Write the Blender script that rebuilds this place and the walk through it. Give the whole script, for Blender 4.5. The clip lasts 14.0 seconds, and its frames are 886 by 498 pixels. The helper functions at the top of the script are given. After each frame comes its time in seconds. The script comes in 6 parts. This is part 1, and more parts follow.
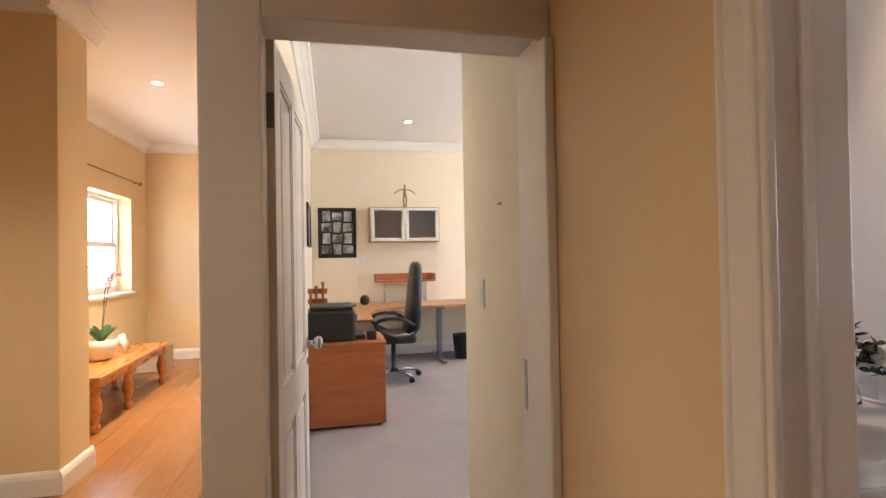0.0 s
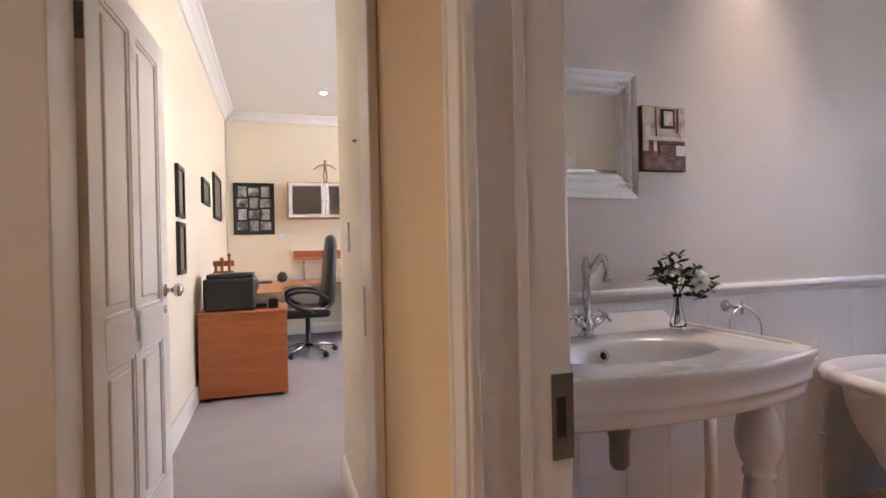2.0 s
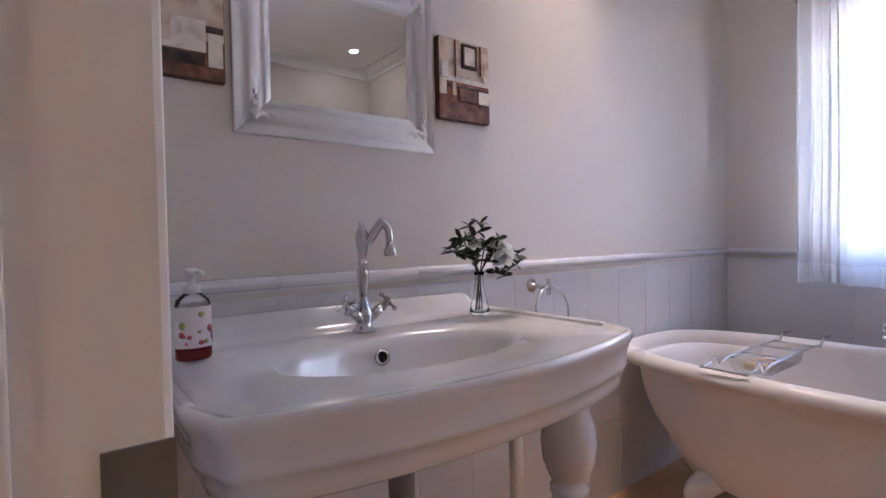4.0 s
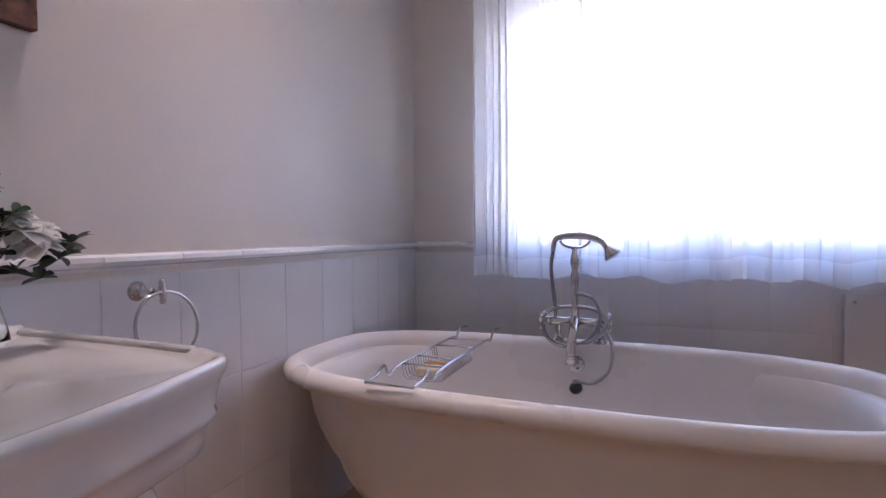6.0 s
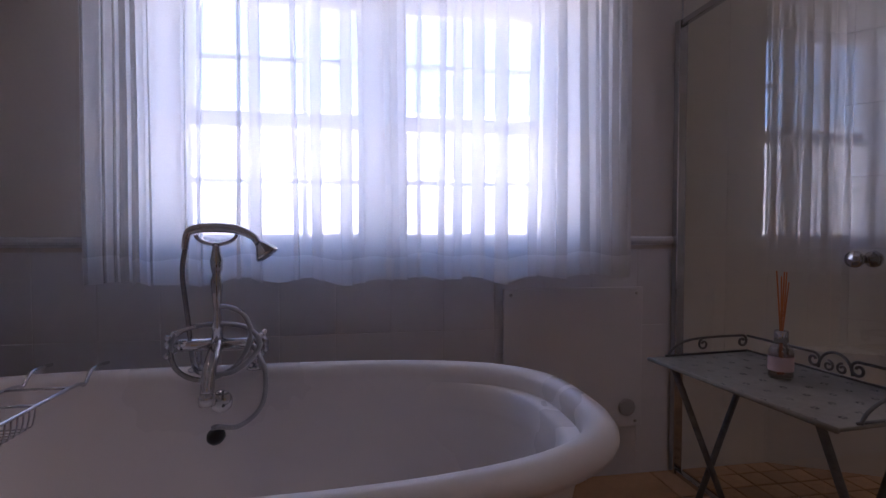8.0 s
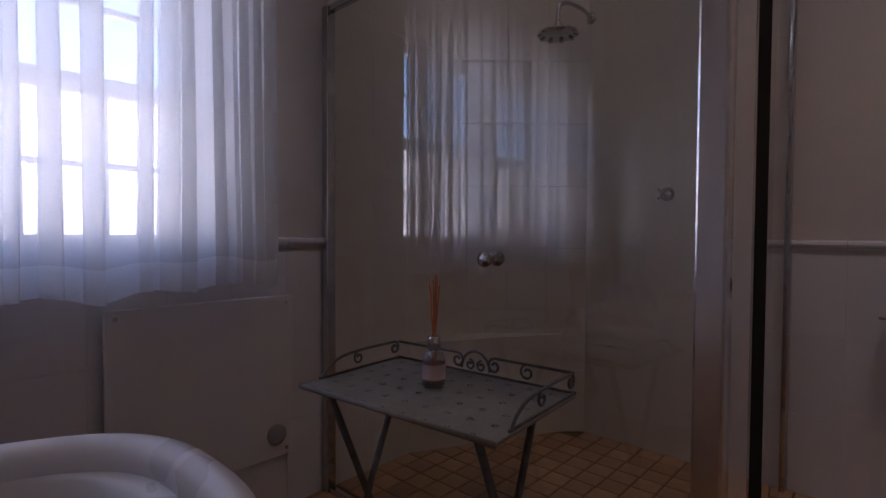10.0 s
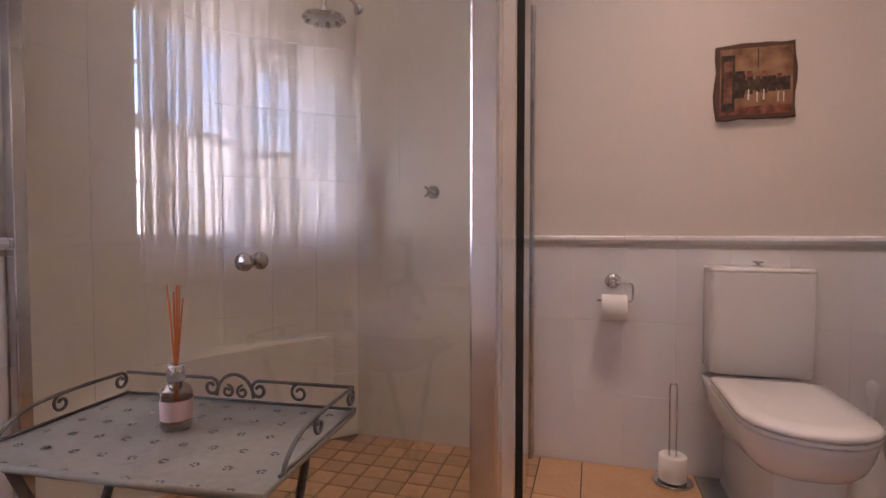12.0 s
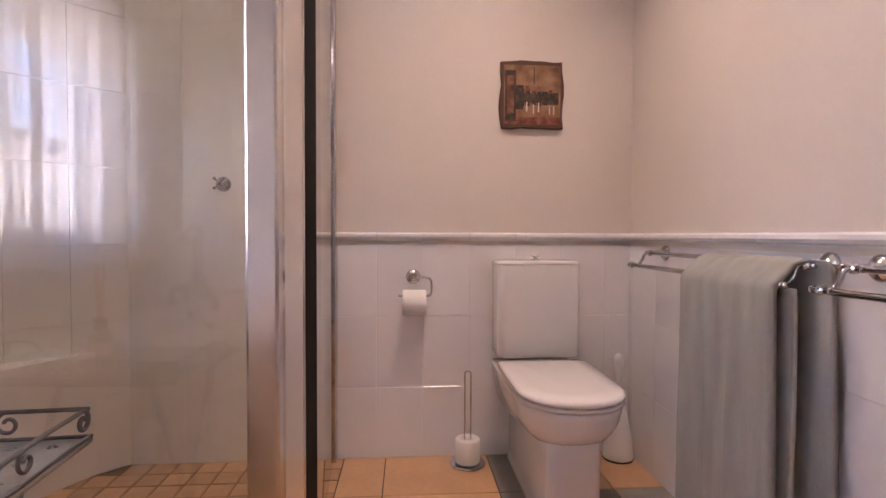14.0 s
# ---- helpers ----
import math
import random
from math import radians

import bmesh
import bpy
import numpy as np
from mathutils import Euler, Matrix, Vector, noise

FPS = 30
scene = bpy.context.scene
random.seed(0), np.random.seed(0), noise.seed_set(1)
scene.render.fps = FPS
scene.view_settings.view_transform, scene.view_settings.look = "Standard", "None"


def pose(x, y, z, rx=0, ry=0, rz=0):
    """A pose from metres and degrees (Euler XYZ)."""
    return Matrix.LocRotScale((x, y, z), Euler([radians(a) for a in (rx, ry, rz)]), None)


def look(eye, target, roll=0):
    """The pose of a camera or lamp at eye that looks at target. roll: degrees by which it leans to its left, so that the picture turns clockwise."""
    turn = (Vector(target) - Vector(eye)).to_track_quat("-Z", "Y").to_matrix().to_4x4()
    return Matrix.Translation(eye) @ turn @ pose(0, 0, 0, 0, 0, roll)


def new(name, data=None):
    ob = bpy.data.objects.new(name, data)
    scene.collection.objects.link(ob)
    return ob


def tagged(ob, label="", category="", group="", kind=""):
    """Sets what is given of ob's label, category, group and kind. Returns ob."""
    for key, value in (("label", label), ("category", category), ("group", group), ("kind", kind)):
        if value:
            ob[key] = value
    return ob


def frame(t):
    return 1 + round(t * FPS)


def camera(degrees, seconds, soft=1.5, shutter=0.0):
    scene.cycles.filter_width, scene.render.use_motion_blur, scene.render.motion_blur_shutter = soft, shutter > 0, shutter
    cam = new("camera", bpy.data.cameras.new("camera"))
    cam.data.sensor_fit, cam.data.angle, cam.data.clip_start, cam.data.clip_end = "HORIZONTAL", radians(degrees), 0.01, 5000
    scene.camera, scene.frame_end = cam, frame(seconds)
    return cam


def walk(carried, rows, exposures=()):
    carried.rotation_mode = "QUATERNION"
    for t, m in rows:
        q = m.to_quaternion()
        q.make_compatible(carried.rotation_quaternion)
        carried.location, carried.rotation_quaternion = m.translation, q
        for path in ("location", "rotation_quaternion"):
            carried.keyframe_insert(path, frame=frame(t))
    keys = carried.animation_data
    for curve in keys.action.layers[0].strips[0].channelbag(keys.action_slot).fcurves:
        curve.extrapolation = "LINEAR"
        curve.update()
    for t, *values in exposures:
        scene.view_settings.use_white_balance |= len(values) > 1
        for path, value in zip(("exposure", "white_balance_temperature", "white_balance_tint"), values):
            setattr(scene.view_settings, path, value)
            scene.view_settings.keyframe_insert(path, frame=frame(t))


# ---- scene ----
cam = camera(82.5, 14.0)
EXPOSURES = [(0, 3.87, 6100, 13), (2, 3.97, 5800, 18), (5, 4.2, 5250, 20), (6, 3.75, 5350, 24), (7, 3.05, 5250, 26), (7.5, 2.6, 5300, 29), (8, 2.3, 5400, 30), (9.2, 1.5, 5350, 29), (11.3, 3.6, 6150, 30), (12.5, 4.25, 6250, 30), (14, 4.5, 6250, 30)]
PATH = [
    (0, (0.724, 0.472, 1.363), (1.156, 2.424, 1.389), -1.0),
    (0.5, (0.764, 0.37, 1.328), (1.324, 2.29, 1.342), -1.1),
    (1, (0.863, 0.359, 1.26), (1.469, 2.265, 1.264), -1.1),
    (1.5, (0.975, 0.362, 1.2), (1.593, 2.264, 1.196), -1.2),
    (2, (1.066, 0.384, 1.145), (1.695, 2.283, 1.136), -1.2),
    (2.2, (1.099, 0.395, 1.135), (1.735, 2.291, 1.121), -1.3),
    (4.3, (1.545, 0.795, 1.047), (2.863, 2.298, 0.994), -1.0),
    (4.5, (1.599, 0.816, 1.042), (2.978, 2.263, 0.983), -0.9),
    (5, (1.724, 0.863, 1.029), (3.278, 2.121, 0.974), -0.8),
    (5.5, (1.841, 0.851, 1.01), (3.549, 1.891, 0.958), -0.7),
    (6, (1.974, 0.839, 1.008), (3.819, 1.61, 0.951), -0.6),
    (6.5, (2.095, 0.86, 0.986), (4.031, 1.361, 0.94), -0.3),
    (7, (2.184, 0.821, 0.977), (4.168, 1.068, 0.929), -0.4),
    (7.5, (2.269, 0.763, 0.983), (4.268, 0.778, 0.917), -0.3),
    (8, (2.398, 0.731, 0.988), (4.37, 0.405, 0.922), -0.0),
    (8.5, (2.479, 0.679, 0.985), (4.376, 0.048, 0.921), 0.0),
    (9, (2.548, 0.621, 0.985), (4.3, -0.342, 0.928), 0.2),
    (9.2, (2.572, 0.613, 0.989), (4.249, -0.475, 0.933), 0.3),
    (11.3, (2.739, 0.49, 0.978), (3.588, -1.319, 0.918), -0.1),
    (11.5, (2.731, 0.484, 0.98), (3.511, -1.357, 0.921), -0.1),
    (12, (2.743, 0.454, 0.988), (3.312, -1.462, 0.92), -0.0),
    (12.5, (2.737, 0.44, 0.982), (3.113, -1.523, 0.912), -0.0),
    (13, (2.723, 0.425, 0.969), (2.914, -1.565, 0.897), 0.1),
    (13.5, (2.689, 0.406, 0.959), (2.701, -1.593, 0.898), 0.1),
    (14, (2.686, 0.398, 0.962), (2.545, -1.596, 0.906), 0.2),
]
walk(cam, [(t, look(eye, target, roll)) for t, eye, target, roll in PATH], EXPOSURES)

# ---- world, sun, lamps ----
world = bpy.data.worlds.new("sky")
scene.world = world
world.use_nodes = True
wn = world.node_tree
sky = wn.nodes.new("ShaderNodeTexSky")
sky.sky_type, sky.sun_disc = "NISHITA", False
sky.sun_elevation, sky.sun_rotation = radians(58), radians(235)
wn.links.new(sky.outputs[0], wn.nodes["Background"].inputs[0])
wn.nodes["Background"].inputs[1].default_value = 0.15

sun = new("sun", bpy.data.lights.new("sun", "SUN"))
sun.data.energy, sun.data.angle, sun.data.color = 5.0, radians(0.5), (1.0, 0.95, 0.88)
sun.matrix_world = look((-8.2, -5.7, 16), (0, 0, 0))

WARM = (1.0, 0.74, 0.52)
BATH_SPOTS = [(2.95, 1.78, 9, 58), (3.90, -1.36, 1.2, 96), (2.36, -1.02, 6.5, 110)]
# Lamps two and three are unseen fill; the first also stands in for daylight.
HALL_SPOTS = [(-0.77, 5.4, 64), (0.1, 0.6, 6.5), (-0.77, 2.2, 18)]
# The second lamp is unseen, added as fill near the doorway.
OFFICE_SPOTS = [(1.63, 6.35, 9, 110), (1.05, 3.5, 6, 110)]
CEIL = 2.95

# ---- materials ----
MATS = {}


def mat(name, color, rough=0.5, metal=0.0, var=0.06, scale=6.0, fine=60.0, bump=0.05, coat=0.0, spec=0.5, stretch=(1, 1, 1), piece=0.0, dist=0.002):
    """A procedural surface: base colour varied at two scales, bump, gloss."""
    if name in MATS:
        return MATS[name]
    m = bpy.data.materials.new(name)
    m.use_nodes = True
    nt = m.node_tree
    b = nt.nodes["Principled BSDF"]
    co = nt.nodes.new("ShaderNodeTexCoord")
    mp = nt.nodes.new("ShaderNodeMapping")
    mp.inputs["Scale"].default_value = stretch
    nt.links.new(co.outputs["Object"], mp.inputs[0])
    n1 = nt.nodes.new("ShaderNodeTexNoise")
    n1.inputs["Scale"].default_value, n1.inputs["Detail"].default_value = scale, 4
    n2 = nt.nodes.new("ShaderNodeTexNoise")
    n2.inputs["Scale"].default_value, n2.inputs["Detail"].default_value = fine, 3
    nt.links.new(mp.outputs[0], n1.inputs[0])
    nt.links.new(mp.outputs[0], n2.inputs[0])
    mix = nt.nodes.new("ShaderNodeMath")
    mix.operation = "MULTIPLY_ADD"
    nt.links.new(n2.outputs[0], mix.inputs[0])
    mix.inputs[1].default_value = 0.5
    nt.links.new(n1.outputs[0], mix.inputs[2])
    ramp = nt.nodes.new("ShaderNodeMapRange")
    ramp.inputs[1].default_value, ramp.inputs[2].default_value = 0.4, 1.1
    ramp.inputs[3].default_value, ramp.inputs[4].default_value = 1 - var, 1 + var
    nt.links.new(mix.outputs[0], ramp.inputs[0])
    last = ramp.outputs[0]
    if piece:
        oi = nt.nodes.new("ShaderNodeObjectInfo")
        pr = nt.nodes.new("ShaderNodeMapRange")
        pr.inputs[3].default_value, pr.inputs[4].default_value = 1 - piece, 1 + piece
        nt.links.new(oi.outputs["Random"], pr.inputs[0])
        mu = nt.nodes.new("ShaderNodeMath")
        mu.operation = "MULTIPLY"
        nt.links.new(last, mu.inputs[0])
        nt.links.new(pr.outputs[0], mu.inputs[1])
        last = mu.outputs[0]
    vm = nt.nodes.new("ShaderNodeVectorMath")
    vm.operation = "SCALE"
    vm.inputs[0].default_value = color
    nt.links.new(last, vm.inputs["Scale"])
    nt.links.new(vm.outputs[0], b.inputs["Base Color"])
    rr = nt.nodes.new("ShaderNodeMapRange")
    rr.inputs[3].default_value, rr.inputs[4].default_value = max(0, rough * 0.85), min(1, rough * 1.15)
    nt.links.new(n1.outputs[0], rr.inputs[0])
    nt.links.new(rr.outputs[0], b.inputs["Roughness"])
    b.inputs["Metallic"].default_value = metal
    b.inputs["Specular IOR Level"].default_value = spec
    b.inputs["Coat Weight"].default_value = coat
    b.inputs["Coat Roughness"].default_value = 0.05
    if bump:
        bp = nt.nodes.new("ShaderNodeBump")
        bp.inputs["Strength"].default_value, bp.inputs["Distance"].default_value = bump, dist
        nt.links.new(mix.outputs[0], bp.inputs["Height"])
        nt.links.new(bp.outputs[0], b.inputs["Normal"])
    MATS[name] = m
    return m


def glow(name, color, strength):
    m = bpy.data.materials.new(name)
    m.use_nodes = True
    b = m.node_tree.nodes["Principled BSDF"]
    b.inputs["Emission Color"].default_value = (*color, 1)
    b.inputs["Emission Strength"].default_value = strength
    return m


def glass(name, color=(1, 1, 1), rough=0.0, ior=1.45, thin=False):
    m = bpy.data.materials.new(name)
    m.use_nodes = True
    nt = m.node_tree
    if thin:
        nt.nodes.remove(nt.nodes["Principled BSDF"])
        tr = nt.nodes.new("ShaderNodeBsdfTransparent")
        tr.inputs[0].default_value = (*color, 1)
        gl = nt.nodes.new("ShaderNodeBsdfGlossy")
        gl.inputs["Roughness"].default_value = rough
        lw = nt.nodes.new("ShaderNodeLayerWeight")
        pw = nt.nodes.new("ShaderNodeMath")
        pw.operation = "POWER"
        pw.inputs[1].default_value = 5
        nt.links.new(lw.outputs["Facing"], pw.inputs[0])
        fr = nt.nodes.new("ShaderNodeMath")
        fr.operation = "MULTIPLY_ADD"
        f0 = 2 * ((ior - 1) / (ior + 1)) ** 2
        fr.inputs[1].default_value, fr.inputs[2].default_value = 1 - f0, f0
        nt.links.new(pw.outputs[0], fr.inputs[0])
        mx = nt.nodes.new("ShaderNodeMixShader")
        nt.links.new(fr.outputs[0], mx.inputs[0])
        nt.links.new(tr.outputs[0], mx.inputs[1])
        nt.links.new(gl.outputs[0], mx.inputs[2])
        nt.links.new(mx.outputs[0], nt.nodes["Material Output"].inputs[0])
        return m
    b = nt.nodes["Principled BSDF"]
    b.inputs["Base Color"].default_value = (*color, 1)
    b.inputs["Transmission Weight"].default_value = 1
    b.inputs["Roughness"].default_value = rough
    b.inputs["IOR"].default_value = ior
    return m


M_YELLOW = mat("yellow paint", (0.74, 0.565, 0.33), 0.6, var=0.04, scale=1.5, fine=90, bump=0.12)
M_CREAM = mat("cream paint", (0.78, 0.70, 0.55), 0.6, var=0.03, scale=1.5, fine=90, bump=0.12)
M_GREIGE = mat("greige paint", (0.63, 0.575, 0.52), 0.45, var=0.04, scale=1.5, fine=90, bump=0.12)
M_CEIL = mat("ceiling paint", (0.80, 0.79, 0.77), 0.7, var=0.02, scale=1.2, fine=60, bump=0.08)
M_TRIM = mat("white gloss paint", (0.77, 0.73, 0.67), 0.3, var=0.03, scale=4, fine=40, bump=0.06)
M_TILE = mat("white wall tile", (0.70, 0.69, 0.70), 0.12, var=0.03, scale=3, fine=30, bump=0.03, piece=0.025)
M_STILE = mat("cream shower tile", (0.68, 0.64, 0.57), 0.15, var=0.03, scale=3, fine=30, bump=0.03, piece=0.012)
M_GROUT = mat("white grout", (0.66, 0.65, 0.64), 0.8, var=0.08, scale=9, fine=120)
M_DGROUT = mat("brown grout", (0.10, 0.07, 0.05), 0.95, var=0.2, scale=9, fine=120)
M_FTILE = mat("terracotta floor tile", (0.50, 0.30, 0.16), 0.35, var=0.14, scale=5, fine=40, bump=0.08, piece=0.07)
M_GTILE = mat("grey slate inset tile", (0.23, 0.22, 0.20), 0.4, var=0.2, scale=8, fine=50, bump=0.1, piece=0.06)
M_MTILE = mat("small terracotta shower tile", (0.42, 0.25, 0.13), 0.45, var=0.2, scale=14, fine=70, bump=0.12, piece=0.2)
M_PLANK = mat("orange laminate plank", (0.25, 0.105, 0.034), 0.25, var=0.2, scale=4, fine=30, bump=0.03, stretch=(12, 1, 1), piece=0.14)
M_CARPET = mat("grey carpet", (0.31, 0.28, 0.285), 0.95, var=0.1, scale=3, fine=260, bump=0.5, spec=0.1, dist=0.004)
M_ALU = mat("polished aluminium", (0.76, 0.74, 0.73), 0.2, 1.0, var=0.04, bump=0.01)
M_CHROME = mat("chrome", (0.56, 0.56, 0.57), 0.08, 1.0, var=0.03, bump=0)
M_STEEL = mat("brushed steel", (0.50, 0.49, 0.47), 0.3, 1.0, var=0.06, bump=0.02)
M_CERAM = mat("white glazed ceramic", (0.68, 0.67, 0.67), 0.08, var=0.01, scale=2, fine=20, bump=0, coat=0.5)
M_ENAMEL = mat("white bath enamel", (0.70, 0.665, 0.65), 0.28, var=0.015, scale=2, fine=20, bump=0)
M_GLASS = glass("window glass", (0.97, 0.98, 0.98), thin=True)
M_SGLASS = glass("shower glass", (0.93, 0.95, 0.93), ior=1.78, thin=True)
M_HAZE = glass("shower door glass with a dried soap film", (0.93, 0.95, 0.93), 0.05, ior=1.85, thin=True)
M_BLACK = mat("black leather", (0.012, 0.012, 0.013), 0.35, var=0.2, scale=30, fine=200, bump=0.2)
M_BPLAS = mat("black plastic", (0.015, 0.015, 0.016), 0.4, var=0.15, bump=0.05)
M_RUBBER = mat("black rubber", (0.010, 0.010, 0.010), 0.8, var=0.2, spec=0.1)
M_SATIN = mat("satin aluminium", (0.78, 0.77, 0.76), 0.32, 0.85, var=0.03, bump=0.01)
M_WOOD = mat("cherry wood veneer", (0.36, 0.115, 0.038), 0.35, var=0.22, scale=3, fine=24, bump=0.04, stretch=(1, 1, 9))
M_DWOOD = mat("beech desk veneer", (0.42, 0.20, 0.08), 0.35, var=0.18, scale=3, fine=24, bump=0.04, stretch=(1, 9, 1))
M_PINE = mat("orange stained pine", (0.42, 0.15, 0.03), 0.28, var=0.25, scale=4, fine=24, bump=0.05, stretch=(6, 1, 6))
M_WALLOUT = mat("cream outdoor wall", (0.70, 0.67, 0.61), 0.9, var=0.06, scale=2, fine=40, bump=0.3)


# ---- mesh helpers ----
def box(bm, x0, x1, y0, y1, z0, z1, bevel=0.0, seg=2):
    vs = bmesh.ops.create_cube(bm, size=1, matrix=Matrix.Translation(((x0 + x1) / 2, (y0 + y1) / 2, (z0 + z1) / 2)) @ Matrix.Diagonal((abs(x1 - x0), abs(y1 - y0), abs(z1 - z0), 1)))["verts"]
    if bevel:
        es = {e for v in vs for e in v.link_edges}
        bmesh.ops.bevel(bm, geom=list(es), offset=bevel, segments=seg, affect="EDGES", profile=0.5)
    return bm


def rings(bm, loops, cap0=False, cap1=False, closed=False):
    """Skin between loops of points of equal count."""
    rows = [[bm.verts.new(p) for p in loop] for loop in loops]
    pairs = list(zip(rows, rows[1:])) + ([(rows[-1], rows[0])] if closed else [])
    for a, b in pairs:
        n = len(a)
        for i in range(n):
            bm.faces.new((a[i], a[(i + 1) % n], b[(i + 1) % n], b[i])).smooth = True
    if cap0:
        bm.faces.new(rows[0][::-1]).smooth = True
    if cap1:
        bm.faces.new(rows[-1]).smooth = True
    return rows


def tube(bm, pts, r, seg=10, closed=False, cap=True):
    """A round bar along points; r: a radius or one for each point."""
    pts = [Vector(p) for p in pts]
    n = len(pts)
    rs = r if isinstance(r, (list, tuple)) else [r] * n
    side = None
    loops = []
    for i, p in enumerate(pts):
        a, b = (pts[i - 1], pts[(i + 1) % n]) if closed else (pts[max(i - 1, 0)], pts[min(i + 1, n - 1)])
        d = (b - a).normalized()
        if side is None:
            side = d.orthogonal().normalized()
        side = (side - d * side.dot(d)).normalized()
        up = d.cross(side)
        loops.append([p + rs[i] * (math.cos(k) * side + math.sin(k) * up) for k in (2 * math.pi * j / seg for j in range(seg))])
    rings(bm, loops, cap and not closed, cap and not closed, closed)
    return bm


def lathe(bm, prof, at, seg=24, axis=(0, 0, 1), cap=True):
    """prof: (radius, height) pairs round an axis through at."""
    q = Vector((0, 0, 1)).rotation_difference(Vector(axis))
    at = Vector(at)
    rings(bm, [[at + q @ Vector((r * math.cos(k), r * math.sin(k), z)) for k in (2 * math.pi * j / seg for j in range(seg))] for r, z in prof], cap and prof[0][0] > 1e-5, cap and prof[-1][0] > 1e-5)
    return bm


def curve_pts(pts, n=8):
    """Smooth points through a few given ones."""
    p = [Vector(q) for q in pts]
    out = []
    for i in range(len(p) - 1):
        a, b, c, d = p[max(i - 1, 0)], p[i], p[i + 1], p[min(i + 2, len(p) - 1)]
        for k in range(n):
            t = k / n
            out.append(0.5 * (2 * b + (c - a) * t + (2 * a - 5 * b + 4 * c - d) * t * t + (3 * b - a - 3 * c + d) * t ** 3))
    return out + [p[-1]]


def extrude_profile(bm, prof, p0, p1, inward):
    """A moulding: prof of (out, up) pairs swept from p0 to p1, out along inward."""
    p0, p1, w = Vector(p0), Vector(p1), Vector(inward)
    rows = [[bm.verts.new(p + w * o + Vector((0, 0, u))) for o, u in prof] for p in (p0, p1)]
    n = len(prof)
    for i in range(n):
        bm.faces.new((rows[0][i], rows[0][(i + 1) % n], rows[1][(i + 1) % n], rows[1][i]))
    bm.faces.new(rows[0][::-1])
    bm.faces.new(rows[1])
    return bm


def mesh_of(name, bm, material):
    bmesh.ops.remove_doubles(bm, verts=bm.verts, dist=1e-6)
    bmesh.ops.recalc_face_normals(bm, faces=bm.faces)
    me = bpy.data.meshes.new(name)
    bm.to_mesh(me)
    bm.free()
    me.materials.append(material)
    return me


def part(name, bm, material, parent=None, label="", mod=""):
    ob = new(name, mesh_of(name, bm, material))
    if parent is not None:
        ob.parent = parent
        w = Matrix.Identity(4)
        o = parent
        chain = []
        while o is not None:
            chain.append(o)
            o = o.parent
        for o in reversed(chain):
            w = w @ o.matrix_parent_inverse @ o.matrix_basis
        ob.matrix_parent_inverse = w.inverted()
    if label:
        tagged(ob, label)
    return ob


def thing(name, at, label, category, group=""):
    ob = new(name)
    ob.empty_display_size = 0.1
    ob.location = at
    return tagged(ob, label, category, group)


def solid(name, bm, material, label, category, kind="", group=""):
    return tagged(part(name, bm, material), label, category, group, kind)


def nb():
    return bmesh.new()


# ---- structure ----
X0, XT, X1, Y0, Y1 = 1.52, 1.67, 4.345, -1.84, 1.99
HX, HY = 1.365, 1.85
WY0, WY1, WZ0, WZ1 = -0.16, 1.437, 0.90, 1.965
FZ = -0.028  # the tiled bathroom floor lies a little lower than the hall

bm = nb()
box(bm, -1.75, HX, -2.0, 8.1, -0.12, -0.006)
box(bm, HX, X1 + 0.22, Y1, 8.1, -0.12, -0.006)
box(bm, HX, X1 + 0.22, -2.0, Y1, -0.12, FZ - 0.006)
solid("floor", bm, M_DGROUT, "screed bed under the floor coverings", "floor", "structure")
bm = nb()
box(bm, -2.0, X1 + 0.3, -2.3, 8.35, CEIL, CEIL + 0.15)
solid("ceiling", bm, M_CEIL, "white painted plaster ceiling", "ceiling", "structure")

bm = nb()
box(bm, HX, 5.0, Y1, 2.06, -0.1, CEIL)
box(bm, 1.40, 5.0, 2.06, 2.86, -0.1, CEIL)
wall_mirror = solid("wall_mirror_side", bm, M_GREIGE, "greige painted wall with white tiled dado", "wall", "structure")
# window wall
bm = nb()
box(bm, X1, X1 + 0.22, Y0 - 0.2, WY0, -0.1, CEIL)
box(bm, X1, X1 + 0.22, WY1, Y1, -0.1, CEIL)
box(bm, X1, X1 + 0.22, WY0, WY1, -0.1, WZ0)
box(bm, X1, X1 + 0.22, WY0, WY1, WZ1, CEIL)
wall_window = solid("wall_window_side", bm, M_GREIGE, "greige painted wall round the window, tiled below", "wall", "structure")
bm = nb()
box(bm, HX, X1, Y0 - 0.2, Y0, -0.1, CEIL)
wall_toilet = solid("wall_toilet_side", bm, M_GREIGE, "greige painted wall behind the toilet, tiled below", "wall", "structure")
# splayed shower corner
bm = nb()
rings(bm, [[(4.345, -1.40, z), (3.87, -1.84, z), (4.345, -1.84, z)] for z in (-0.1, 7 * 0.3155 + FZ)], True, True)
wall_splay = solid("wall_shower_splay", bm, M_GREIGE, "tiled splayed wall across the shower corner", "wall", "structure")
# wall between hall and bathroom, with the door opening
bm = nb()
box(bm, HX, X0, 1.12, Y1, -0.1, CEIL)
box(bm, HX, X0, 0.30, 1.12, 2.04, CEIL)
box(bm, HX, XT, Y0, 0.30, -0.1, CEIL)
wall_towel = solid("wall_door_side", bm, M_GREIGE, "greige painted wall with the bathroom doorway", "wall", "structure")
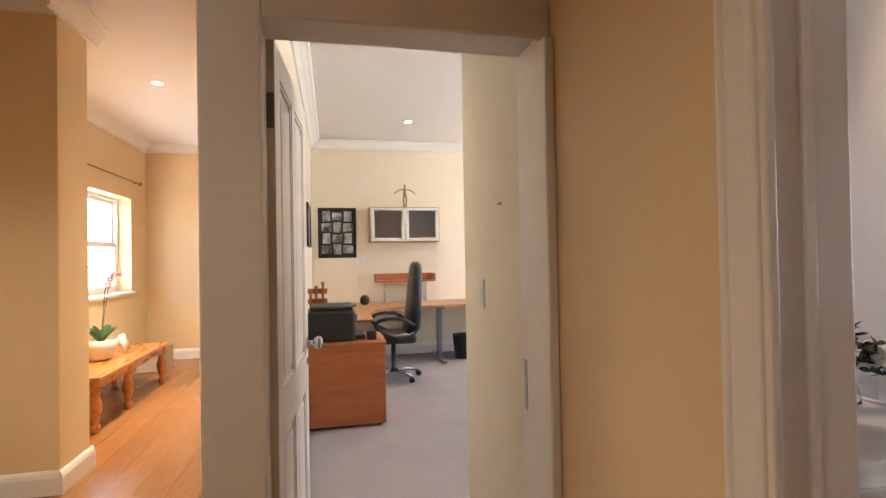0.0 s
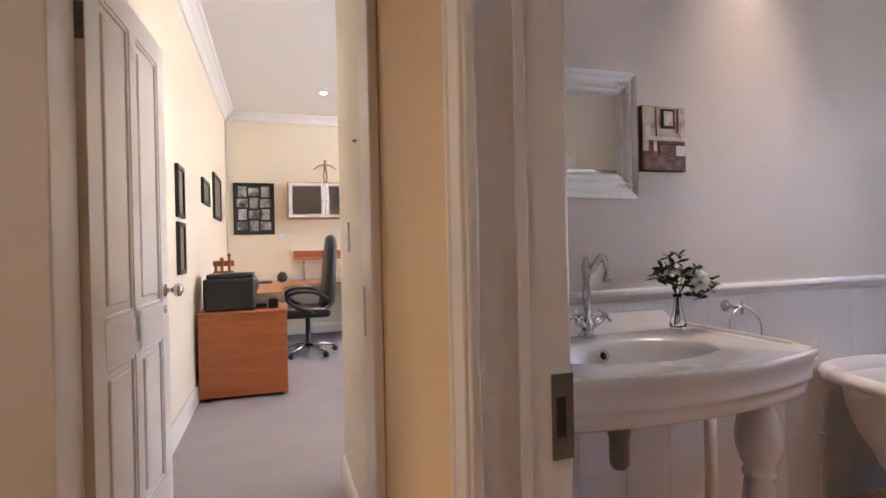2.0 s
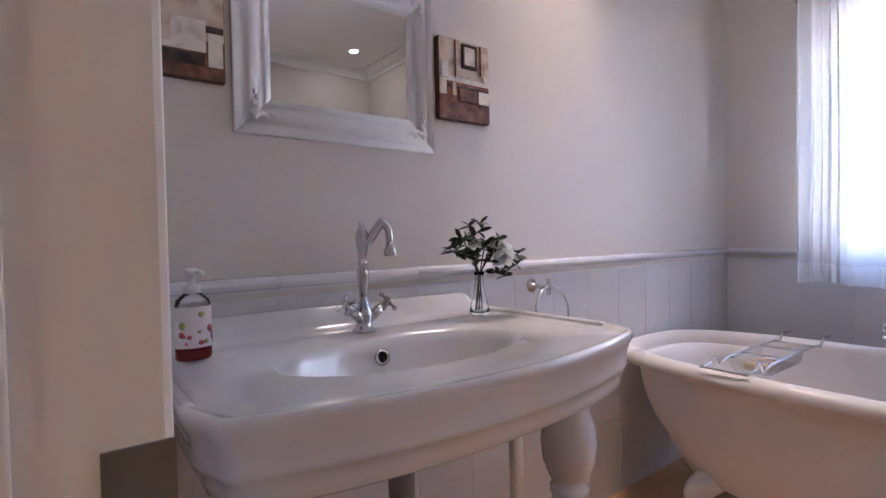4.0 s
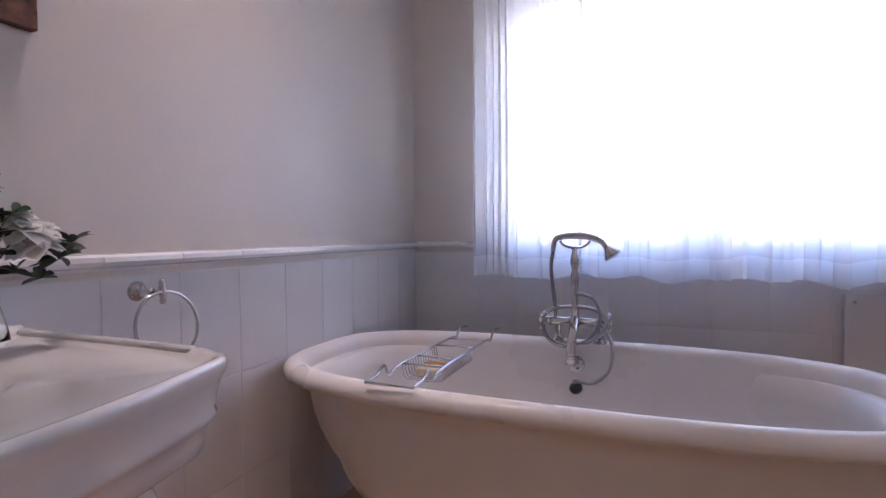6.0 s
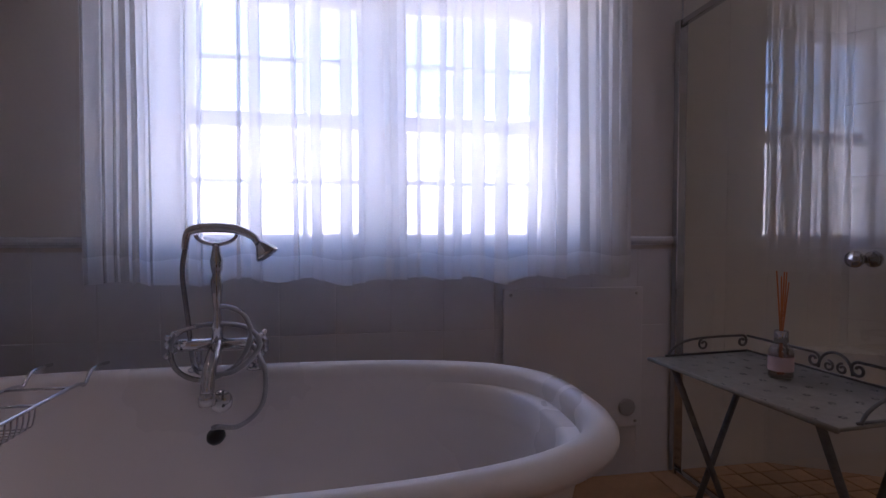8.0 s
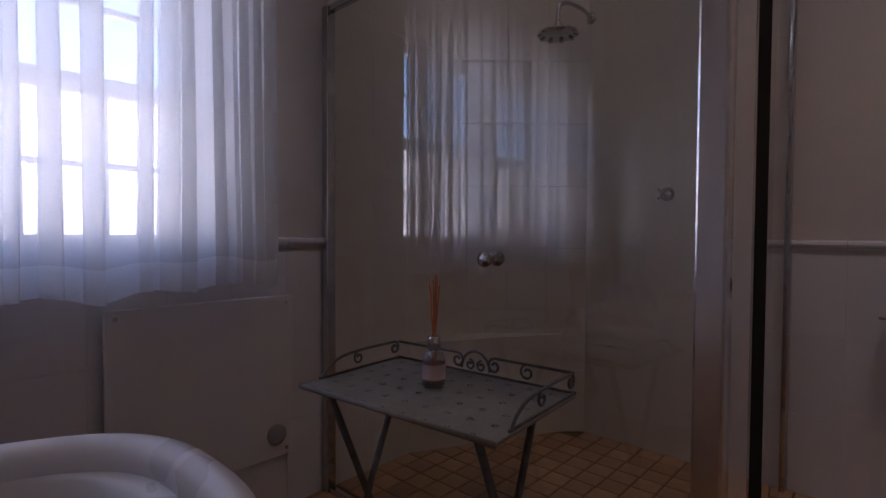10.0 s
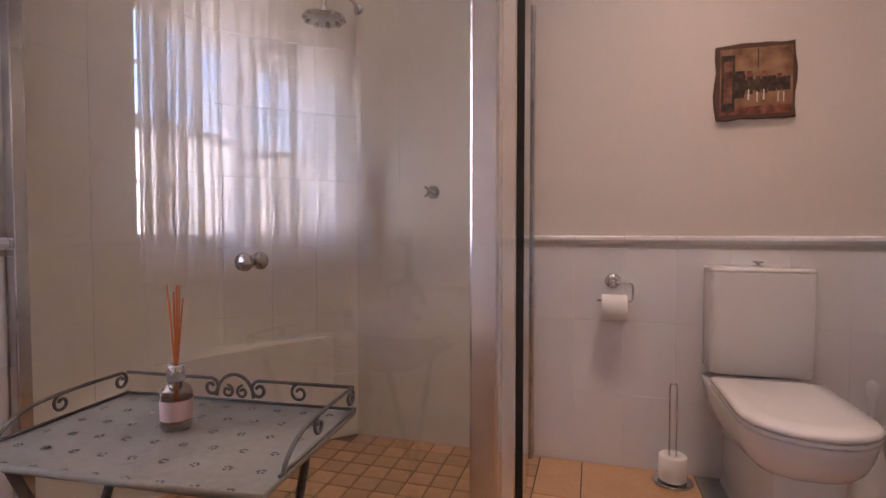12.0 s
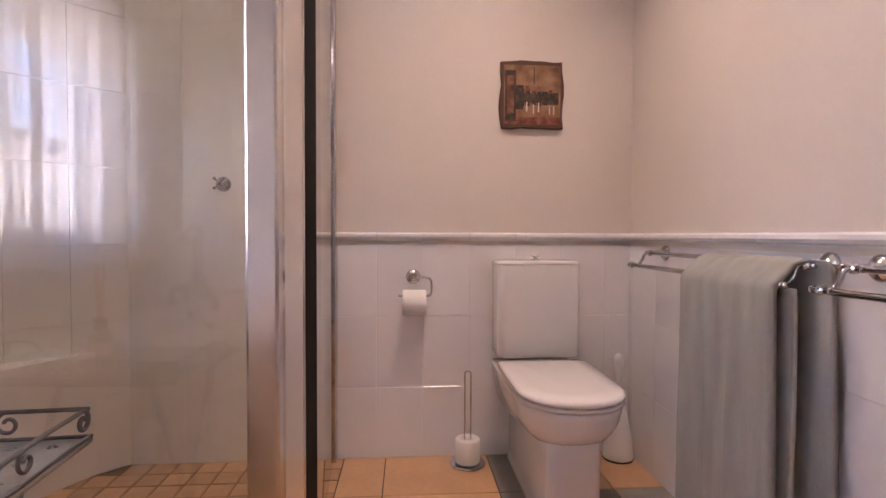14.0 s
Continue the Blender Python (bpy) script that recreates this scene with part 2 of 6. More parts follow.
# hall sides
bm = nb()
box(bm, HX - 0.012, HX - 0.002, 1.12, HY, 0, CEIL)
box(bm, HX - 0.012, HX - 0.002, 0.30, 1.12, 2.04, CEIL)
box(bm, HX - 0.012, HX - 0.002, -1.7, 0.30, 0, CEIL)
solid("wall_hall_east", bm, M_YELLOW, "yellow painted hall side of the bathroom wall", "wall", "structure")
bm = nb()
box(bm, 0.40, 0.52, HY, 2.06, 0, CEIL)
box(bm, 0.52, 1.345, HY, 2.06, 2.04, CEIL)
box(bm, 1.353, HX, HY, 2.06, 0, CEIL)
solid("wall_office_front", bm, M_YELLOW, "yellow painted wall round the office doorway", "wall", "structure")
bm = nb()
box(bm, 0.40, 0.47, 2.06, 8.1, 0, CEIL)
solid("wall_office_west", bm, M_CREAM, "cream painted office wall with picture frames", "wall", "structure")
bm = nb()
box(bm, 1.3665, 1.40, 2.0625, 2.86, 0, CEIL)
box(bm, 1.3665, 5.2, 2.86, 2.88, 0, CEIL)
solid("wall_office_return", bm, M_CREAM, "cream painted office wall with the light switch", "wall", "structure")
bm = nb()
box(bm, 0.47, 5.2, 7.5, 7.7, 0, CEIL)
solid("wall_office_north", bm, M_CREAM, "cream painted office end wall", "wall", "structure")
bm = nb()
box(bm, 5.0, 5.2, 2.88, 4.1, 0, CEIL)
box(bm, 5.0, 5.2, 6.1, 7.5, 0, CEIL)
box(bm, 5.0, 5.2, 4.1, 6.1, 0, 0.9)
box(bm, 5.0, 5.2, 4.1, 6.1, 2.1, CEIL)
solid("wall_office_east", bm, M_CREAM, "cream painted office wall with a window opening", "wall", "structure")
bm = nb()
HWY0, HWY1, HWZ0, HWZ1 = 6.10, 7.58, 0.98, 2.15
box(bm, -1.97, -1.75, -1.9, HWY0, 0, CEIL)
box(bm, -1.97, -1.75, HWY1, 8.3, 0, CEIL)
box(bm, -1.97, -1.75, HWY0, HWY1, 0, HWZ0)
box(bm, -1.97, -1.75, HWY0, HWY1, HWZ1, CEIL)
solid("wall_hall_west", bm, M_YELLOW, "yellow painted hall wall with a sash window", "wall", "structure")
bm = nb()
box(bm, -1.75, 0.40, 8.1, 8.3, 0, CEIL)
solid("wall_hall_north", bm, M_YELLOW, "yellow painted end wall of the hall", "wall", "structure")
bm = nb()
box(bm, -1.75, HX, -1.9, -1.7, 0, CEIL)
solid("wall_hall_south", bm, M_YELLOW, "yellow painted wall behind the hall", "wall", "structure")
bm = nb()
box(bm, -1.75, -0.855, 3.89, 4.27, 0, CEIL, 0.006)
solid("wall_pier", bm, M_YELLOW, "yellow painted pier with white skirting", "wall", "structure")
bm = nb()
box(bm, 0.47, 5.0, 2.05, 7.5, -0.005, 0.004)
solid("carpet", bm, M_CARPET, "grey short-pile fitted carpet", "carpet", "structure")

# outside
bm = nb()
box(bm, -600, 600, -600, 600, -0.6, -0.3)
solid("ground", bm, mat("pale paving", (0.54, 0.51, 0.47), 0.9, var=0.15, scale=0.5, fine=8, bump=0.2), "pale paved yard outside", "ground", "structure")
bm = nb()
box(bm, 9.0, 9.25, -9, 14, -0.3, 2.45, 0.02)
box(bm, 8.97, 9.28, -9, 14, 2.45, 2.53, 0.015)
solid("garden_wall", bm, M_WALLOUT, "sunlit cream plastered garden wall with a coping", "garden wall", "structure")
bm = nb()
box(bm, -7.2, -7.0, -4, 16, -0.3, 2.3, 0.02)
solid("boundary_wall", bm, M_WALLOUT, "sunlit white plastered boundary wall", "garden wall", "structure")

# Unseen roof edge, added to keep direct sun out of the hall window.
bm = nb()
box(bm, -2.9, -1.97, -2, 9, 2.45, 2.6, 0.01)
solid("eaves", bm, M_TRIM, "unseen white slab added to keep sun off the hall window", "eaves", "structure")

# skirtings and cornices
SKIRT = [(0.002, 0), (0.022, 0), (0.022, 0.10), (0.016, 0.125), (0.008, 0.14), (0.002, 0.14)]
COVE = [(0, 0), (0.12, 0), (0.11, -0.015), (0.09, -0.02), (0.045, -0.05), (0.02, -0.085), (0.018, -0.105), (0, -0.11)]


def run(name, prof, segs, material, z, label, category="skirting"):
    for p0, p1, w in segs:
        b = nb()
        extrude_profile(b, prof, (*p0, z), (*p1, z), (*w, 0))
        solid(name, b, material, label, category, "structure")


run("baseboard", SKIRT, [((0.40, HY), (0.47, HY), (0, -1)), ((HX - 0.013, 1.22), (HX - 0.013, HY), (-1, 0)), ((-1.75, 8.1), (0.40, 8.1), (0, -1)),
                         ((-1.75, 4.27), (-1.75, 8.1), (1, 0)), ((-1.75, 3.89), (-0.855, 3.89), (0, -1)), ((-0.855, 3.87), (-0.855, 4.29), (1, 0)), ((0.40, HY), (0.40, 8.1), (-1, 0)),
                         ((0.47, 2.95), (0.47, 7.5), (1, 0)), ((0.47, 7.5), (5, 7.5), (0, -1)), ((1.3665, 2.08), (1.3665, 2.88), (-1, 0))], M_TRIM, 0.0, "white painted moulded skirting board")
run("cornice", COVE, [((X0, Y1), (X1, Y1), (0, -1)), ((X1, Y0), (X1, Y1), (-1, 0)), ((XT, Y0), (X1, Y0), (0, 1)), ((XT, Y0), (XT, 0.30), (1, 0)), ((X0, 0.30), (X0, Y1), (1, 0)),
                      ((0.47, 7.5), (5, 7.5), (0, -1)), ((0.47, 2.06), (0.47, 7.5), (1, 0)), ((1.3665, 2.06), (1.3665, 2.88), (-1, 0)),
                      ((-1.75, 8.1), (0.40, 8.1), (0, -1)), ((-1.75, 4.27), (-1.75, 8.1), (1, 0)), ((-1.75, 3.89), (-0.855, 3.89), (0, -1)), ((-0.855, 3.77), (-0.855, 4.39), (1, 0)), ((0.40, HY), (0.40, 8.1), (-1, 0)),
                      ((0.28, HY), (HX - 0.012, HY), (0, -1))], M_CEIL, CEIL, "white plaster cornice", "cornice")


# downlights, among them added unseen fill lamps
def downlight(x, y, watts, color, cone=96):
    t = thing("ceiling_downlight", (x, y, CEIL), "small round recessed ceiling downlight, lit, some added as unseen fill", "downlight", "recessed ceiling downlights")
    b = nb()
    lathe(b, [(0.045, -0.004), (0.045, 0.0), (0.036, -0.001), (0.034, -0.006), (0.04, -0.008)], (x, y, CEIL - 0.001), cap=False)
    part("rim", b, M_TRIM, t)
    b = nb()
    lathe(b, [(0.0, -0.003), (0.033, -0.003)], (x, y, CEIL - 0.001), cap=False)
    part("lens", b, M_LAMP, t)
    lamp = new("downlight_beam", bpy.data.lights.new("downlight_beam", "SPOT"))
    lamp.data.energy, lamp.data.color, lamp.data.spot_size, lamp.data.spot_blend, lamp.data.shadow_soft_size = watts, color, radians(cone), 0.9, 0.16
    lamp.matrix_world = look((x, y, CEIL - 0.02), (x, y + 0.0001, 0))


M_LAMP = glow("lamp lens", (1.0, 0.9, 0.75), 12)
for x, y, w, cone in BATH_SPOTS + OFFICE_SPOTS:
    downlight(x, y, w, WARM, cone)
for x, y, w in HALL_SPOTS:
    downlight(x, y, w, (1.0, 0.85, 0.63), 125)


# ---- doorways ----
def moulding(bm, x0, x1, y0, y1, z0, z1):
    return box(bm, x0, x1, y0, y1, z0, z1, 0.006)


def office_doorway():
    t = thing("door_1", (0.95, 1.95, 0), "white painted door frame with moulded architrave", "door frame")
    tagged(t, kind="structure")
    for name, a in (("jamb", (0.518, 0.541, HY - 0.002, 2.062, 0, 2.022)), ("jamb", (1.338, 1.366, HY - 0.002, 2.062, 0, 2.022)), ("door_head", (0.518, 1.366, HY - 0.002, 2.062, 2.022, 2.058))):
        b = nb()
        moulding(b, *a)
        part(name, b, M_TRIM, t)
    for x0, x1, z0, z1 in ((0.402, 0.556, 0, 2.13), (0.556, 1.352, 1.985, 2.13)):
        b = nb()
        moulding(b, x0, x1, 1.826, HY - 0.001, z0, z1)
        part("architrave", b, M_TRIM, t)
    b = nb()
    moulding(b, 1.322, 1.352, 1.80, HY + 0.03, 0, 1.984)
    part("door_stop", b, M_TRIM, t)
    b = nb()
    box(b, 1.3355, 1.3375, 2.015, 2.04, 0.86, 1.02)
    part("strike_plate", b, M_STEEL, t)


office_doorway()


def office_door():
    t = thing("office_door", (0.560, 2.07, 0.008), "white painted panelled door standing open", "door")
    w, th = 0.81, 0.04

    def leaf(b, a0, a1, d0, d1, z0, z1, bev=0.0):
        return box(b, d0, d1, a0, a1, z0, z1, bev)

    panels = [(0.10, 0.37, 0.93, 1.93), (0.44, 0.71, 0.93, 1.93), (0.10, 0.37, 0.20, 0.78), (0.44, 0.71, 0.20, 0.78)]
    made = []
    b = nb()
    leaf(b, 0, 0.10, 0, th, 0, 2.025, 0.002)
    leaf(b, 0.71, w, 0, th, 0, 2.025, 0.002)
    leaf(b, 0.37, 0.44, 0, th, 0.20, 1.93)
    for z0, z1 in ((0, 0.20), (0.78, 0.93), (1.93, 2.025)):
        leaf(b, 0.10, 0.71, 0, th, z0, z1)
    made.append(("leaf", b, M_TRIM))
    for a0, a1, z0, z1 in panels:
        b = nb()
        leaf(b, a0, a1, 0.012, th - 0.012, z0, z1)
        leaf(b, a0 + 0.04, a1 - 0.04, 0.004, th - 0.004, z0 + 0.04, z1 - 0.04, 0.008)
        for u0, u1, v0, v1 in ((a0, a0 + 0.014, z0, z1), (a1 - 0.014, a1, z0, z1), (a0, a1, z0, z0 + 0.014), (a0, a1, z1 - 0.014, z1)):
            leaf(b, u0, u1, 0.003, th - 0.003, v0, v1, 0.004)
        made.append(("panel", b, M_TRIM))
    for z in (0.22, 1.803):
        b = nb()
        box(b, 0.001, 0.038, -0.004, 0.001, z - 0.053, z + 0.053)
        tube(b, [(0.002, -0.007, z - 0.053), (0.002, -0.007, z + 0.053)], 0.006)
        made.append(("hinge", b, mat("dull steel", (0.20, 0.19, 0.18), 0.4, 0.8, var=0.2)))
    b = nb()
    box(b, 0.008, 0.032, w - 0.0005, w + 0.002, 0.90, 1.06)
    made.append(("latch_plate", b, M_STEEL))
    for s, x in ((1, th), (-1, 0)):
        b = nb()
        lathe(b, [(0.026, 0), (0.026, 0.005), (0.011, 0.008), (0.010, 0.03), (0.022, 0.036), (0.029, 0.048), (0.027, 0.062), (0.014, 0.07), (0, 0.071)], (x, w - 0.06, 0.975), 20, (s, 0, 0))
        made.append(("door_knob", b, M_CHROME))
        b = nb()
        lathe(b, [(0.018, 0), (0.018, 0.004), (0.006, 0.006), (0, 0.006)], (x, w - 0.06, 0.895), 16, (s, 0, 0))
        made.append(("keyhole_cover", b, M_CHROME))
    for name, bb, m in made:
        ob = new(name, mesh_of(name, bb, m))
        ob.parent = t
    t.matrix_basis = pose(0.524, 2.07, 0.008, 0, 0, -3.6)


office_door()


def bath_doorway():
    t = thing("door_2", (1.44, 1.1, 0), "white painted bathroom door frame with moulded architrave", "door frame")
    tagged(t, kind="structure")
    b = nb()
    moulding(b, HX - 0.014, X0 + 0.004, 1.105, 1.125, FZ, 2.03)
    part("jamb", b, M_TRIM, t)
    b = nb()
    moulding(b, HX - 0.014, X0 + 0.004, 0.285, 0.305, FZ, 2.03)
    part("jamb", b, M_TRIM, t)
    b = nb()
    moulding(b, HX - 0.014, X0 + 0.004, 0.285, 1.125, 2.03, 2.05)
    part("door_head", b, M_TRIM, t)
    for y0, y1 in ((1.076, 1.172), (0.195, 0.31)):
        b = nb()
        s = 1 if y0 > 1 else -1
        lo, hi = (y0, y1) if s > 0 else (y1, y0)
        box(b, HX - 0.030, HX - 0.012, min(lo, hi), max(lo, hi), 0, 2.13, 0.004)
        c = lo + s * 0.075
        box(b, HX - 0.034, HX - 0.012, min(c, hi), max(c, hi), 0, 2.13, 0.008, 3)
        c1, c2 = sorted((lo + s * 0.012, lo + s * 0.032))
        box(b, HX - 0.036, HX - 0.012, c1, c2, 0, 2.07, 0.005, 3)
        part("architrave", b, M_TRIM, t)
    b = nb()
    box(b, HX - 0.036, HX - 0.012, 0.195, 1.215, 2.04, 2.13, 0.006)
    part("architrave", b, M_TRIM, t)
    b = nb()
    box(b, HX + 0.06, HX + 0.08, 1.098, 1.105, 0, 2.02, 0.002)
    part("door_stop", b, M_TRIM, t)
    b = nb()
    box(b, 1.484, X0 + 0.004, 1.1025, 1.105, 0.795, 0.935, 0.0008)
    box(b, 1.490, 1.510, 1.1015, 1.1026, 0.825, 0.905)
    p = part("strike_plate", b, mat("dull steel", (0.20, 0.19, 0.18), 0.4, 0.8, var=0.2), t, "worn steel strike plate with a dark latch hole")
    # No recess is cut: a black block gives the latch hole's shade.
    b = nb()
    box(b, 1.492, 1.508, 1.1, 1.1016, 0.832, 0.898)
    part("latch_hole", b, M_BPLAS, p)


bath_doorway()


# ---- window and curtain ----
def sash_window(name, xf, sgn, y0, y1, z0, z1, units, label):
    """A pair of sliding sashes per unit, in a frame whose room side is at xf; sgn points outwards."""
    t = thing(name, (xf, (y0 + y1) / 2, z0), label, "window")
    tagged(t, kind="structure")
    d = lambda a, b: sorted((xf + sgn * a, xf + sgn * b))  # noqa: E731
    b = nb()
    f0, f1 = d(0.0, 0.09)
    box(b, f0, f1, y0, y0 + 0.035, z0, z1)
    box(b, f0, f1, y1 - 0.035, y1, z0, z1)
    box(b, f0, f1, y0 + 0.035, y1 - 0.035, z0, z0 + 0.03)
    box(b, f0, f1, y0 + 0.035, y1 - 0.035, z1 - 0.035, z1)
    if len(units) > 1:
        box(b, f0, f1, units[1][1], units[0][0], z0 + 0.03, z1 - 0.035)
    part("window_frame", b, M_TRIM, t)
    for u0, u1 in units:
        zm = (z0 + z1) / 2 - 0.01
        for k, (za, zb, off) in enumerate(((z0 + 0.03, zm + 0.03, 0.012), (zm - 0.005, z1 - 0.035, 0.045))):
            b = nb()
            s0, s1 = d(off, off + 0.03)
            st, bot, top = 0.035, 0.05, (0.05 if k == 0 else 0.04)
            box(b, s0, s1, u0, u0 + st, za, zb)
            box(b, s0, s1, u1 - st, u1, za, zb)
            box(b, s0, s1, u0 + st, u1 - st, za, za + bot)
            box(b, s0, s1, u0 + st, u1 - st, zb - top, zb)
            sash = part("sash", b, M_TRIM, t)
            iy0, iy1, iz0, iz1 = u0 + st, u1 - st, za + bot, zb - top
            for j in (1, 2):
                b = nb()
                yy = iy0 + (iy1 - iy0) * j / 3
                box(b, s0 + 0.004, s1 - 0.004, yy - 0.009, yy + 0.009, iz0, iz1)
                part("glazing_bar", b, M_TRIM, sash)
            b = nb()
            zz = (iz0 + iz1) / 2
            box(b, s0 + 0.005, s1 - 0.005, iy0, iy1, zz - 0.009, zz + 0.009)
            part("glazing_bar", b, M_TRIM, sash)
            for a in range(3):
                for c in range(2):
                    b = nb()
                    ya, yb = iy0 + (iy1 - iy0) * a / 3 + 0.008, iy0 + (iy1 - iy0) * (a + 1) / 3 - 0.008
                    z_a, z_b = iz0 + (iz1 - iz0) * c / 2 + 0.008, iz0 + (iz1 - iz0) * (c + 1) / 2 - 0.008
                    g = d(off + 0.014, off + 0.014)[0]
                    b.faces.new([b.verts.new(p) for p in ((g, ya, z_a), (g, yb, z_a), (g, yb, z_b), (g, ya, z_b))])
                    pane = part("pane", b, M_GLASS, sash)
                    pane.visible_shadow = False
    return t


win = sash_window("window_1", X1 + 0.125, 1, WY0, WY1, WZ0, WZ1, [(0.70, WY1 - 0.035), (WY0 + 0.035, 0.57)], "white painted pair of small-paned sash windows")
b = nb()
box(b, X1 - 0.02, X1 + 0.126, WY0 + 0.001, WY1 - 0.001, WZ0 - 0.03, WZ0 + 0.002, 0.008)
part("window_sill", b, M_TRIM, win)
hwin = sash_window("window_2", -1.90, -1, HWY0, HWY1, HWZ0, HWZ1, [(HWY0 + 0.035, HWY1 - 0.035)], "white painted small-paned sash window in a deep reveal")
b = nb()
box(b, -1.90, -1.715, HWY0 - 0.03, HWY1 + 0.03, HWZ0 - 0.035, HWZ0 + 0.002, 0.008)
part("window_sill", b, M_TRIM, hwin)


def sheer(name, front=0.45):
    m = bpy.data.materials.new(name)
    m.use_nodes = True
    nt = m.node_tree
    nt.nodes.remove(nt.nodes["Principled BSDF"])
    co = nt.nodes.new("ShaderNodeTexCoord")
    wv = nt.nodes.new("ShaderNodeTexNoise")
    wv.inputs["Scale"].default_value = 300
    nt.links.new(co.outputs["Object"], wv.inputs[0])
    tl = nt.nodes.new("ShaderNodeBsdfTranslucent")
    tl.inputs[0].default_value = (0.97, 0.97, 0.97, 1)
    df = nt.nodes.new("ShaderNodeBsdfDiffuse")
    df.inputs[0].default_value = (0.82, 0.82, 0.84, 1)
    tr = nt.nodes.new("ShaderNodeBsdfTransparent")
    m1 = nt.nodes.new("ShaderNodeMixShader")
    m1.inputs[0].default_value = 0.1
    nt.links.new(tl.outputs[0], m1.inputs[1])
    nt.links.new(df.outputs[0], m1.inputs[2])
    m2 = nt.nodes.new("ShaderNodeMixShader")
    mr = nt.nodes.new("ShaderNodeMapRange")
    mr.inputs[3].default_value, mr.inputs[4].default_value = front - 0.06, front + 0.06
    nt.links.new(wv.outputs[0], mr.inputs[0])
    nt.links.new(mr.outputs[0], m2.inputs[0])
    nt.links.new(tr.outputs[0], m2.inputs[1])
    nt.links.new(m1.outputs[0], m2.inputs[2])
    nt.links.new(m2.outputs[0], nt.nodes["Material Output"].inputs[0])
    return m


M_SHEER = sheer("sheer white voile", 0.68)
M_HEM = sheer("doubled voile hem", 0.82)
rng = random.Random(4)


def curtain():
    y0, y1, zt, zb = -0.285, 1.605, 2.16, 0.818
    t = thing("window_curtain", (4.20, (y0 + y1) / 2, zb), "sheer white voile curtain with soft folds", "curtain")
    # cloth path in plan: flat runs broken by folds that lie over one another
    path, y = [], y0
    while y < y1:
        edge = min(y - y0, y1 - y)
        w = rng.uniform(0.008, 0.016) if edge < 0.16 else rng.uniform(0.012, 0.045)
        gap = rng.uniform(0.022, 0.05) if edge < 0.16 else rng.uniform(0.02, 0.105)
        d = rng.uniform(0.014, 0.034)
        path += [(4.20 + rng.uniform(-0.012, 0.008), y), (4.20 + d * 0.3, y + gap), (4.20 + d, y + gap + 0.5 * w), (4.20 + 0.2 * d, y + gap + w), (4.20 - d, y + gap + 0.4 * w), (4.20 - 1.3 * d, y + gap)]
        y += gap + 0.6 * w
    path.append((4.20, y1))
    plan = curve_pts([(px, py, 0.0) for px, py in path], 5)
    n, k = len(plan) - 1, 18
    ph = [rng.uniform(0, 6.28) for _ in range(6)]
    b = nb()
    grid = []
    for j in range(k + 1):
        v = j / k
        row = []
        for p in plan:
            z = zt + (zb + 0.085 - zt) * v + (0.006 * math.sin(31 * p.y + ph[0]) + 0.008 * math.sin(11 * p.y + ph[1])) * (v > 0.99)
            sway = 0.010 * v * math.sin(6.0 * p.y + ph[2]) + 0.004 * math.sin(3.1 * v + 17 * p.y + ph[3])
            g = 0.7 + 0.5 * v
            row.append(b.verts.new((4.20 + g * (p.x - 4.20) + 0.006 * v * math.sin(9 * p.y + ph[4]), p.y + sway, z)))
        grid.append(row)
    for a, c in zip(grid, grid[1:]):
        for i in range(n):
            b.faces.new((a[i], a[i + 1], c[i + 1], c[i])).smooth = True
    low = [v.co.copy() for v in grid[-1]]
    part("voile", b, M_SHEER, t)
    b = nb()
    ra = [b.verts.new(p) for p in low]
    rb = [b.verts.new((p.x + 0.004, p.y, p.z - 0.085 + 0.006 * math.sin(23 * p.y))) for p in low]
    for i in range(n):
        b.faces.new((ra[i], ra[i + 1], rb[i + 1], rb[i])).smooth = True
    part("hem", b, M_HEM, t)
    b = nb()
    tube(b, [(4.20, y0 - 0.06, 2.17), (4.20, y1 + 0.06, 2.17)], 0.011, 12)
    rod = part("curtain_rod", b, M_STEEL, t)
    for y in (y0 - 0.03, y1 + 0.03):
        b = nb()
        tube(b, [(4.20, y, 2.17), (X1, y, 2.17)], 0.008, 10)
        lathe(b, [(0.025, 0), (0.025, 0.006), (0, 0.008)], (X1 - 0.008, y, 2.17), 16, (-1, 0, 0))
        part("bracket", b, M_STEEL, rod)


curtain()


# ---- basin wall ----
def inside_basin(x, y):
    u = (x - 2.075) / 0.455
    side = 0.485 if y > 1.49 else 0.485 - 0.03 * (1.49 - y) / 0.085
    front = 1.412 - 0.080 * (1 - min(1.0, u * u))
    return front < y < 1.982 and abs(x - 2.075) < side


def radial(cx, cy, ang, inside, far=1.2):
    lo, hi = 0.0, far
    for _ in range(30):
        mid = (lo + hi) / 2
        if inside(cx + mid * math.cos(ang), cy + mid * math.sin(ang)):
            lo = mid
        else:
            hi = mid
    return lo


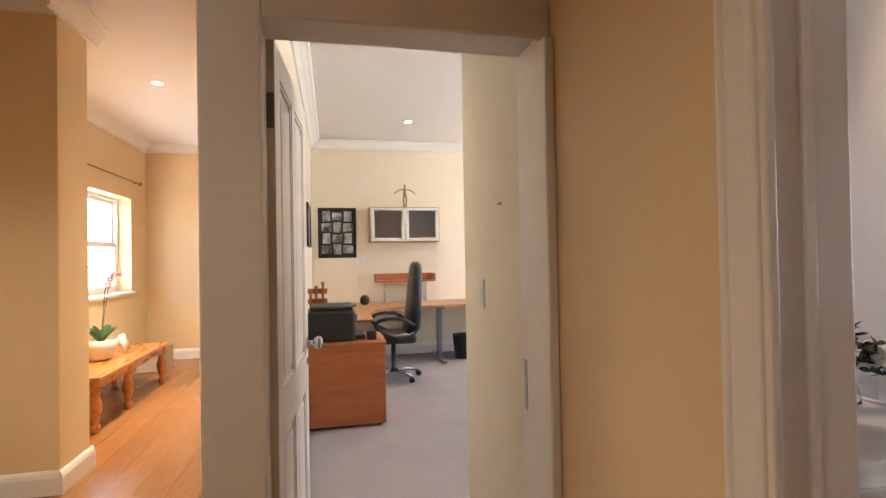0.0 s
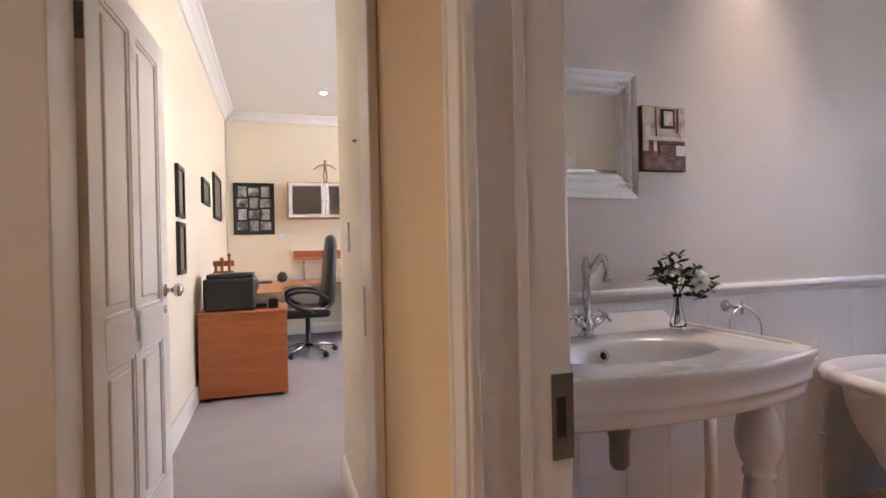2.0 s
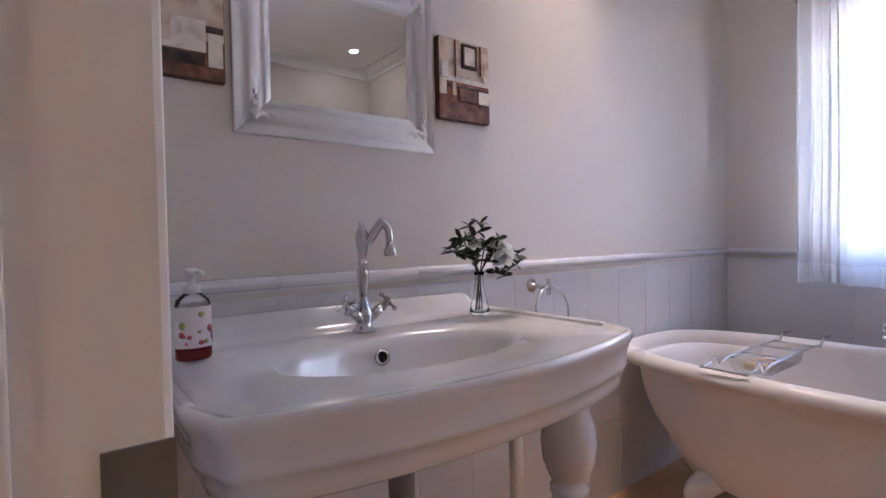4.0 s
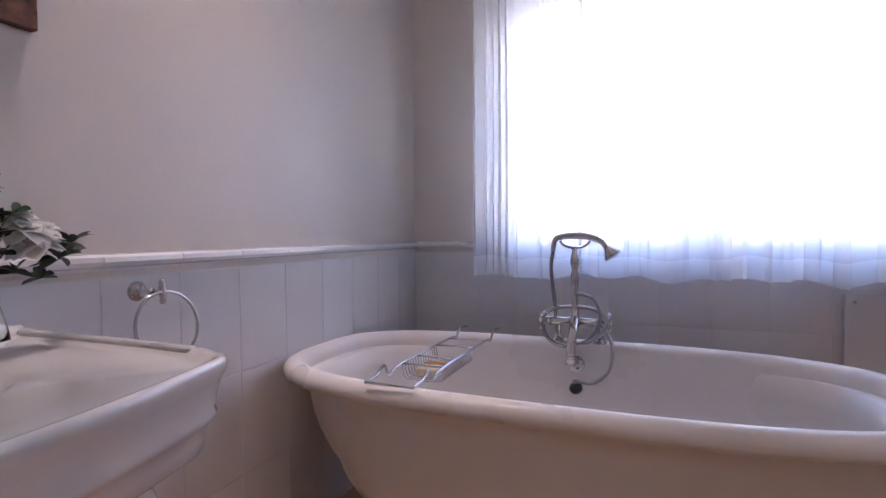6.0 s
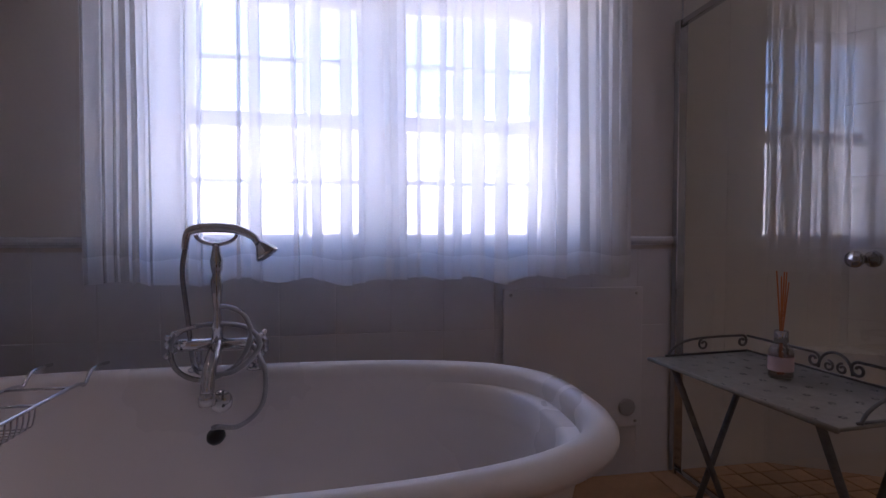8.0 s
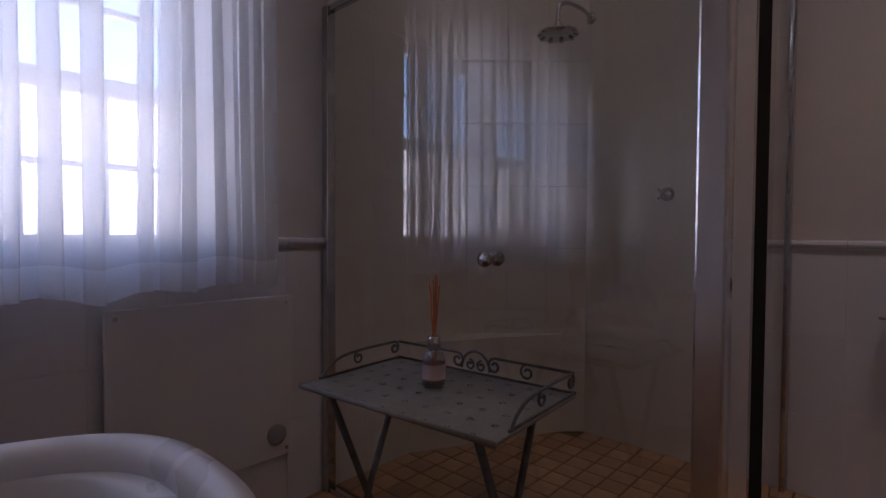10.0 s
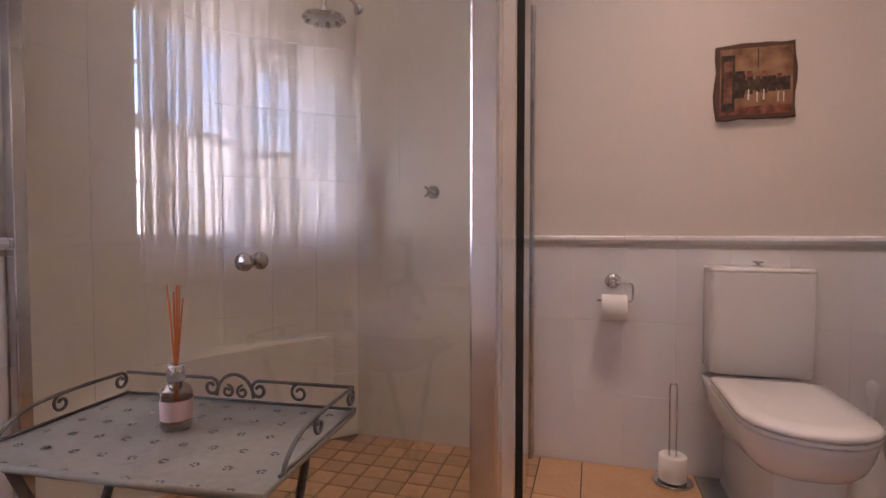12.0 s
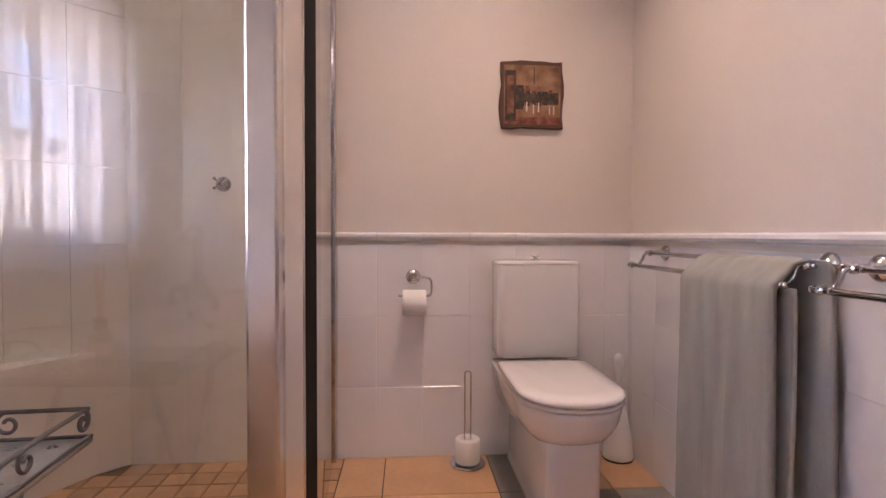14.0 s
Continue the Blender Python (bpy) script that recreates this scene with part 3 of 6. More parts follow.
def basin():
    t = thing("console_basin", (2.075, 1.7, 0), "white ceramic console basin on two turned legs", "basin")
    cx, cy, n = 2.075, 1.655, 200
    angs = [2 * math.pi * i / n for i in range(n)]
    rad = [radial(cx, cy, a, inside_basin) for a in angs]

    def ell(sx, sy, z, dy=0.0):
        return [(cx + sx * math.cos(a), cy + dy + sy * math.sin(a), z) for a in angs]

    def outl(inset, z, lip=0.0):
        out = []
        for a, r in zip(angs, rad):
            x, y = cx + r * math.cos(a), cy + r * math.sin(a)
            q = r - inset
            x, y = cx + q * math.cos(a), cy + q * math.sin(a)
            out.append((x, min(y, 1.982), z))
        return out

    b = nb()
    loops = [ell(0.02, 0.012, 0.665), ell(0.14, 0.065, 0.668), ell(0.22, 0.10, 0.69), ell(0.268, 0.130, 0.735), ell(0.284, 0.144, 0.79), ell(0.292, 0.152, 0.813), ell(0.302, 0.162, 0.822)]
    loops += [outl(0.045, 0.824), outl(0.030, 0.826), outl(0.018, 0.834), outl(0.008, 0.836), outl(0.002, 0.833), outl(0.0, 0.826), outl(0.001, 0.816), outl(0.009, 0.803), outl(0.015, 0.785), outl(0.019, 0.765), outl(0.016, 0.757), outl(0.019, 0.747), outl(0.029, 0.741), outl(0.033, 0.722), outl(0.036, 0.706), outl(0.044, 0.700), outl(0.09, 0.698)]
    rings(b, loops, True, True)
    part("basin_bowl", b, M_CERAM, t)
    # shaped upstand along the wall
    b = nb()
    rows = []
    for i in range(81):
        x = 1.592 + 0.966 * i / 80
        u = abs(x - cx)
        s = min(1.0, max(0.0, (0.475 - u) / 0.085))
        k = s * s * s * (s * (6 * s - 15) + 10)
        h = 0.838 + 0.044 * k
        f = 1.952 - 0.012 * k
        rows.append([(x, 1.984, 0.80), (x, 1.984, h), (x, 1.980, h + 0.004), (x, 1.972, h + 0.004), (x, 1.966, h), (x, f + 0.004, 0.832 + 0.3 * (h - 0.832)), (x, f - 0.012, 0.828), (x, f - 0.03, 0.8262), (x, f - 0.03, 0.80)])
    rings(b, rows, True, True)
    part("upstand", b, M_CERAM, t)
    # wedge shelf end
    b = nb()
    box(b, 1.594, 1.614, 1.50, 1.95, 0.815, 0.839, 0.008, 3)
    part("side_upstand", b, M_CERAM, t)
    b = nb()
    box(b, 2.536, 2.556, 1.50, 1.95, 0.815, 0.839, 0.008, 3)
    part("side_upstand", b, M_CERAM, t)
    b = nb()
    lathe(b, [(0.019, 0), (0.021, 0.004), (0.014, 0.006), (0.0125, 0.002)], (2.075, 1.7905, 0.776), 20, (0, -0.95, 0.2))
    o = part("overflow_ring", b, M_CHROME, t)
    # Black disc in place of the shade inside the overflow hole.
    b = nb()
    lathe(b, [(0.0, 0.003), (0.0126, 0.003)], (2.075, 1.7905, 0.776), 20, (0, -0.95, 0.2))
    part("overflow_hole", b, M_BPLAS, o)
    b = nb()
    lathe(b, [(0.0, 0.004), (0.018, 0.004), (0.022, 0.001), (0.022, 0)], (cx, cy, 0.666), 20)
    part("plug_hole", b, M_CHROME, t)
    prof = [(0.058, 0.712), (0.060, 0.70), (0.049, 0.692), (0.051, 0.683), (0.045, 0.677), (0.046, 0.665), (0.041, 0.658), (0.046, 0.64), (0.060, 0.605), (0.068, 0.562), (0.065, 0.52), (0.051, 0.480), (0.041, 0.460), (0.047, 0.450), (0.047, 0.437), (0.040, 0.428),
            (0.044, 0.41), (0.048, 0.36), (0.045, 0.27), (0.038, 0.17), (0.033, 0.11), (0.040, 0.10), (0.042, 0.085), (0.034, 0.075), (0.040, 0.05), (0.055, 0.025), (0.058, 0.0), (0.055, FZ + 0.001)]
    for x in (2.442, 1.708):
        b = nb()
        lathe(b, prof, (x, 1.535, 0.0), 32)
        part("leg", b, M_CERAM, t)
    return t


basin()


def bottle_trap():
    t = thing("waste_pipe", (2.04, 1.72, 0.45), "grey plastic bottle trap and waste pipe under the basin", "waste pipe")
    m = mat("grey plastic", (0.22, 0.22, 0.23), 0.45, var=0.08)
    b = nb()
    tube(b, [(2.075, 1.715, 0.72), (2.075, 1.715, 0.60)], 0.018, 14)
    lathe(b, [(0.028, 0), (0.03, 0.03), (0.03, 0.04), (0.028, 0.05)], (2.075, 1.715, 0.64), 18)
    part("tail_pipe", b, m, t)
    b = nb()
    lathe(b, [(0.022, 0.44), (0.03, 0.455), (0.031, 0.54), (0.035, 0.545), (0.035, 0.575), (0.028, 0.585), (0.026, 0.61), (0.018, 0.62)], (2.075, 1.715, 0.0), 18)
    part("trap_body", b, m, t)
    b = nb()
    tube(b, curve_pts([(2.06, 1.715, 0.59), (2.02, 1.74, 0.615), (1.93, 1.82, 0.635), (1.90, 1.985, 0.64)], 6), 0.017, 12)
    part("outlet_pipe", b, m, t)
    t = thing("boxed_pipe", (2.73, 1.95, 0), "white painted supply pipe running down beside the basin", "pipe")
    b = nb()
    tube(b, [(2.62, 1.89, FZ), (2.62, 1.89, 0.70)], 0.022, 12)
    part("pipe", b, M_TRIM, t)


bottle_trap()


def cross_head(t, p, axis, s=1.0):
    """A cross handle with four ball ends on an axis."""
    p, a = Vector(p), Vector(axis).normalized()
    q = a.orthogonal().normalized()
    r = a.cross(q)
    b = nb()
    lathe(b, [(0.013 * s, 0), (0.014 * s, 0.008 * s), (0.009 * s, 0.014 * s), (0.009 * s, 0.024 * s), (0.012 * s, 0.03 * s), (0.009 * s, 0.036 * s), (0, 0.038 * s)], p, 14, a)
    for d in (q, -q, r, -r):
        c = p + a * 0.026 * s
        tube(b, [c, c + d * 0.022 * s, c + d * 0.024 * s, c + d * 0.028 * s, c + d * 0.033 * s, c + d * 0.036 * s], [0.0045 * s, 0.004 * s, 0.006 * s, 0.0078 * s, 0.006 * s, 0.001], 10)
    return part("cross_handle", b, M_CHROME, t)


def basin_tap():
    x, y, z = 2.078, 1.880, 0.824
    t = thing("basin_mixer_tap", (x, y, z), "chrome swan-neck basin mixer with two cross handles", "tap")
    b = nb()
    lathe(b, [(r, 0.83 * h) for r, h in [(0.030, 0), (0.030, 0.008), (0.022, 0.014), (0.019, 0.03), (0.024, 0.05), (0.022, 0.065), (0.014, 0.08), (0.015, 0.088), (0.010, 0.094), (0.0105, 0.11), (0.0125, 0.14), (0.015, 0.165), (0.0155, 0.18), (0.011, 0.20), (0.014, 0.205), (0.014, 0.211),
              (0.010, 0.217), (0.014, 0.25), (0.0165, 0.275), (0.0165, 0.295), (0.012, 0.312), (0.007, 0.317), (0.009, 0.325), (0.007, 0.333), (0, 0.335)]], (x, y, z), 20)
    part("column", b, M_CHROME, t)
    b = nb()
    dx, dy = 0.80, -0.60
    pts = curve_pts([(x, y, z + 0.222), (x + 0.016 * dx, y + 0.016 * dy, z + 0.226), (x + 0.036 * dx, y + 0.036 * dy, z + 0.256), (x + 0.052 * dx, y + 0.052 * dy, z + 0.274), (x + 0.066 * dx, y + 0.066 * dy, z + 0.258), (x + 0.070 * dx, y + 0.070 * dy, z + 0.222)], 7)
    tube(b, pts, [0.009 + 0.003 * math.sin(math.pi * i / len(pts)) for i in range(len(pts))], 14)
    lathe(b, [(0.010, 0.035), (0.013, 0.02), (0.017, 0.012), (0.017, 0.0), (0.012, 0.0), (0, 0.004)], (x + 0.070 * dx, y + 0.070 * dy, z + 0.190), 16)
    part("spout", b, M_CHROME, t)
    for s in (1, -1):
        b = nb()
        tube(b, [(x, y, z + 0.028), (x + 0.022 * s, y - 0.008, z + 0.042), (x + 0.042 * s, y - 0.016, z + 0.060)], [0.015, 0.013, 0.013], 12)
        part("valve_arm", b, M_CHROME, t)
        cross_head(t, (x + 0.041 * s, y - 0.016, z + 0.059), (0.70 * s, -0.25, 0.62), 0.9)


basin_tap()


def soap_bottle():
    x, y, z = 1.676, 1.83, 0.8285
    t = thing("soap_dispenser", (x, y, z), "clear hand soap pump bottle with a floral label", "soap bottle")
    mg = glass("clear plastic bottle", (0.95, 0.9, 0.9), 0.05)
    prof = [(0.001, 0), (0.030, 0.001), (0.033, 0.006), (0.033, 0.10), (0.030, 0.118), (0.018, 0.128), (0.014, 0.132)]
    b = nb()
    lathe(b, prof, (x, y, z), 28)
    for v in b.verts:
        v.co.y = y + (v.co.y - y) * 0.72
    part("bottle", b, mg, t)
    b = nb()
    lathe(b, [(0.0, 0.004), (0.0295, 0.004), (0.0305, 0.024), (0.0, 0.025)], (x, y, z), 28)
    for v in b.verts:
        v.co.y = y + (v.co.y - y) * 0.70
    part("liquid_soap", b, mat("red soap", (0.28, 0.02, 0.02), 0.2, var=0.05), t)
    b = nb()
    lathe(b, [(0.0335, 0.026), (0.0335, 0.105)], (x, y, z), 28, cap=False)
    for v in b.verts:
        v.co.y = y + (v.co.y - y) * 0.73
    lab = part("paper_label", b, mat("white label", (0.75, 0.68, 0.68), 0.5, var=0.05), t)
    r2 = random.Random(9)
    for i in range(18):
        b = nb()
        a, h = r2.uniform(-2.6, 0.0), r2.uniform(0.035, 0.095)
        lathe(b, [(0, 0.0012), (r2.uniform(0.003, 0.008), 0.001)], (x + 0.0337 * math.cos(a), y + 0.0337 * 0.73 * math.sin(a), z + h), 10, (math.cos(a), math.sin(a), 0))
        part("printed_flower", b, mat("pink print" if i % 3 else "green print", (0.6, 0.12, 0.15) if i % 3 else (0.35, 0.4, 0.12), 0.5), lab)
    b = nb()
    lathe(b, [(0.016, 0.130), (0.016, 0.146), (0.006, 0.148), (0.006, 0.165), (0.013, 0.166), (0.013, 0.176), (0.008, 0.178), (0, 0.178)], (x, y, z), 18)
    tube(b, [(x, y, z + 0.171), (x + 0.012, y - 0.016, z + 0.171), (x + 0.016, y - 0.022, z + 0.167)], 0.0045, 10)
    part("pump_head", b, mat("white plastic", (0.75, 0.75, 0.75), 0.3, var=0.02), t)


soap_bottle()


def leaf_mesh(bm, base, direc, length, width, droop, roll):
    d = Vector(direc).normalized()
    side = d.cross(Vector((0, 0, 1)))
    side = (side if side.length > 0.05 else Vector((1, 0, 0))).normalized()
    up = side.cross(d)
    side = side * math.cos(roll) + up * math.sin(roll)
    up = side.cross(d)
    prev = None
    for i in range(6):
        t = i / 5
        w = width * (math.sin(math.pi * min(1, t * 0.92 + 0.04)) ** 0.8) if i < 5 else 0.0004
        c = Vector(base) + d * length * t - Vector((0, 0, 1)) * droop * length * t * t
        cur = [bm.verts.new(c + side * w + up * 0.25 * w), bm.verts.new(c), bm.verts.new(c - side * w + up * 0.25 * w)]
        if prev:
            bm.faces.new((prev[0], prev[1], cur[1], cur[0])).smooth = True
            bm.faces.new((prev[1], prev[2], cur[2], cur[1])).smooth = True
        prev = cur


M_LEAF = mat("dark green leaf", (0.016, 0.034, 0.013), 0.4, var=0.4, scale=20, fine=90, bump=0.1)
M_STEM = mat("green stem", (0.05, 0.06, 0.025), 0.6, var=0.3)
M_PETAL = bpy.data.materials.new("white petal")
M_PETAL.use_nodes = True
pn = M_PETAL.node_tree
pn.nodes.remove(pn.nodes["Principled BSDF"])
petal_front, petal_through, petal_mix = pn.nodes.new("ShaderNodeBsdfDiffuse"), pn.nodes.new("ShaderNodeBsdfTranslucent"), pn.nodes.new("ShaderNodeMixShader")
petal_noise, petal_ramp = pn.nodes.new("ShaderNodeTexNoise"), pn.nodes.new("ShaderNodeMix")
petal_noise.inputs["Scale"].default_value = 60
petal_ramp.data_type = "RGBA"
petal_ramp.inputs[6].default_value, petal_ramp.inputs[7].default_value = (0.84, 0.84, 0.78, 1), (0.92, 0.92, 0.90, 1)
pn.links.new(petal_noise.outputs[0], petal_ramp.inputs[0])
for petal_node in (petal_front, petal_through):
    pn.links.new(petal_ramp.outputs[2], petal_node.inputs[0])
petal_mix.inputs[0].default_value = 0.4
pn.links.new(petal_front.outputs[0], petal_mix.inputs[1])
pn.links.new(petal_through.outputs[0], petal_mix.inputs[2])
pn.links.new(petal_mix.outputs[0], pn.nodes["Material Output"].inputs[0])


def vase():
    x, y, z = 2.456, 1.868, 0.8255
    t = thing("bud_vase", (x, y, z), "clear glass bud vase with white flowers and dark leaves", "vase")
    b = nb()
    lathe(b, [(0.001, 0), (0.026, 0.001), (0.030, 0.01), (0.027, 0.03), (0.017, 0.07), (0.012, 0.10), (0.012, 0.115), (0.017, 0.128), (0.016, 0.129), (0.0105, 0.115), (0.0105, 0.10), (0.0155, 0.07), (0.0255, 0.03), (0.027, 0.012), (0.001, 0.008)], (x, y, z), 28)
    part("glass_vase", b, glass("vase glass", (0.97, 0.98, 0.97), 0.0), t)
    r = random.Random(3)
    tips = []
    for i in range(7):
        a = r.uniform(0, 6.28)
        top = (x - 0.03 + 0.075 * math.cos(a) * r.uniform(0.3, 1), y - 0.03 + 0.05 * math.sin(a), z + r.uniform(0.17, 0.26))
        b = nb()
        tube(b, curve_pts([(x + r.uniform(-0.015, 0.015), y + r.uniform(-0.01, 0.01), z + 0.012), (x + r.uniform(-0.006, 0.006), y, z + 0.11), ((x + top[0]) / 2, (y + top[1]) / 2, (z + 0.12 + top[2]) / 2), top], 4), 0.0018, 6)
        part("stem", b, M_STEM, t)
        tips.append(top)
    sprays = [(-0.095, -0.01, 0.205), (-0.075, -0.03, 0.185), (-0.055, -0.02, 0.225), (-0.03, -0.03, 0.245), (-0.02, -0.05, 0.205), (-0.045, -0.04, 0.165), (-0.01, -0.02, 0.27), (-0.035, 0.0, 0.262), (-0.005, -0.05, 0.16), (0.01, -0.06, 0.128), (0.05, -0.06, 0.115), (0.085, -0.06, 0.15), (0.105, -0.05, 0.175), (0.075, -0.075, 0.165), (-0.02, -0.075, 0.185), (0.0, -0.085, 0.225), (-0.08, -0.02, 0.225), (-0.11, -0.02, 0.19), (0.06, -0.085, 0.145), (-0.06, 0.02, 0.19), (0.02, 0.02, 0.20)]
    for dx, dy, dz in sprays:
        c = (x + dx, y + dy, z + dz)
        b = nb()
        for i in range(6):
            a = 6.28 * i / 6 + r.uniform(-0.4, 0.4)
            leaf_mesh(b, c, (math.cos(a), math.sin(a), r.uniform(-0.4, 1.3)), r.uniform(0.028, 0.050), r.uniform(0.0065, 0.0105), r.uniform(0, 0.4), r.uniform(-0.9, 0.9))
        part("leaf_spray", b, M_LEAF, t)
    for dx, dy, dz, k in ((0.02, -0.07, 0.195, 0.95), (0.045, -0.065, 0.182, 1.0), (0.03, -0.075, 0.168, 0.9), (0.015, -0.06, 0.218, 0.8), (0.058, -0.05, 0.20, 0.75), (-0.05, -0.045, 0.212, 0.5)):
        c = (x + dx, y + dy, z + dz)
        b = nb()
        for ring_ in range(4):
            for i in range(7):
                a = 6.28 * i / 7 + 0.45 * ring_ + r.uniform(-0.2, 0.2)
                leaf_mesh(b, c, (math.cos(a), math.sin(a), -0.3 + 0.5 * ring_), k * (0.044 - 0.005 * ring_), k * 0.017, 0.25, r.uniform(-0.4, 0.4))
        part("flower", b, M_PETAL, t)


vase()


def towel_ring():
    x, y, z = 2.803, Y1 - 0.009, 0.880
    t = thing("towel_ring", (x, y, z), "chrome wall-mounted towel ring with ball ends", "towel ring")
    b = nb()
    lathe(b, [(0.024, 0), (0.024, 0.004), (0.018, 0.009), (0.010, 0.013), (0.008, 0.035), (0.010, 0.05), (0.008, 0.056)], (x, y, z), 20, (0, -1, 0))
    part("rosette", b, M_CHROME, t)
    b = nb()
    py = y - 0.062
    lathe(b, [(0, -0.032), (0.006, -0.028), (0.008, -0.022), (0.006, -0.016), (0.0085, -0.01), (0.0095, 0), (0.0085, 0.01), (0.006, 0.016), (0.008, 0.022), (0.006, 0.028), (0, 0.032)], (x + 0.02, py, z), 16)
    tube(b, [(x, py, z), (x + 0.02, py, z)], 0.007, 10)
    part("pivot_post", b, M_CHROME, t)
    b = nb()
    rr = 0.082
    tube(b, [(x + 0.02 + rr * math.sin(a), py - 0.004 - 0.012 * (1 - math.cos(a)), z - rr + rr * math.cos(a)) for a in (6.2832 * i / 40 for i in range(40))], 0.004, 10, closed=True)
    part("ring", b, M_CHROME, t)


towel_ring()


def mirror():
    x0, x1, z0, z1 = 1.805, 2.385, 1.313, 1.79
    t = thing("wall_mirror", ((x0 + x1) / 2, Y1, z0), "rectangular mirror in an ornate white moulded frame", "mirror")
    prof = [(0.0, 0.0), (0.0, 0.020), (0.005, 0.028), (0.018, 0.028), (0.023, 0.020), (0.028, 0.024), (0.036, 0.042), (0.047, 0.048), (0.058, 0.042), (0.064, 0.026), (0.069, 0.024), (0.074, 0.032), (0.081, 0.032), (0.086, 0.022), (0.09, 0.010), (0.09, 0.0)]
    prof = [(0.0, 0.0)] + [(p.x, p.y) for p in (Vector(q) for q in curve_pts([(a, c, 0.0) for a, c in prof[1:-1]], 4))] + [(0.09, 0.0)]
    sides = ([(x0, z0), (x1, z0)], [(x1, z0), (x1, z1)], [(x1, z1), (x0, z1)], [(x0, z1), (x0, z0)])
    cx, cz = (x0 + x1) / 2, (z0 + z1) / 2
    for (a, c) in sides:
        b = nb()
        rows = []
        for px, pz in (a, c):
            sx, sz = (1 if px < cx else -1), (1 if pz < cz else -1)
            rows.append([(px + sx * o, Y1 - 0.42 * u, pz + sz * o) for o, u in prof])
        rings(b, rows, True, True)
        part("frame_moulding", b, M_FRAME, t)
    r = random.Random(2)
    for sx, px in ((1, x0), (-1, x1)):
        for sz, pz in ((1, z0), (-1, z1)):
            b = nb()
            cxo, czo = px + sx * 0.047, pz + sz * 0.047
            for k in range(5):
                rad = 0.011 - 0.0016 * k
                for dx_, dz_ in ((sx, 0), (0, sz)):
                    wob = 0.004 * math.sin(2.4 * k)
                    m4 = Matrix.Translation((cxo + dx_ * 0.013 * k + (wob if dx_ == 0 else 0), Y1 - 0.020, czo + dz_ * 0.013 * k + (wob if dz_ == 0 else 0)))
                    bmesh.ops.create_icosphere(b, subdivisions=2, radius=rad, matrix=m4 @ Matrix.Diagonal((1.25 if dx_ else 0.85, 0.55, 1.25 if dz_ else 0.85, 1)))
            part("corner_ornament", b, M_FRAME, t)
    b = nb()
    box(b, x0 + 0.085, x1 - 0.085, Y1 - 0.0032, Y1 - 0.001, z0 + 0.085, z1 - 0.085)
    m = bpy.data.materials.new("silvered mirror")
    m.use_nodes = True
    p = m.node_tree.nodes["Principled BSDF"]
    p.inputs["Base Color"].default_value, p.inputs["Metallic"].default_value, p.inputs["Roughness"].default_value = (0.86, 0.87, 0.86, 1), 1, 0.01
    part("mirror_glass", b, m, t)


M_FRAME = mat("white satin frame paint", (0.72, 0.71, 0.70), 0.6, var=0.03, scale=20, fine=80, bump=0.1)
mirror()


def blot_mat(name, cols, scale, seed):
    """A painted print: soft patches of a few colours."""
    m = bpy.data.materials.new(name)
    m.use_nodes = True
    nt = m.node_tree
    co = nt.nodes.new("ShaderNodeTexCoord")
    mp = nt.nodes.new("ShaderNodeMapping")
    mp.inputs["Location"].default_value = (seed, seed * 2.3, seed * 0.7)
    n = nt.nodes.new("ShaderNodeTexNoise")
    n.inputs["Scale"].default_value, n.inputs["Detail"].default_value = scale, 5
    r = nt.nodes.new("ShaderNodeValToRGB")
    while len(r.color_ramp.elements) < len(cols):
        r.color_ramp.elements.new(0.5)
    for i, (e, c) in enumerate(zip(r.color_ramp.elements, cols)):
        e.position, e.color = 0.3 + 0.4 * i / (len(cols) - 1), (*c, 1)
    nt.links.new(co.outputs["Object"], mp.inputs[0])
    nt.links.new(mp.outputs[0], n.inputs[0])
    nt.links.new(n.outputs[0], r.inputs[0])
    nt.links.new(r.outputs[0], nt.nodes["Principled BSDF"].inputs["Base Color"])
    nt.nodes["Principled BSDF"].inputs["Roughness"].default_value = 0.55
    return m


P_SIDE = mat("dark canvas edge", (0.10, 0.05, 0.035), 0.7, var=0.15)
P_WALL = blot_mat("print pale wall", [(0.35, 0.24, 0.17), (0.58, 0.47, 0.36), (0.66, 0.57, 0.46)], 22, 1)
P_FLOOR = blot_mat("print dark floor", [(0.05, 0.02, 0.015), (0.16, 0.06, 0.035), (0.26, 0.12, 0.06)], 30, 2)
P_RED = blot_mat("print red wood", [(0.07, 0.02, 0.015), (0.20, 0.06, 0.035), (0.30, 0.13, 0.08)], 35, 3)
P_PALE = blot_mat("print porcelain", [(0.45, 0.40, 0.35), (0.66, 0.60, 0.52), (0.72, 0.68, 0.62)], 30, 4)
P_DARK = blot_mat("print dark figure", [(0.02, 0.012, 0.01), (0.05, 0.03, 0.02), (0.10, 0.06, 0.04)], 40, 5)


def canvas(name, x0, x1, z0, z1, label, scene_):
    t = thing(name, ((x0 + x1) / 2, Y1, z0), label, "canvas print")
    b = nb()
    box(b, x0, x1, Y1 - 0.022, Y1, z0, z1, 0.002)
    part("stretched_canvas", b, P_SIDE, t)
    w, h = x1 - x0, z1 - z0
    for i, (nm, u0, u1, v0, v1, m) in enumerate(scene_):
        b = nb()
        box(b, x0 + u0 * w, x0 + u1 * w, Y1 - 0.0235 - 0.0006 * i, Y1 - 0.0225, z0 + v0 * h, z0 + v1 * h)
        part(nm, b, m, t)


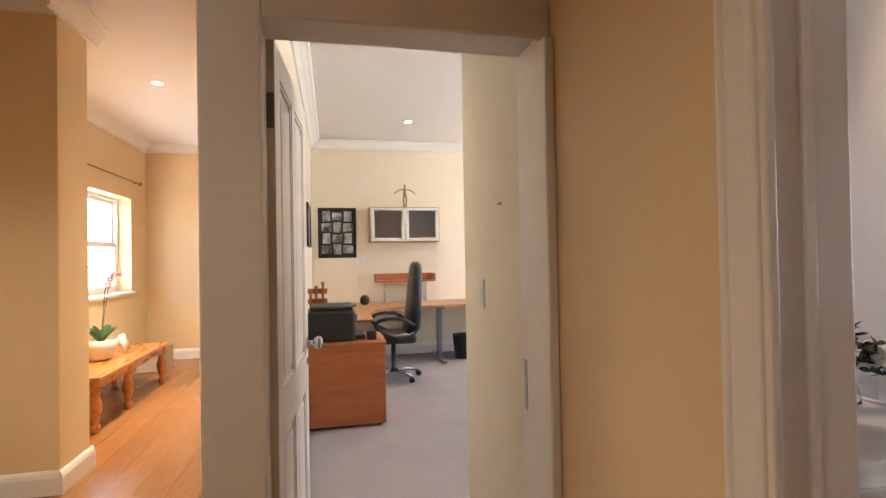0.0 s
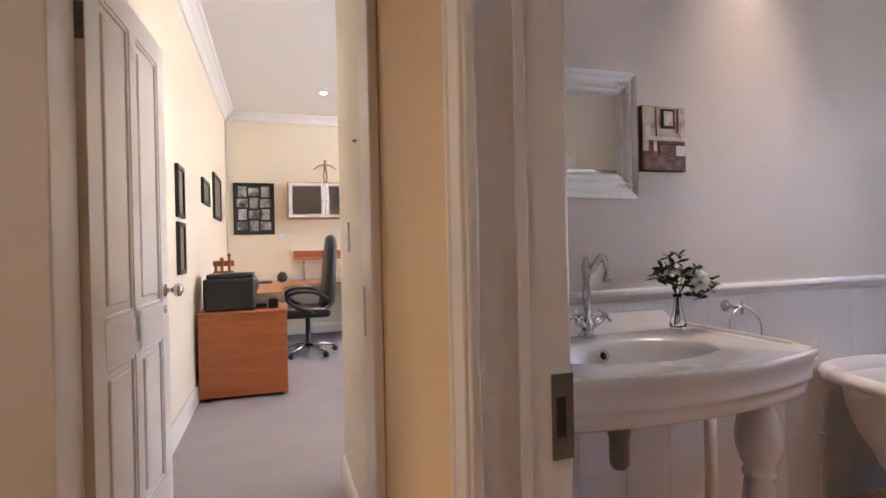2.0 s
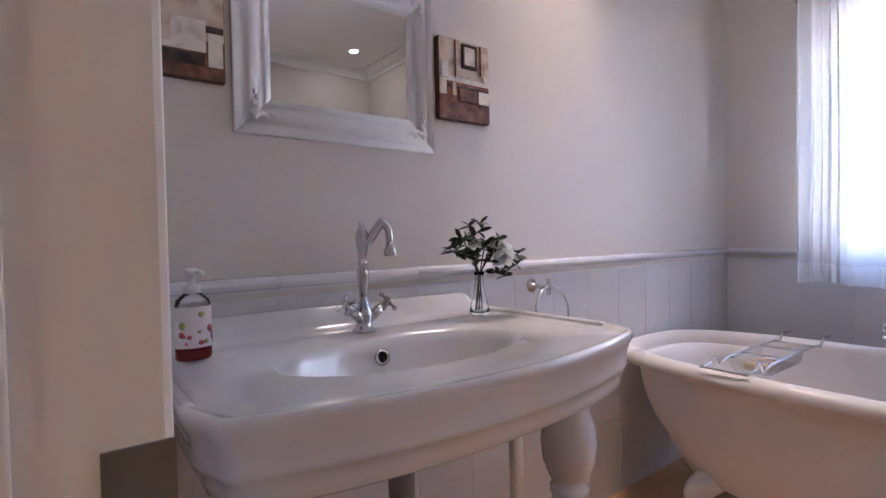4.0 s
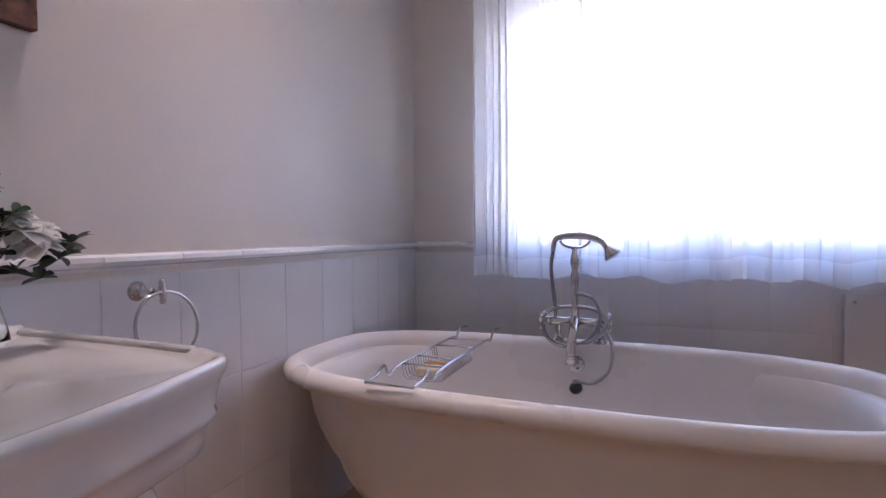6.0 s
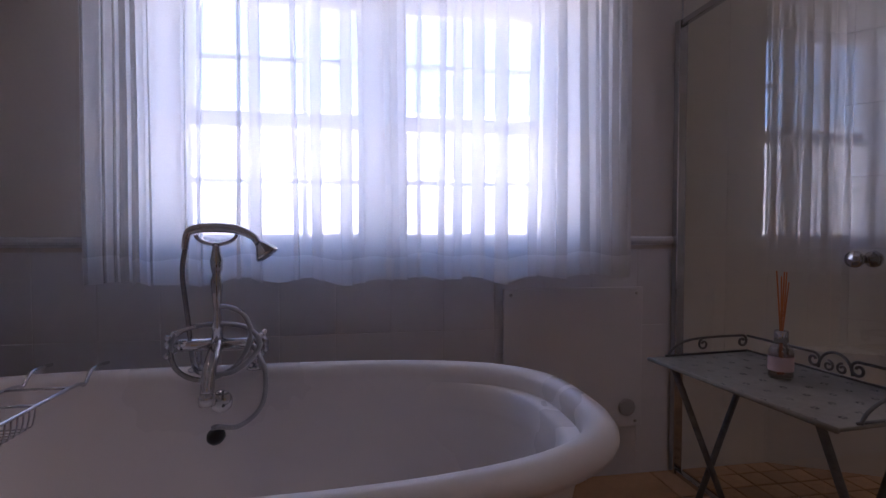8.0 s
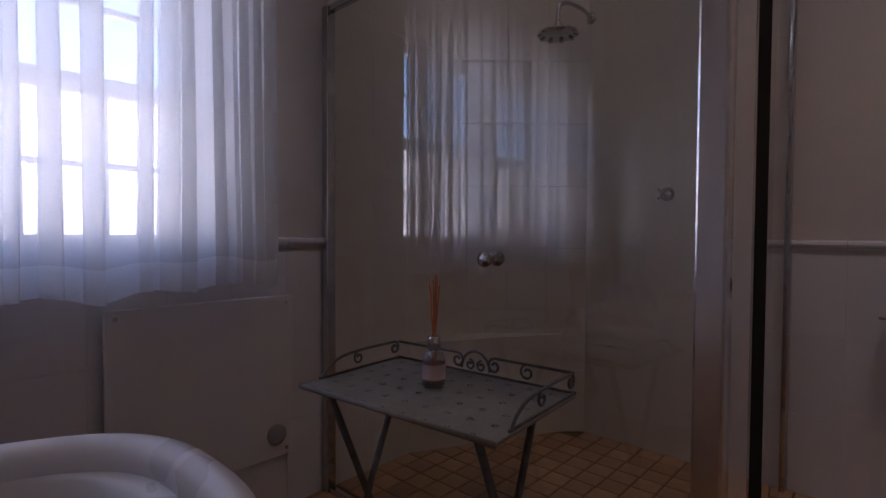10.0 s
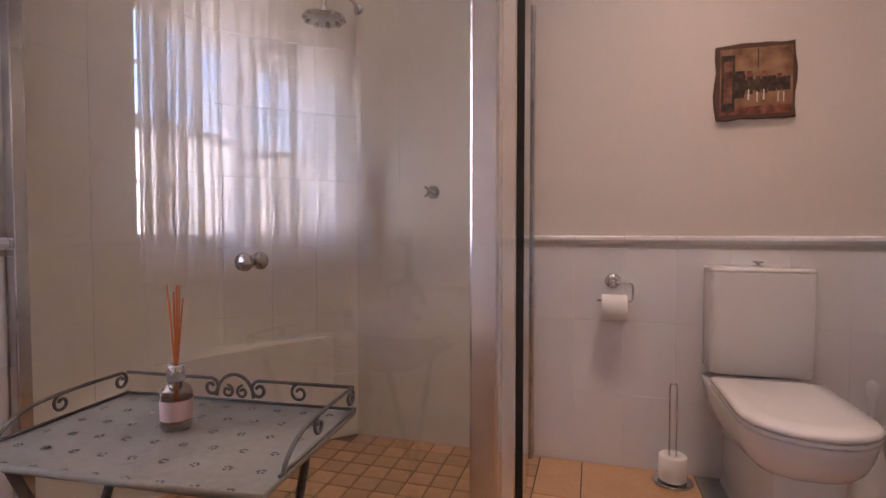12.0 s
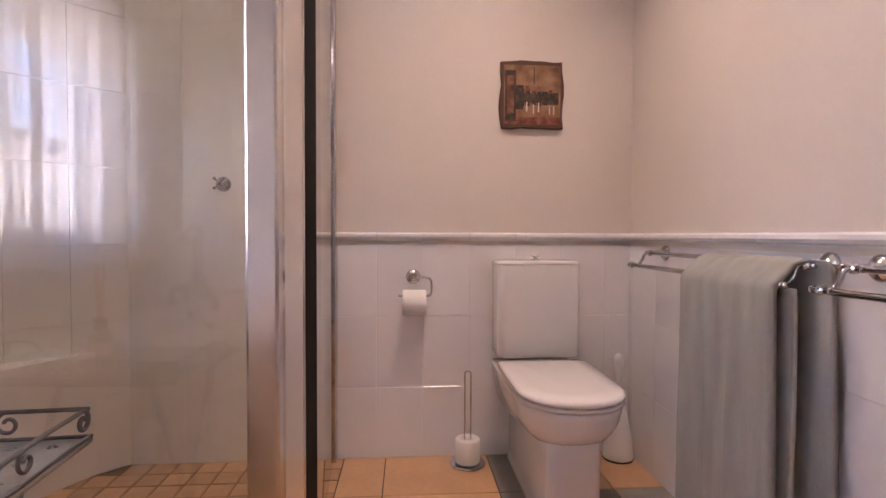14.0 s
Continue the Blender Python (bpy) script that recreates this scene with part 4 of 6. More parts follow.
canvas("canvas_print", 2.398, 2.603, 1.420, 1.668, "square canvas print of an antique washstand and mirror", [
    ("painted_wall", 0.01, 0.99, 0.30, 0.99, P_WALL), ("painted_floor", 0.01, 0.99, 0.01, 0.30, P_FLOOR), ("painted_table", 0.14, 0.97, 0.22, 0.50, P_RED), ("painted_top", 0.06, 0.99, 0.47, 0.53, P_PALE), ("painted_shelf_line", 0.14, 0.97, 0.40, 0.425, P_DARK), ("painted_cloth", 0.76, 0.97, 0.24, 0.40, P_PALE), ("painted_towel", 0.24, 0.31, 0.30, 0.47, P_WALL), ("painted_jar", 0.86, 0.93, 0.53, 0.60, P_PALE), ("painted_plank_joint", 0.30, 0.308, 0.53, 0.98, P_RED), ("painted_plank_joint", 0.80, 0.808, 0.60, 0.98, P_RED),
    ("painted_drawer", 0.36, 0.70, 0.24, 0.39, P_FLOOR), ("painted_mirror_frame", 0.43, 0.72, 0.66, 0.96, P_DARK), ("painted_mirror", 0.47, 0.67, 0.70, 0.92, P_PALE), ("painted_jug", 0.02, 0.14, 0.50, 0.68, P_PALE)])
canvas("canvas_print", 1.583, 1.787, 1.418, 1.668, "square canvas print of a freestanding bath", [
    ("painted_wall", 0.01, 0.99, 0.35, 0.99, P_WALL), ("painted_floor", 0.01, 0.99, 0.01, 0.35, P_FLOOR), ("painted_bath", 0.28, 0.80, 0.24, 0.52, P_PALE), ("painted_cloth", 0.36, 0.46, 0.30, 0.56, P_WALL), ("painted_stool", 0.82, 0.97, 0.12, 0.42, P_PALE), ("painted_seat", 0.80, 0.98, 0.42, 0.48, P_DARK), ("painted_shadow", 0.30, 0.78, 0.12, 0.22, P_DARK)])


# ---- bath ----
BX, BY = 3.488, 1.088


def sup(a, b_, z, ex=2.95, n=96, sx=0.0):
    out = []
    for i in range(n):
        k = 2 * math.pi * i / n
        c, s = math.cos(k), math.sin(k)
        e = ex if s < 0 else ex + 0.35
        out.append((BX + b_ * math.copysign(abs(c) ** (2 / e), c), BY + a * math.copysign(abs(s) ** (2 / e), s), z))
    return out


def bathtub():
    t = thing("bathtub", (BX, BY, 0), "white freestanding roll-top bath on claw feet", "bathtub")
    a, w = 0.887, 0.410
    b = nb()
    L = [sup(0.42, 0.20, 0.150), sup(0.52, 0.24, 0.153), sup(0.63, 0.275, 0.18), sup(0.69, 0.305, 0.26), sup(0.738, 0.33, 0.38), sup(0.765, 0.345, 0.50), sup(0.772, 0.352, 0.568)]
    L += [sup(0.79, 0.365, 0.57)]
    for k in range(0, 9):
        g = -0.6 + (math.pi + 0.6) * k / 8
        L.append(sup(a - 0.034 + 0.034 * math.cos(g), w - 0.034 + 0.034 * math.cos(g), 0.588 + 0.032 * math.sin(g)))
    for k in range(12):
        g = math.pi / 2 * (k + 0.5) / 12
        L.append(sup(a - 0.069 - 0.32 * (1 - math.cos(g)), w - 0.069 - 0.22 * (1 - math.cos(g)), 0.175 + 0.405 * (1 - math.sin(g))))
    rings(b, L, True, True)
    part("tub_shell", b, M_ENAMEL, t)
    for sx in (1, -1):
        for sy in (1, -1):
            b = nb()
            fx, fy = BX + sx * 0.235, BY + sy * 0.50
            pts = curve_pts([(fx - sx * 0.04, fy - sy * 0.02, 0.20), (fx + sx * 0.03, fy + sy * 0.02, 0.15), (fx + sx * 0.02, fy + sy * 0.02, 0.08), (fx + sx * 0.035, fy + sy * 0.03, 0.0)], 5)
            tube(b, pts, [0.05 - 0.022 * i / (len(pts) - 1) for i in range(len(pts))], 12)
            for k in (-1, 0, 1):
                bmesh.ops.create_icosphere(b, subdivisions=2, radius=0.022, matrix=Matrix.Translation((fx + sx * 0.05 + k * 0.015 * -sx, fy + sy * 0.04 + 0.018 * k, FZ + 0.021)))
            part("claw_foot", b, M_ENAMEL, t)


bathtub()


def bath_mixer():
    y, x = 1.092, 3.765
    t = thing("bath_shower_mixer", (x, y, 0.622), "chrome bath mixer with hand shower on a cradle", "bath tap")
    for s in (1, -1):
        b = nb()
        lathe(b, [(0.024, 0), (0.024, 0.006), (0.014, 0.012), (0.011, 0.03), (0.013, 0.06), (0.011, 0.075)], (3.85, y + 0.075 * s, 0.612), 18)
        tube(b, [(3.85, y + 0.075 * s, 0.68), (3.83, y + 0.072 * s, 0.692), (x, y + 0.05 * s, 0.70)], [0.011, 0.012, 0.013], 12)
        part("mixer_foot", b, M_CHROME, t)
        b = nb()
        tube(b, [(x, y, 0.70), (x, y + 0.07 * s, 0.70), (x, y + 0.085 * s, 0.70)], [0.017, 0.015, 0.018], 14)
        part("valve_body", b, M_CHROME, t)
        cross_head(t, (x, y + 0.083 * s, 0.70), (0, s, 0.05), 1.15)
    b = nb()
    pts = curve_pts([(x, y, 0.705), (x - 0.03, y, 0.69), (x - 0.075, y, 0.655), (x - 0.10, y, 0.60)], 6)
    tube(b, pts, [0.017, *([0.016] * (len(pts) - 2)), 0.014], 14)
    lathe(b, [(0.019, 0), (0.020, 0.02), (0.014, 0.03)], (x - 0.10, y, 0.575), 16)
    part("spout", b, M_CHROME, t)
    b = nb()
    lathe(b, [(0.016, 0.70), (0.013, 0.735), (0.016, 0.745), (0.011, 0.76), (0.0095, 0.79), (0.012, 0.82), (0.015, 0.85), (0.015, 0.865), (0.010, 0.88), (0.014, 0.895), (0.016, 0.915), (0.011, 0.94), (0.009, 0.95), (0.010, 0.957)], (x, y, 0), 18)
    part("riser", b, M_CHROME, t)
    b = nb()
    tube(b, [(x, y + 0.05 * math.sin(a), 0.985 - 0.028 * math.cos(a)) for a in (-1.45 + 2.9 * i / 14 for i in range(15))], 0.005, 10)
    part("cradle", b, M_CHROME, t)
    b = nb()
    pts = curve_pts([(x, y + 0.075, 0.945), (x, y + 0.068, 0.985), (x, y + 0.045, 0.997), (x, y, 1.0), (x, y - 0.05, 0.995), (x, y - 0.088, 0.978), (x, y - 0.104, 0.955)], 5)
    n = len(pts)
    tube(b, pts, [0.009 + 0.004 * math.sin(math.pi * i / (n - 1)) ** 2 for i in range(n)], 14)
    p = part("hand_shower", b, M_CHROME, t)
    b = nb()
    lathe(b, [(0.010, 0), (0.014, 0.008), (0.030, 0.034), (0.031, 0.040), (0.027, 0.042), (0, 0.040)], (x, y - 0.104, 0.962), 20, (-0.1, -0.55, -0.8))
    part("shower_rose", b, M_CHROME, p)
    M_HOSE = mat("ribbed metal hose", (0.34, 0.34, 0.35), 0.28, 0.9, var=0.3, scale=8, fine=500, bump=0.5)
    b = nb()
    tube(b, curve_pts([(x, y + 0.075, 0.945), (x, y + 0.082, 0.88), (x, y + 0.07, 0.76), (x + 0.005, y + 0.062, 0.66), (x - 0.03, y + 0.03, 0.635), (x - 0.04, y - 0.05, 0.64), (x - 0.035, y - 0.11, 0.70), (x - 0.01, y - 0.07, 0.745), (x, y + 0.02, 0.752), (x - 0.005, y + 0.09, 0.735), (x - 0.01, y + 0.11, 0.69),
                       (x - 0.02, y + 0.09, 0.64), (x - 0.03, y + 0.03, 0.618), (x - 0.035, y - 0.05, 0.65), (x - 0.02, y - 0.085, 0.72), (x - 0.015, y - 0.07, 0.775), (x, y - 0.03, 0.795), (x, y, 0.795)], 7), 0.0065, 8)
    part("shower_hose", b, M_HOSE, t)
    b = nb()
    tube(b, curve_pts([(x - 0.02, y - 0.09, 0.70), (x - 0.05, y - 0.125, 0.64), (x - 0.07, y - 0.12, 0.56), (x - 0.08, y - 0.07, 0.515), (x - 0.08, y - 0.02, 0.515), (x - 0.072, y - 0.005, 0.51)], 7), 0.0062, 8)
    part("plug_chain_hose", b, M_HOSE, t)
    b = nb()
    lathe(b, [(0, -0.014), (0.02, -0.012), (0.023, 0.0), (0.018, 0.01), (0, 0.012)], (x - 0.075, y - 0.012, 0.492), 16, (-0.4, 0.3, 0.8))
    part("bath_plug", b, M_BPLAS, t)
    b = nb()
    lathe(b, [(0, 0.004), (0.028, 0.004), (0.03, 0.0)], (x + 0.022, y, 0.545), 20, (-1, 0, 0.2))
    part("overflow_grille", b, M_CHROME, t)


bath_mixer()


def bath_rack():
    y0, y1, z = 1.393, 1.528, 0.628
    t = thing("bath_caddy", (3.47, 1.46, z), "chrome wire bath rack laid across the tub", "bath rack")
    for y in (y0, y1):
        b = nb()
        tube(b, curve_pts([(3.092, y, z), (3.15, y, z + 0.002), (3.19, y, z + 0.02), (3.22, y, z - 0.012), (3.30, y, z + 0.0), (3.68, y, z + 0.0), (3.74, y, z - 0.01), (3.78, y, z + 0.018), (3.86, y, z + 0.014)], 5), 0.0045, 8)
        part("side_rail", b, M_CHROME, t)
    for x in (3.092, 3.30, 3.40, 3.56, 3.68):
        b = nb()
        tube(b, [(x, y0, z), (x, y1, z)], 0.0035, 8)
        part("cross_bar", b, M_CHROME, t)
    for i in range(15):
        b = nb()
        x = 3.30 + 0.018 * i
        tube(b, curve_pts([(x, y0, z), (x, y0 + 0.004, z - 0.03), (x, y0 + 0.02, z - 0.045), (x, y1 - 0.02, z - 0.045), (x, y1 - 0.004, z - 0.03), (x, y1, z)], 3), 0.0018, 6)
        part("basket_wire", b, M_CHROME, t)
    t = thing("soap_bars", (3.42, 1.5, z - 0.04), "small cream and amber wrapped soaps in the rack", "soap")
    for i, (dx, c) in enumerate(((0, (0.55, 0.45, 0.30)), (0.055, (0.45, 0.22, 0.06)))):
        b = nb()
        box(b, 3.33 + dx, 3.375 + dx, 1.43, 1.50, z - 0.044, z - 0.018, 0.007, 3)
        part("soap_bar", b, mat("soap %d" % i, c, 0.4, var=0.1), t)


bath_rack()


# ---- panel heater, shower ----
def panel_heater():
    t = thing("panel_heater", (X1 - 0.02, -0.12, 0.18), "flat white wall-mounted panel heater", "heater")
    m = mat("white heater enamel", (0.70, 0.69, 0.70), 0.5, var=0.03, bump=0.15, fine=140)
    b = nb()
    box(b, X1 - 0.038, X1 - 0.022, -0.418, 0.172, 0.185, 0.765, 0.003)
    part("panel", b, m, t)
    for y in (-0.39, 0.145):
        for z in (0.21, 0.74):
            b = nb()
            tube(b, [(X1 - 0.04, y, z), (X1, y, z)], 0.007, 10)
            part("wall_fixing", b, M_STEEL, t)
    b = nb()
    lathe(b, [(0.035, 0), (0.035, 0.010), (0.03, 0.013), (0, 0.013)], (X1 - 0.038, -0.35, 0.27), 24, (-1, 0, 0))
    part("thermostat_dial", b, mat("grey dial", (0.35, 0.34, 0.35), 0.5), t)


panel_heater()

SY, SX = -0.582, 2.962


def shower():
    t = thing("shower_enclosure", (3.65, SY, 0), "frameless glass shower enclosure with chrome posts", "shower")
    H = 1.885
    b = nb()
    box(b, X1 - 0.045, X1 - 0.009, SY - 0.02, SY + 0.02, 0.0, H, 0.004)
    part("wall_channel", b, M_CHROME, t)
    b = nb()
    box(b, SX - 0.032, SX + 0.030, SY - 0.034, SY + 0.004, 0.0, 2.0, 0.006)
    part("corner_post", b, M_ALU, t)
    b = nb()
    box(b, SX + 0.03, SX + 0.052, Y0 + 0.009, Y0 + 0.05, 0, 2.0, 0.003)
    part("wall_channel", b, M_CHROME, t)
    for ya, yb, m, nm, lab in ((SY - 0.060, SY - 0.034, M_CHROME, "side_stile", ""), (SY - 0.235, SY - 0.060, M_SATIN, "side_stile", "satin aluminium stile"), (SY - 0.262, SY - 0.235, M_CHROME, "side_stile", ""), (SY - 0.415, SY - 0.262, M_RUBBER, "rubber_seal", "black rubber seal strip"), (SY - 0.485, SY - 0.415, M_CHROME, "side_stile", "")):
        b = nb()
        box(b, SX - 0.030, SX - 0.004, ya, yb, 0.0, 2.0, 0.003)
        part(nm, b, m, t, lab)
    b = nb()
    box(b, SX + 0.028, X1 - 0.045, SY - 0.012, SY + 0.012, H - 0.025, H, 0.003)
    part("head_rail", b, M_CHROME, t)
    b = nb()
    box(b, SX + 0.028, X1 - 0.045, SY - 0.012, SY + 0.012, 0, 0.022, 0.003)
    part("bottom_rail", b, M_CHROME, t)
    for x0, x1, m in ((SX + 0.028, 3.622, M_HAZE), (3.625, X1 - 0.045, M_SGLASS)):
        b = nb()
        b.faces.new([b.verts.new(p) for p in ((x0, SY, 0.022), (x1, SY, 0.022), (x1, SY, H - 0.025), (x0, SY, H - 0.025))])
        part("glass_panel", b, m, t).visible_shadow = False
    b = nb()
    b.faces.new([b.verts.new(p) for p in ((SX - 0.01, SY - 0.485, 0.02), (SX + 0.04, Y0 + 0.05, 0.02), (SX + 0.04, Y0 + 0.05, 1.98), (SX - 0.01, SY - 0.485, 1.98))])
    part("glass_panel", b, M_SGLASS, t).visible_shadow = False
    b = nb()
    for s in (1, -1):
        lathe(b, [(0.010, 0), (0.010, 0.012), (0.020, 0.018), (0.023, 0.028), (0.020, 0.038), (0, 0.042)], (3.53, SY + 0.0015 * s, 0.945), 20, (0, s, 0))
    part("door_knob", b, M_CHROME, t)
    t.location.z += FZ
    t = thing("rain_shower", (3.90, -1.62, 1.95), "chrome rain shower head on a curved wall arm", "shower head")
    b = nb()
    lathe(b, [(0.028, 0), (0.028, 0.005), (0.012, 0.01)], (3.855, Y0 + 0.008, 2.075), 20, (0, 1, 0))
    tube(b, curve_pts([(3.855, Y0 + 0.01, 2.075), (3.865, Y0 + 0.08, 2.10), (3.895, -1.67, 2.11), (3.91, -1.61, 2.08), (3.91, -1.60, 2.0)], 6), 0.010, 12)
    part("arm", b, M_CHROME, t)
    b = nb()
    lathe(b, [(0.010, 0.07), (0.016, 0.05), (0.012, 0.04), (0.03, 0.026), (0.085, 0.016), (0.095, 0.008), (0.094, 0.0), (0, 0.0)], (3.91, -1.60, 1.94), 32)
    rose = part("rose", b, M_CHROME, t)
    for i in range(10):
        b = nb()
        a = 6.2832 * i / 10
        bmesh.ops.create_icosphere(b, subdivisions=2, radius=0.012, matrix=Matrix.Translation((3.91 + 0.088 * math.cos(a), -1.60 + 0.088 * math.sin(a), 1.943)))
        part("nozzle", b, M_CHROME, rose)
    t = thing("shower_valve", (3.47, Y0, 1.20), "chrome cross-handle shower valve on the tiles", "shower valve")
    b = nb()
    lathe(b, [(0.032, 0), (0.032, 0.005), (0.015, 0.012), (0.012, 0.03)], (3.47, Y0 + 0.008, 1.203), 20, (0, 1, 0))
    part("rosette", b, M_CHROME, t)
    cross_head(t, (3.47, Y0 + 0.036, 1.203), (0, 1, 0), 1.0)
    t.location.z += FZ
    b = nb()
    rings(b, [[(4.3365, -1.04, z), (3.955, -1.752, z), (4.3365, -1.40, z)] for z in (FZ, 0.48)], True, True)
    for f in b.faces:
        f.smooth = False
    solid("shower_seat", b, M_STILE, "cream tiled corner seat built into the shower", "shower seat", "structure")


shower()


# ---- tray table and diffuser ----
M_IRON = mat("weathered grey iron", (0.16, 0.155, 0.15), 0.5, 0.6, var=0.3, scale=30, fine=120, bump=0.2)


def tray_table():
    x0, x1, y0, y1, z = 3.168, 3.694, -0.412, -0.082, 0.640
    t = thing("tray_table", ((x0 + x1) / 2, (y0 + y1) / 2, 0), "grey metal folding tray table with scrolled rails", "side table")
    m = mat("painted grey tray", (0.25, 0.232, 0.195), 0.6, var=0.22, scale=12, fine=80, bump=0.12, spec=0.15)
    b = nb()
    box(b, x0, x1, y0, y1, z - 0.008, z, 0.003)
    tray = part("tray_top", b, m, t)
    r = random.Random(7)
    mo = mat("dark stencil print", (0.11, 0.105, 0.095), 0.6, var=0.2)
    for k in range(9):
        for j in range(6):
            b = nb()
            px, py = x0 + 0.04 + 0.055 * k + 0.012 * (j % 2), y0 + 0.035 + 0.058 * j
            for i in range(6):
                a = 6.28 * i / 6 + r.random()
                lathe(b, [(0, 0.0006), (0.0026, 0.0003)], (px + 0.0055 * math.cos(a), py + 0.0055 * math.sin(a), z), 6)
            part("stencil_flower", b, mo, tray)
    b = nb()
    tube(b, [(x0, y1, z - 0.004), (x1, y1, z - 0.004)], 0.006, 8)
    part("front_edge", b, m, t)

    def wire(pts, r=0.0036):
        bb = nb()
        tube(bb, pts, r, 8)
        return bb

    def curl(c, u, s, rad=0.019, turns=1.2):
        """A spiral hanging from a rail at c, winding inwards along u."""
        pts = []
        for i in range(24):
            q = i / 23
            a = math.pi / 2 - s * turns * 2 * math.pi * q
            k = rad * (1 - 0.7 * q)
            pts.append(Vector(c) + Vector(u) * (k * math.cos(a)) + Vector((0, 0, k * math.sin(a) - rad)))
        return pts

    top = z + 0.046
    X = Vector((1, 0, 0))
    Y = Vector((0, -1, 0))
    yb, mid = y0 + 0.004, (x0 + x1) / 2
    # long rail at the back: two runs ending in scrolls, an arch with a pair of scrolls between them
    for s_, xa, xc in ((1, x0 + 0.004, mid - 0.055), (-1, x1 - 0.004, mid + 0.055)):
        part("gallery_rail", wire([(xa, yb, top), (xc - s_ * 0.004, yb, top)] + curl((xc, yb, top), X, s_)), M_IRON, t)
        part("scroll", wire(curl((xa + s_ * 0.115, yb, top), X, s_), 0.003), M_IRON, t)
        part("scroll", wire(curl((mid - s_ * 0.017, yb, z + 0.034), X, s_, 0.0135), 0.003), M_IRON, t)
    part("gallery_arch", wire([(mid + 0.042 * math.cos(a), yb, z + 0.010 + 0.046 * math.sin(a)) for a in (math.pi * i / 16 for i in range(17))]), M_IRON, t)
    part("base_wire", wire([(x0, yb, z + 0.003), (x1, yb, z + 0.003)], 0.003), M_IRON, t)
    # side rails, high at the back and sloping down to the tray in front
    for xs_ in (x0 + 0.004, x1 - 0.004):
        part("gallery_rail", wire(curl((xs_, yb + 0.018, top + 0.002), Y, 1, 0.017)[::-1] + curve_pts([(xs_, yb + 0.03, top + 0.002), (xs_, y0 + 0.13, top + 0.002), (xs_, y0 + 0.21, top - 0.004), (xs_, y0 + 0.255, z + 0.022), (xs_, y0 + 0.272, z)], 6)), M_IRON, t)
        part("scroll", wire(curl((xs_, y0 + 0.155, top), Y, -1, 0.017), 0.003), M_IRON, t)
        part("base_wire", wire([(xs_, y0, z + 0.003), (xs_, y0 + 0.28, z + 0.003)], 0.003), M_IRON, t)
    for x in (x0 + 0.06, x1 - 0.06):
        for ya, yc, dx in ((y1 - 0.03, y0 + 0.02, 0.0), (y0 + 0.03, y1 - 0.02, 0.018)):
            part("leg", wire([(x + dx, ya, z - 0.008), (x + dx, yc, FZ + 0.008)], 0.0085), M_IRON, t)
    for y, zz in ((y0 + 0.03, z - 0.016), (y1 - 0.03, z - 0.016), (y0 + 0.06, 0.06), (y1 - 0.06, 0.06)):
        part("stretcher", wire([(x0 + 0.06, y, zz), (x1 - 0.042, y, zz)], 0.006), M_IRON, t)
    # the table stands a little askew
    t.rotation_euler = (0, 0, radians(4.5))
    return z


TZ = tray_table()


def diffuser():
    x, y, z = 3.445, -0.258, TZ + 0.001
    t = thing("reed_diffuser", (x, y, z), "glass reed diffuser with pink label and amber reeds", "reed diffuser")
    b = nb()
    lathe(b, [(0.001, 0), (0.030, 0.001), (0.033, 0.006), (0.033, 0.07), (0.028, 0.083), (0.015, 0.09), (0.015, 0.097), (0.0125, 0.097), (0.0125, 0.089), (0.0255, 0.081), (0.0305, 0.069), (0.0305, 0.007), (0.001, 0.005)], (x, y, z), 28)
    part("bottle", b, glass("diffuser glass", (0.96, 0.95, 0.94), 0.02, 1.5, True), t)
    b = nb()
    lathe(b, [(0.0, 0.0075), (0.0300, 0.0075), (0.0300, 0.026), (0.0, 0.026)], (x, y, z), 24)
    part("scent_oil", b, glass("scent oil", (0.97, 0.90, 0.86), 0.0, 1.36, True), t)
    b = nb()
    lathe(b, [(0.0336, 0.022), (0.0336, 0.060)], (x, y, z), 28, cap=False)
    part("paper_label", b, mat("pink label", (0.60, 0.42, 0.39), 0.6, var=0.06), t)
    b = nb()
    lathe(b, [(0.016, 0.094), (0.019, 0.096), (0.019, 0.124), (0.017, 0.127), (0.009, 0.127), (0.008, 0.10)], (x, y, z), 24)
    part("silver_collar", b, M_CHROME, t)
    r = random.Random(5)
    mr = mat("amber reed", (0.50, 0.15, 0.035), 0.6, var=0.2)
    for i in range(8):
        a = 6.28 * i / 8 + r.uniform(-0.3, 0.3)
        b = nb()
        tube(b, [(x - 0.008 * math.cos(a), y - 0.008 * math.sin(a), z + 0.01), (x + r.uniform(0.006, 0.026) * math.cos(a), y + r.uniform(0.006, 0.024) * math.sin(a), z + r.uniform(0.25, 0.285))], 0.0019, 6)
        part("reed", b, mr, t)
    t.scale = (0.8, 0.8, 0.9)


diffuser()


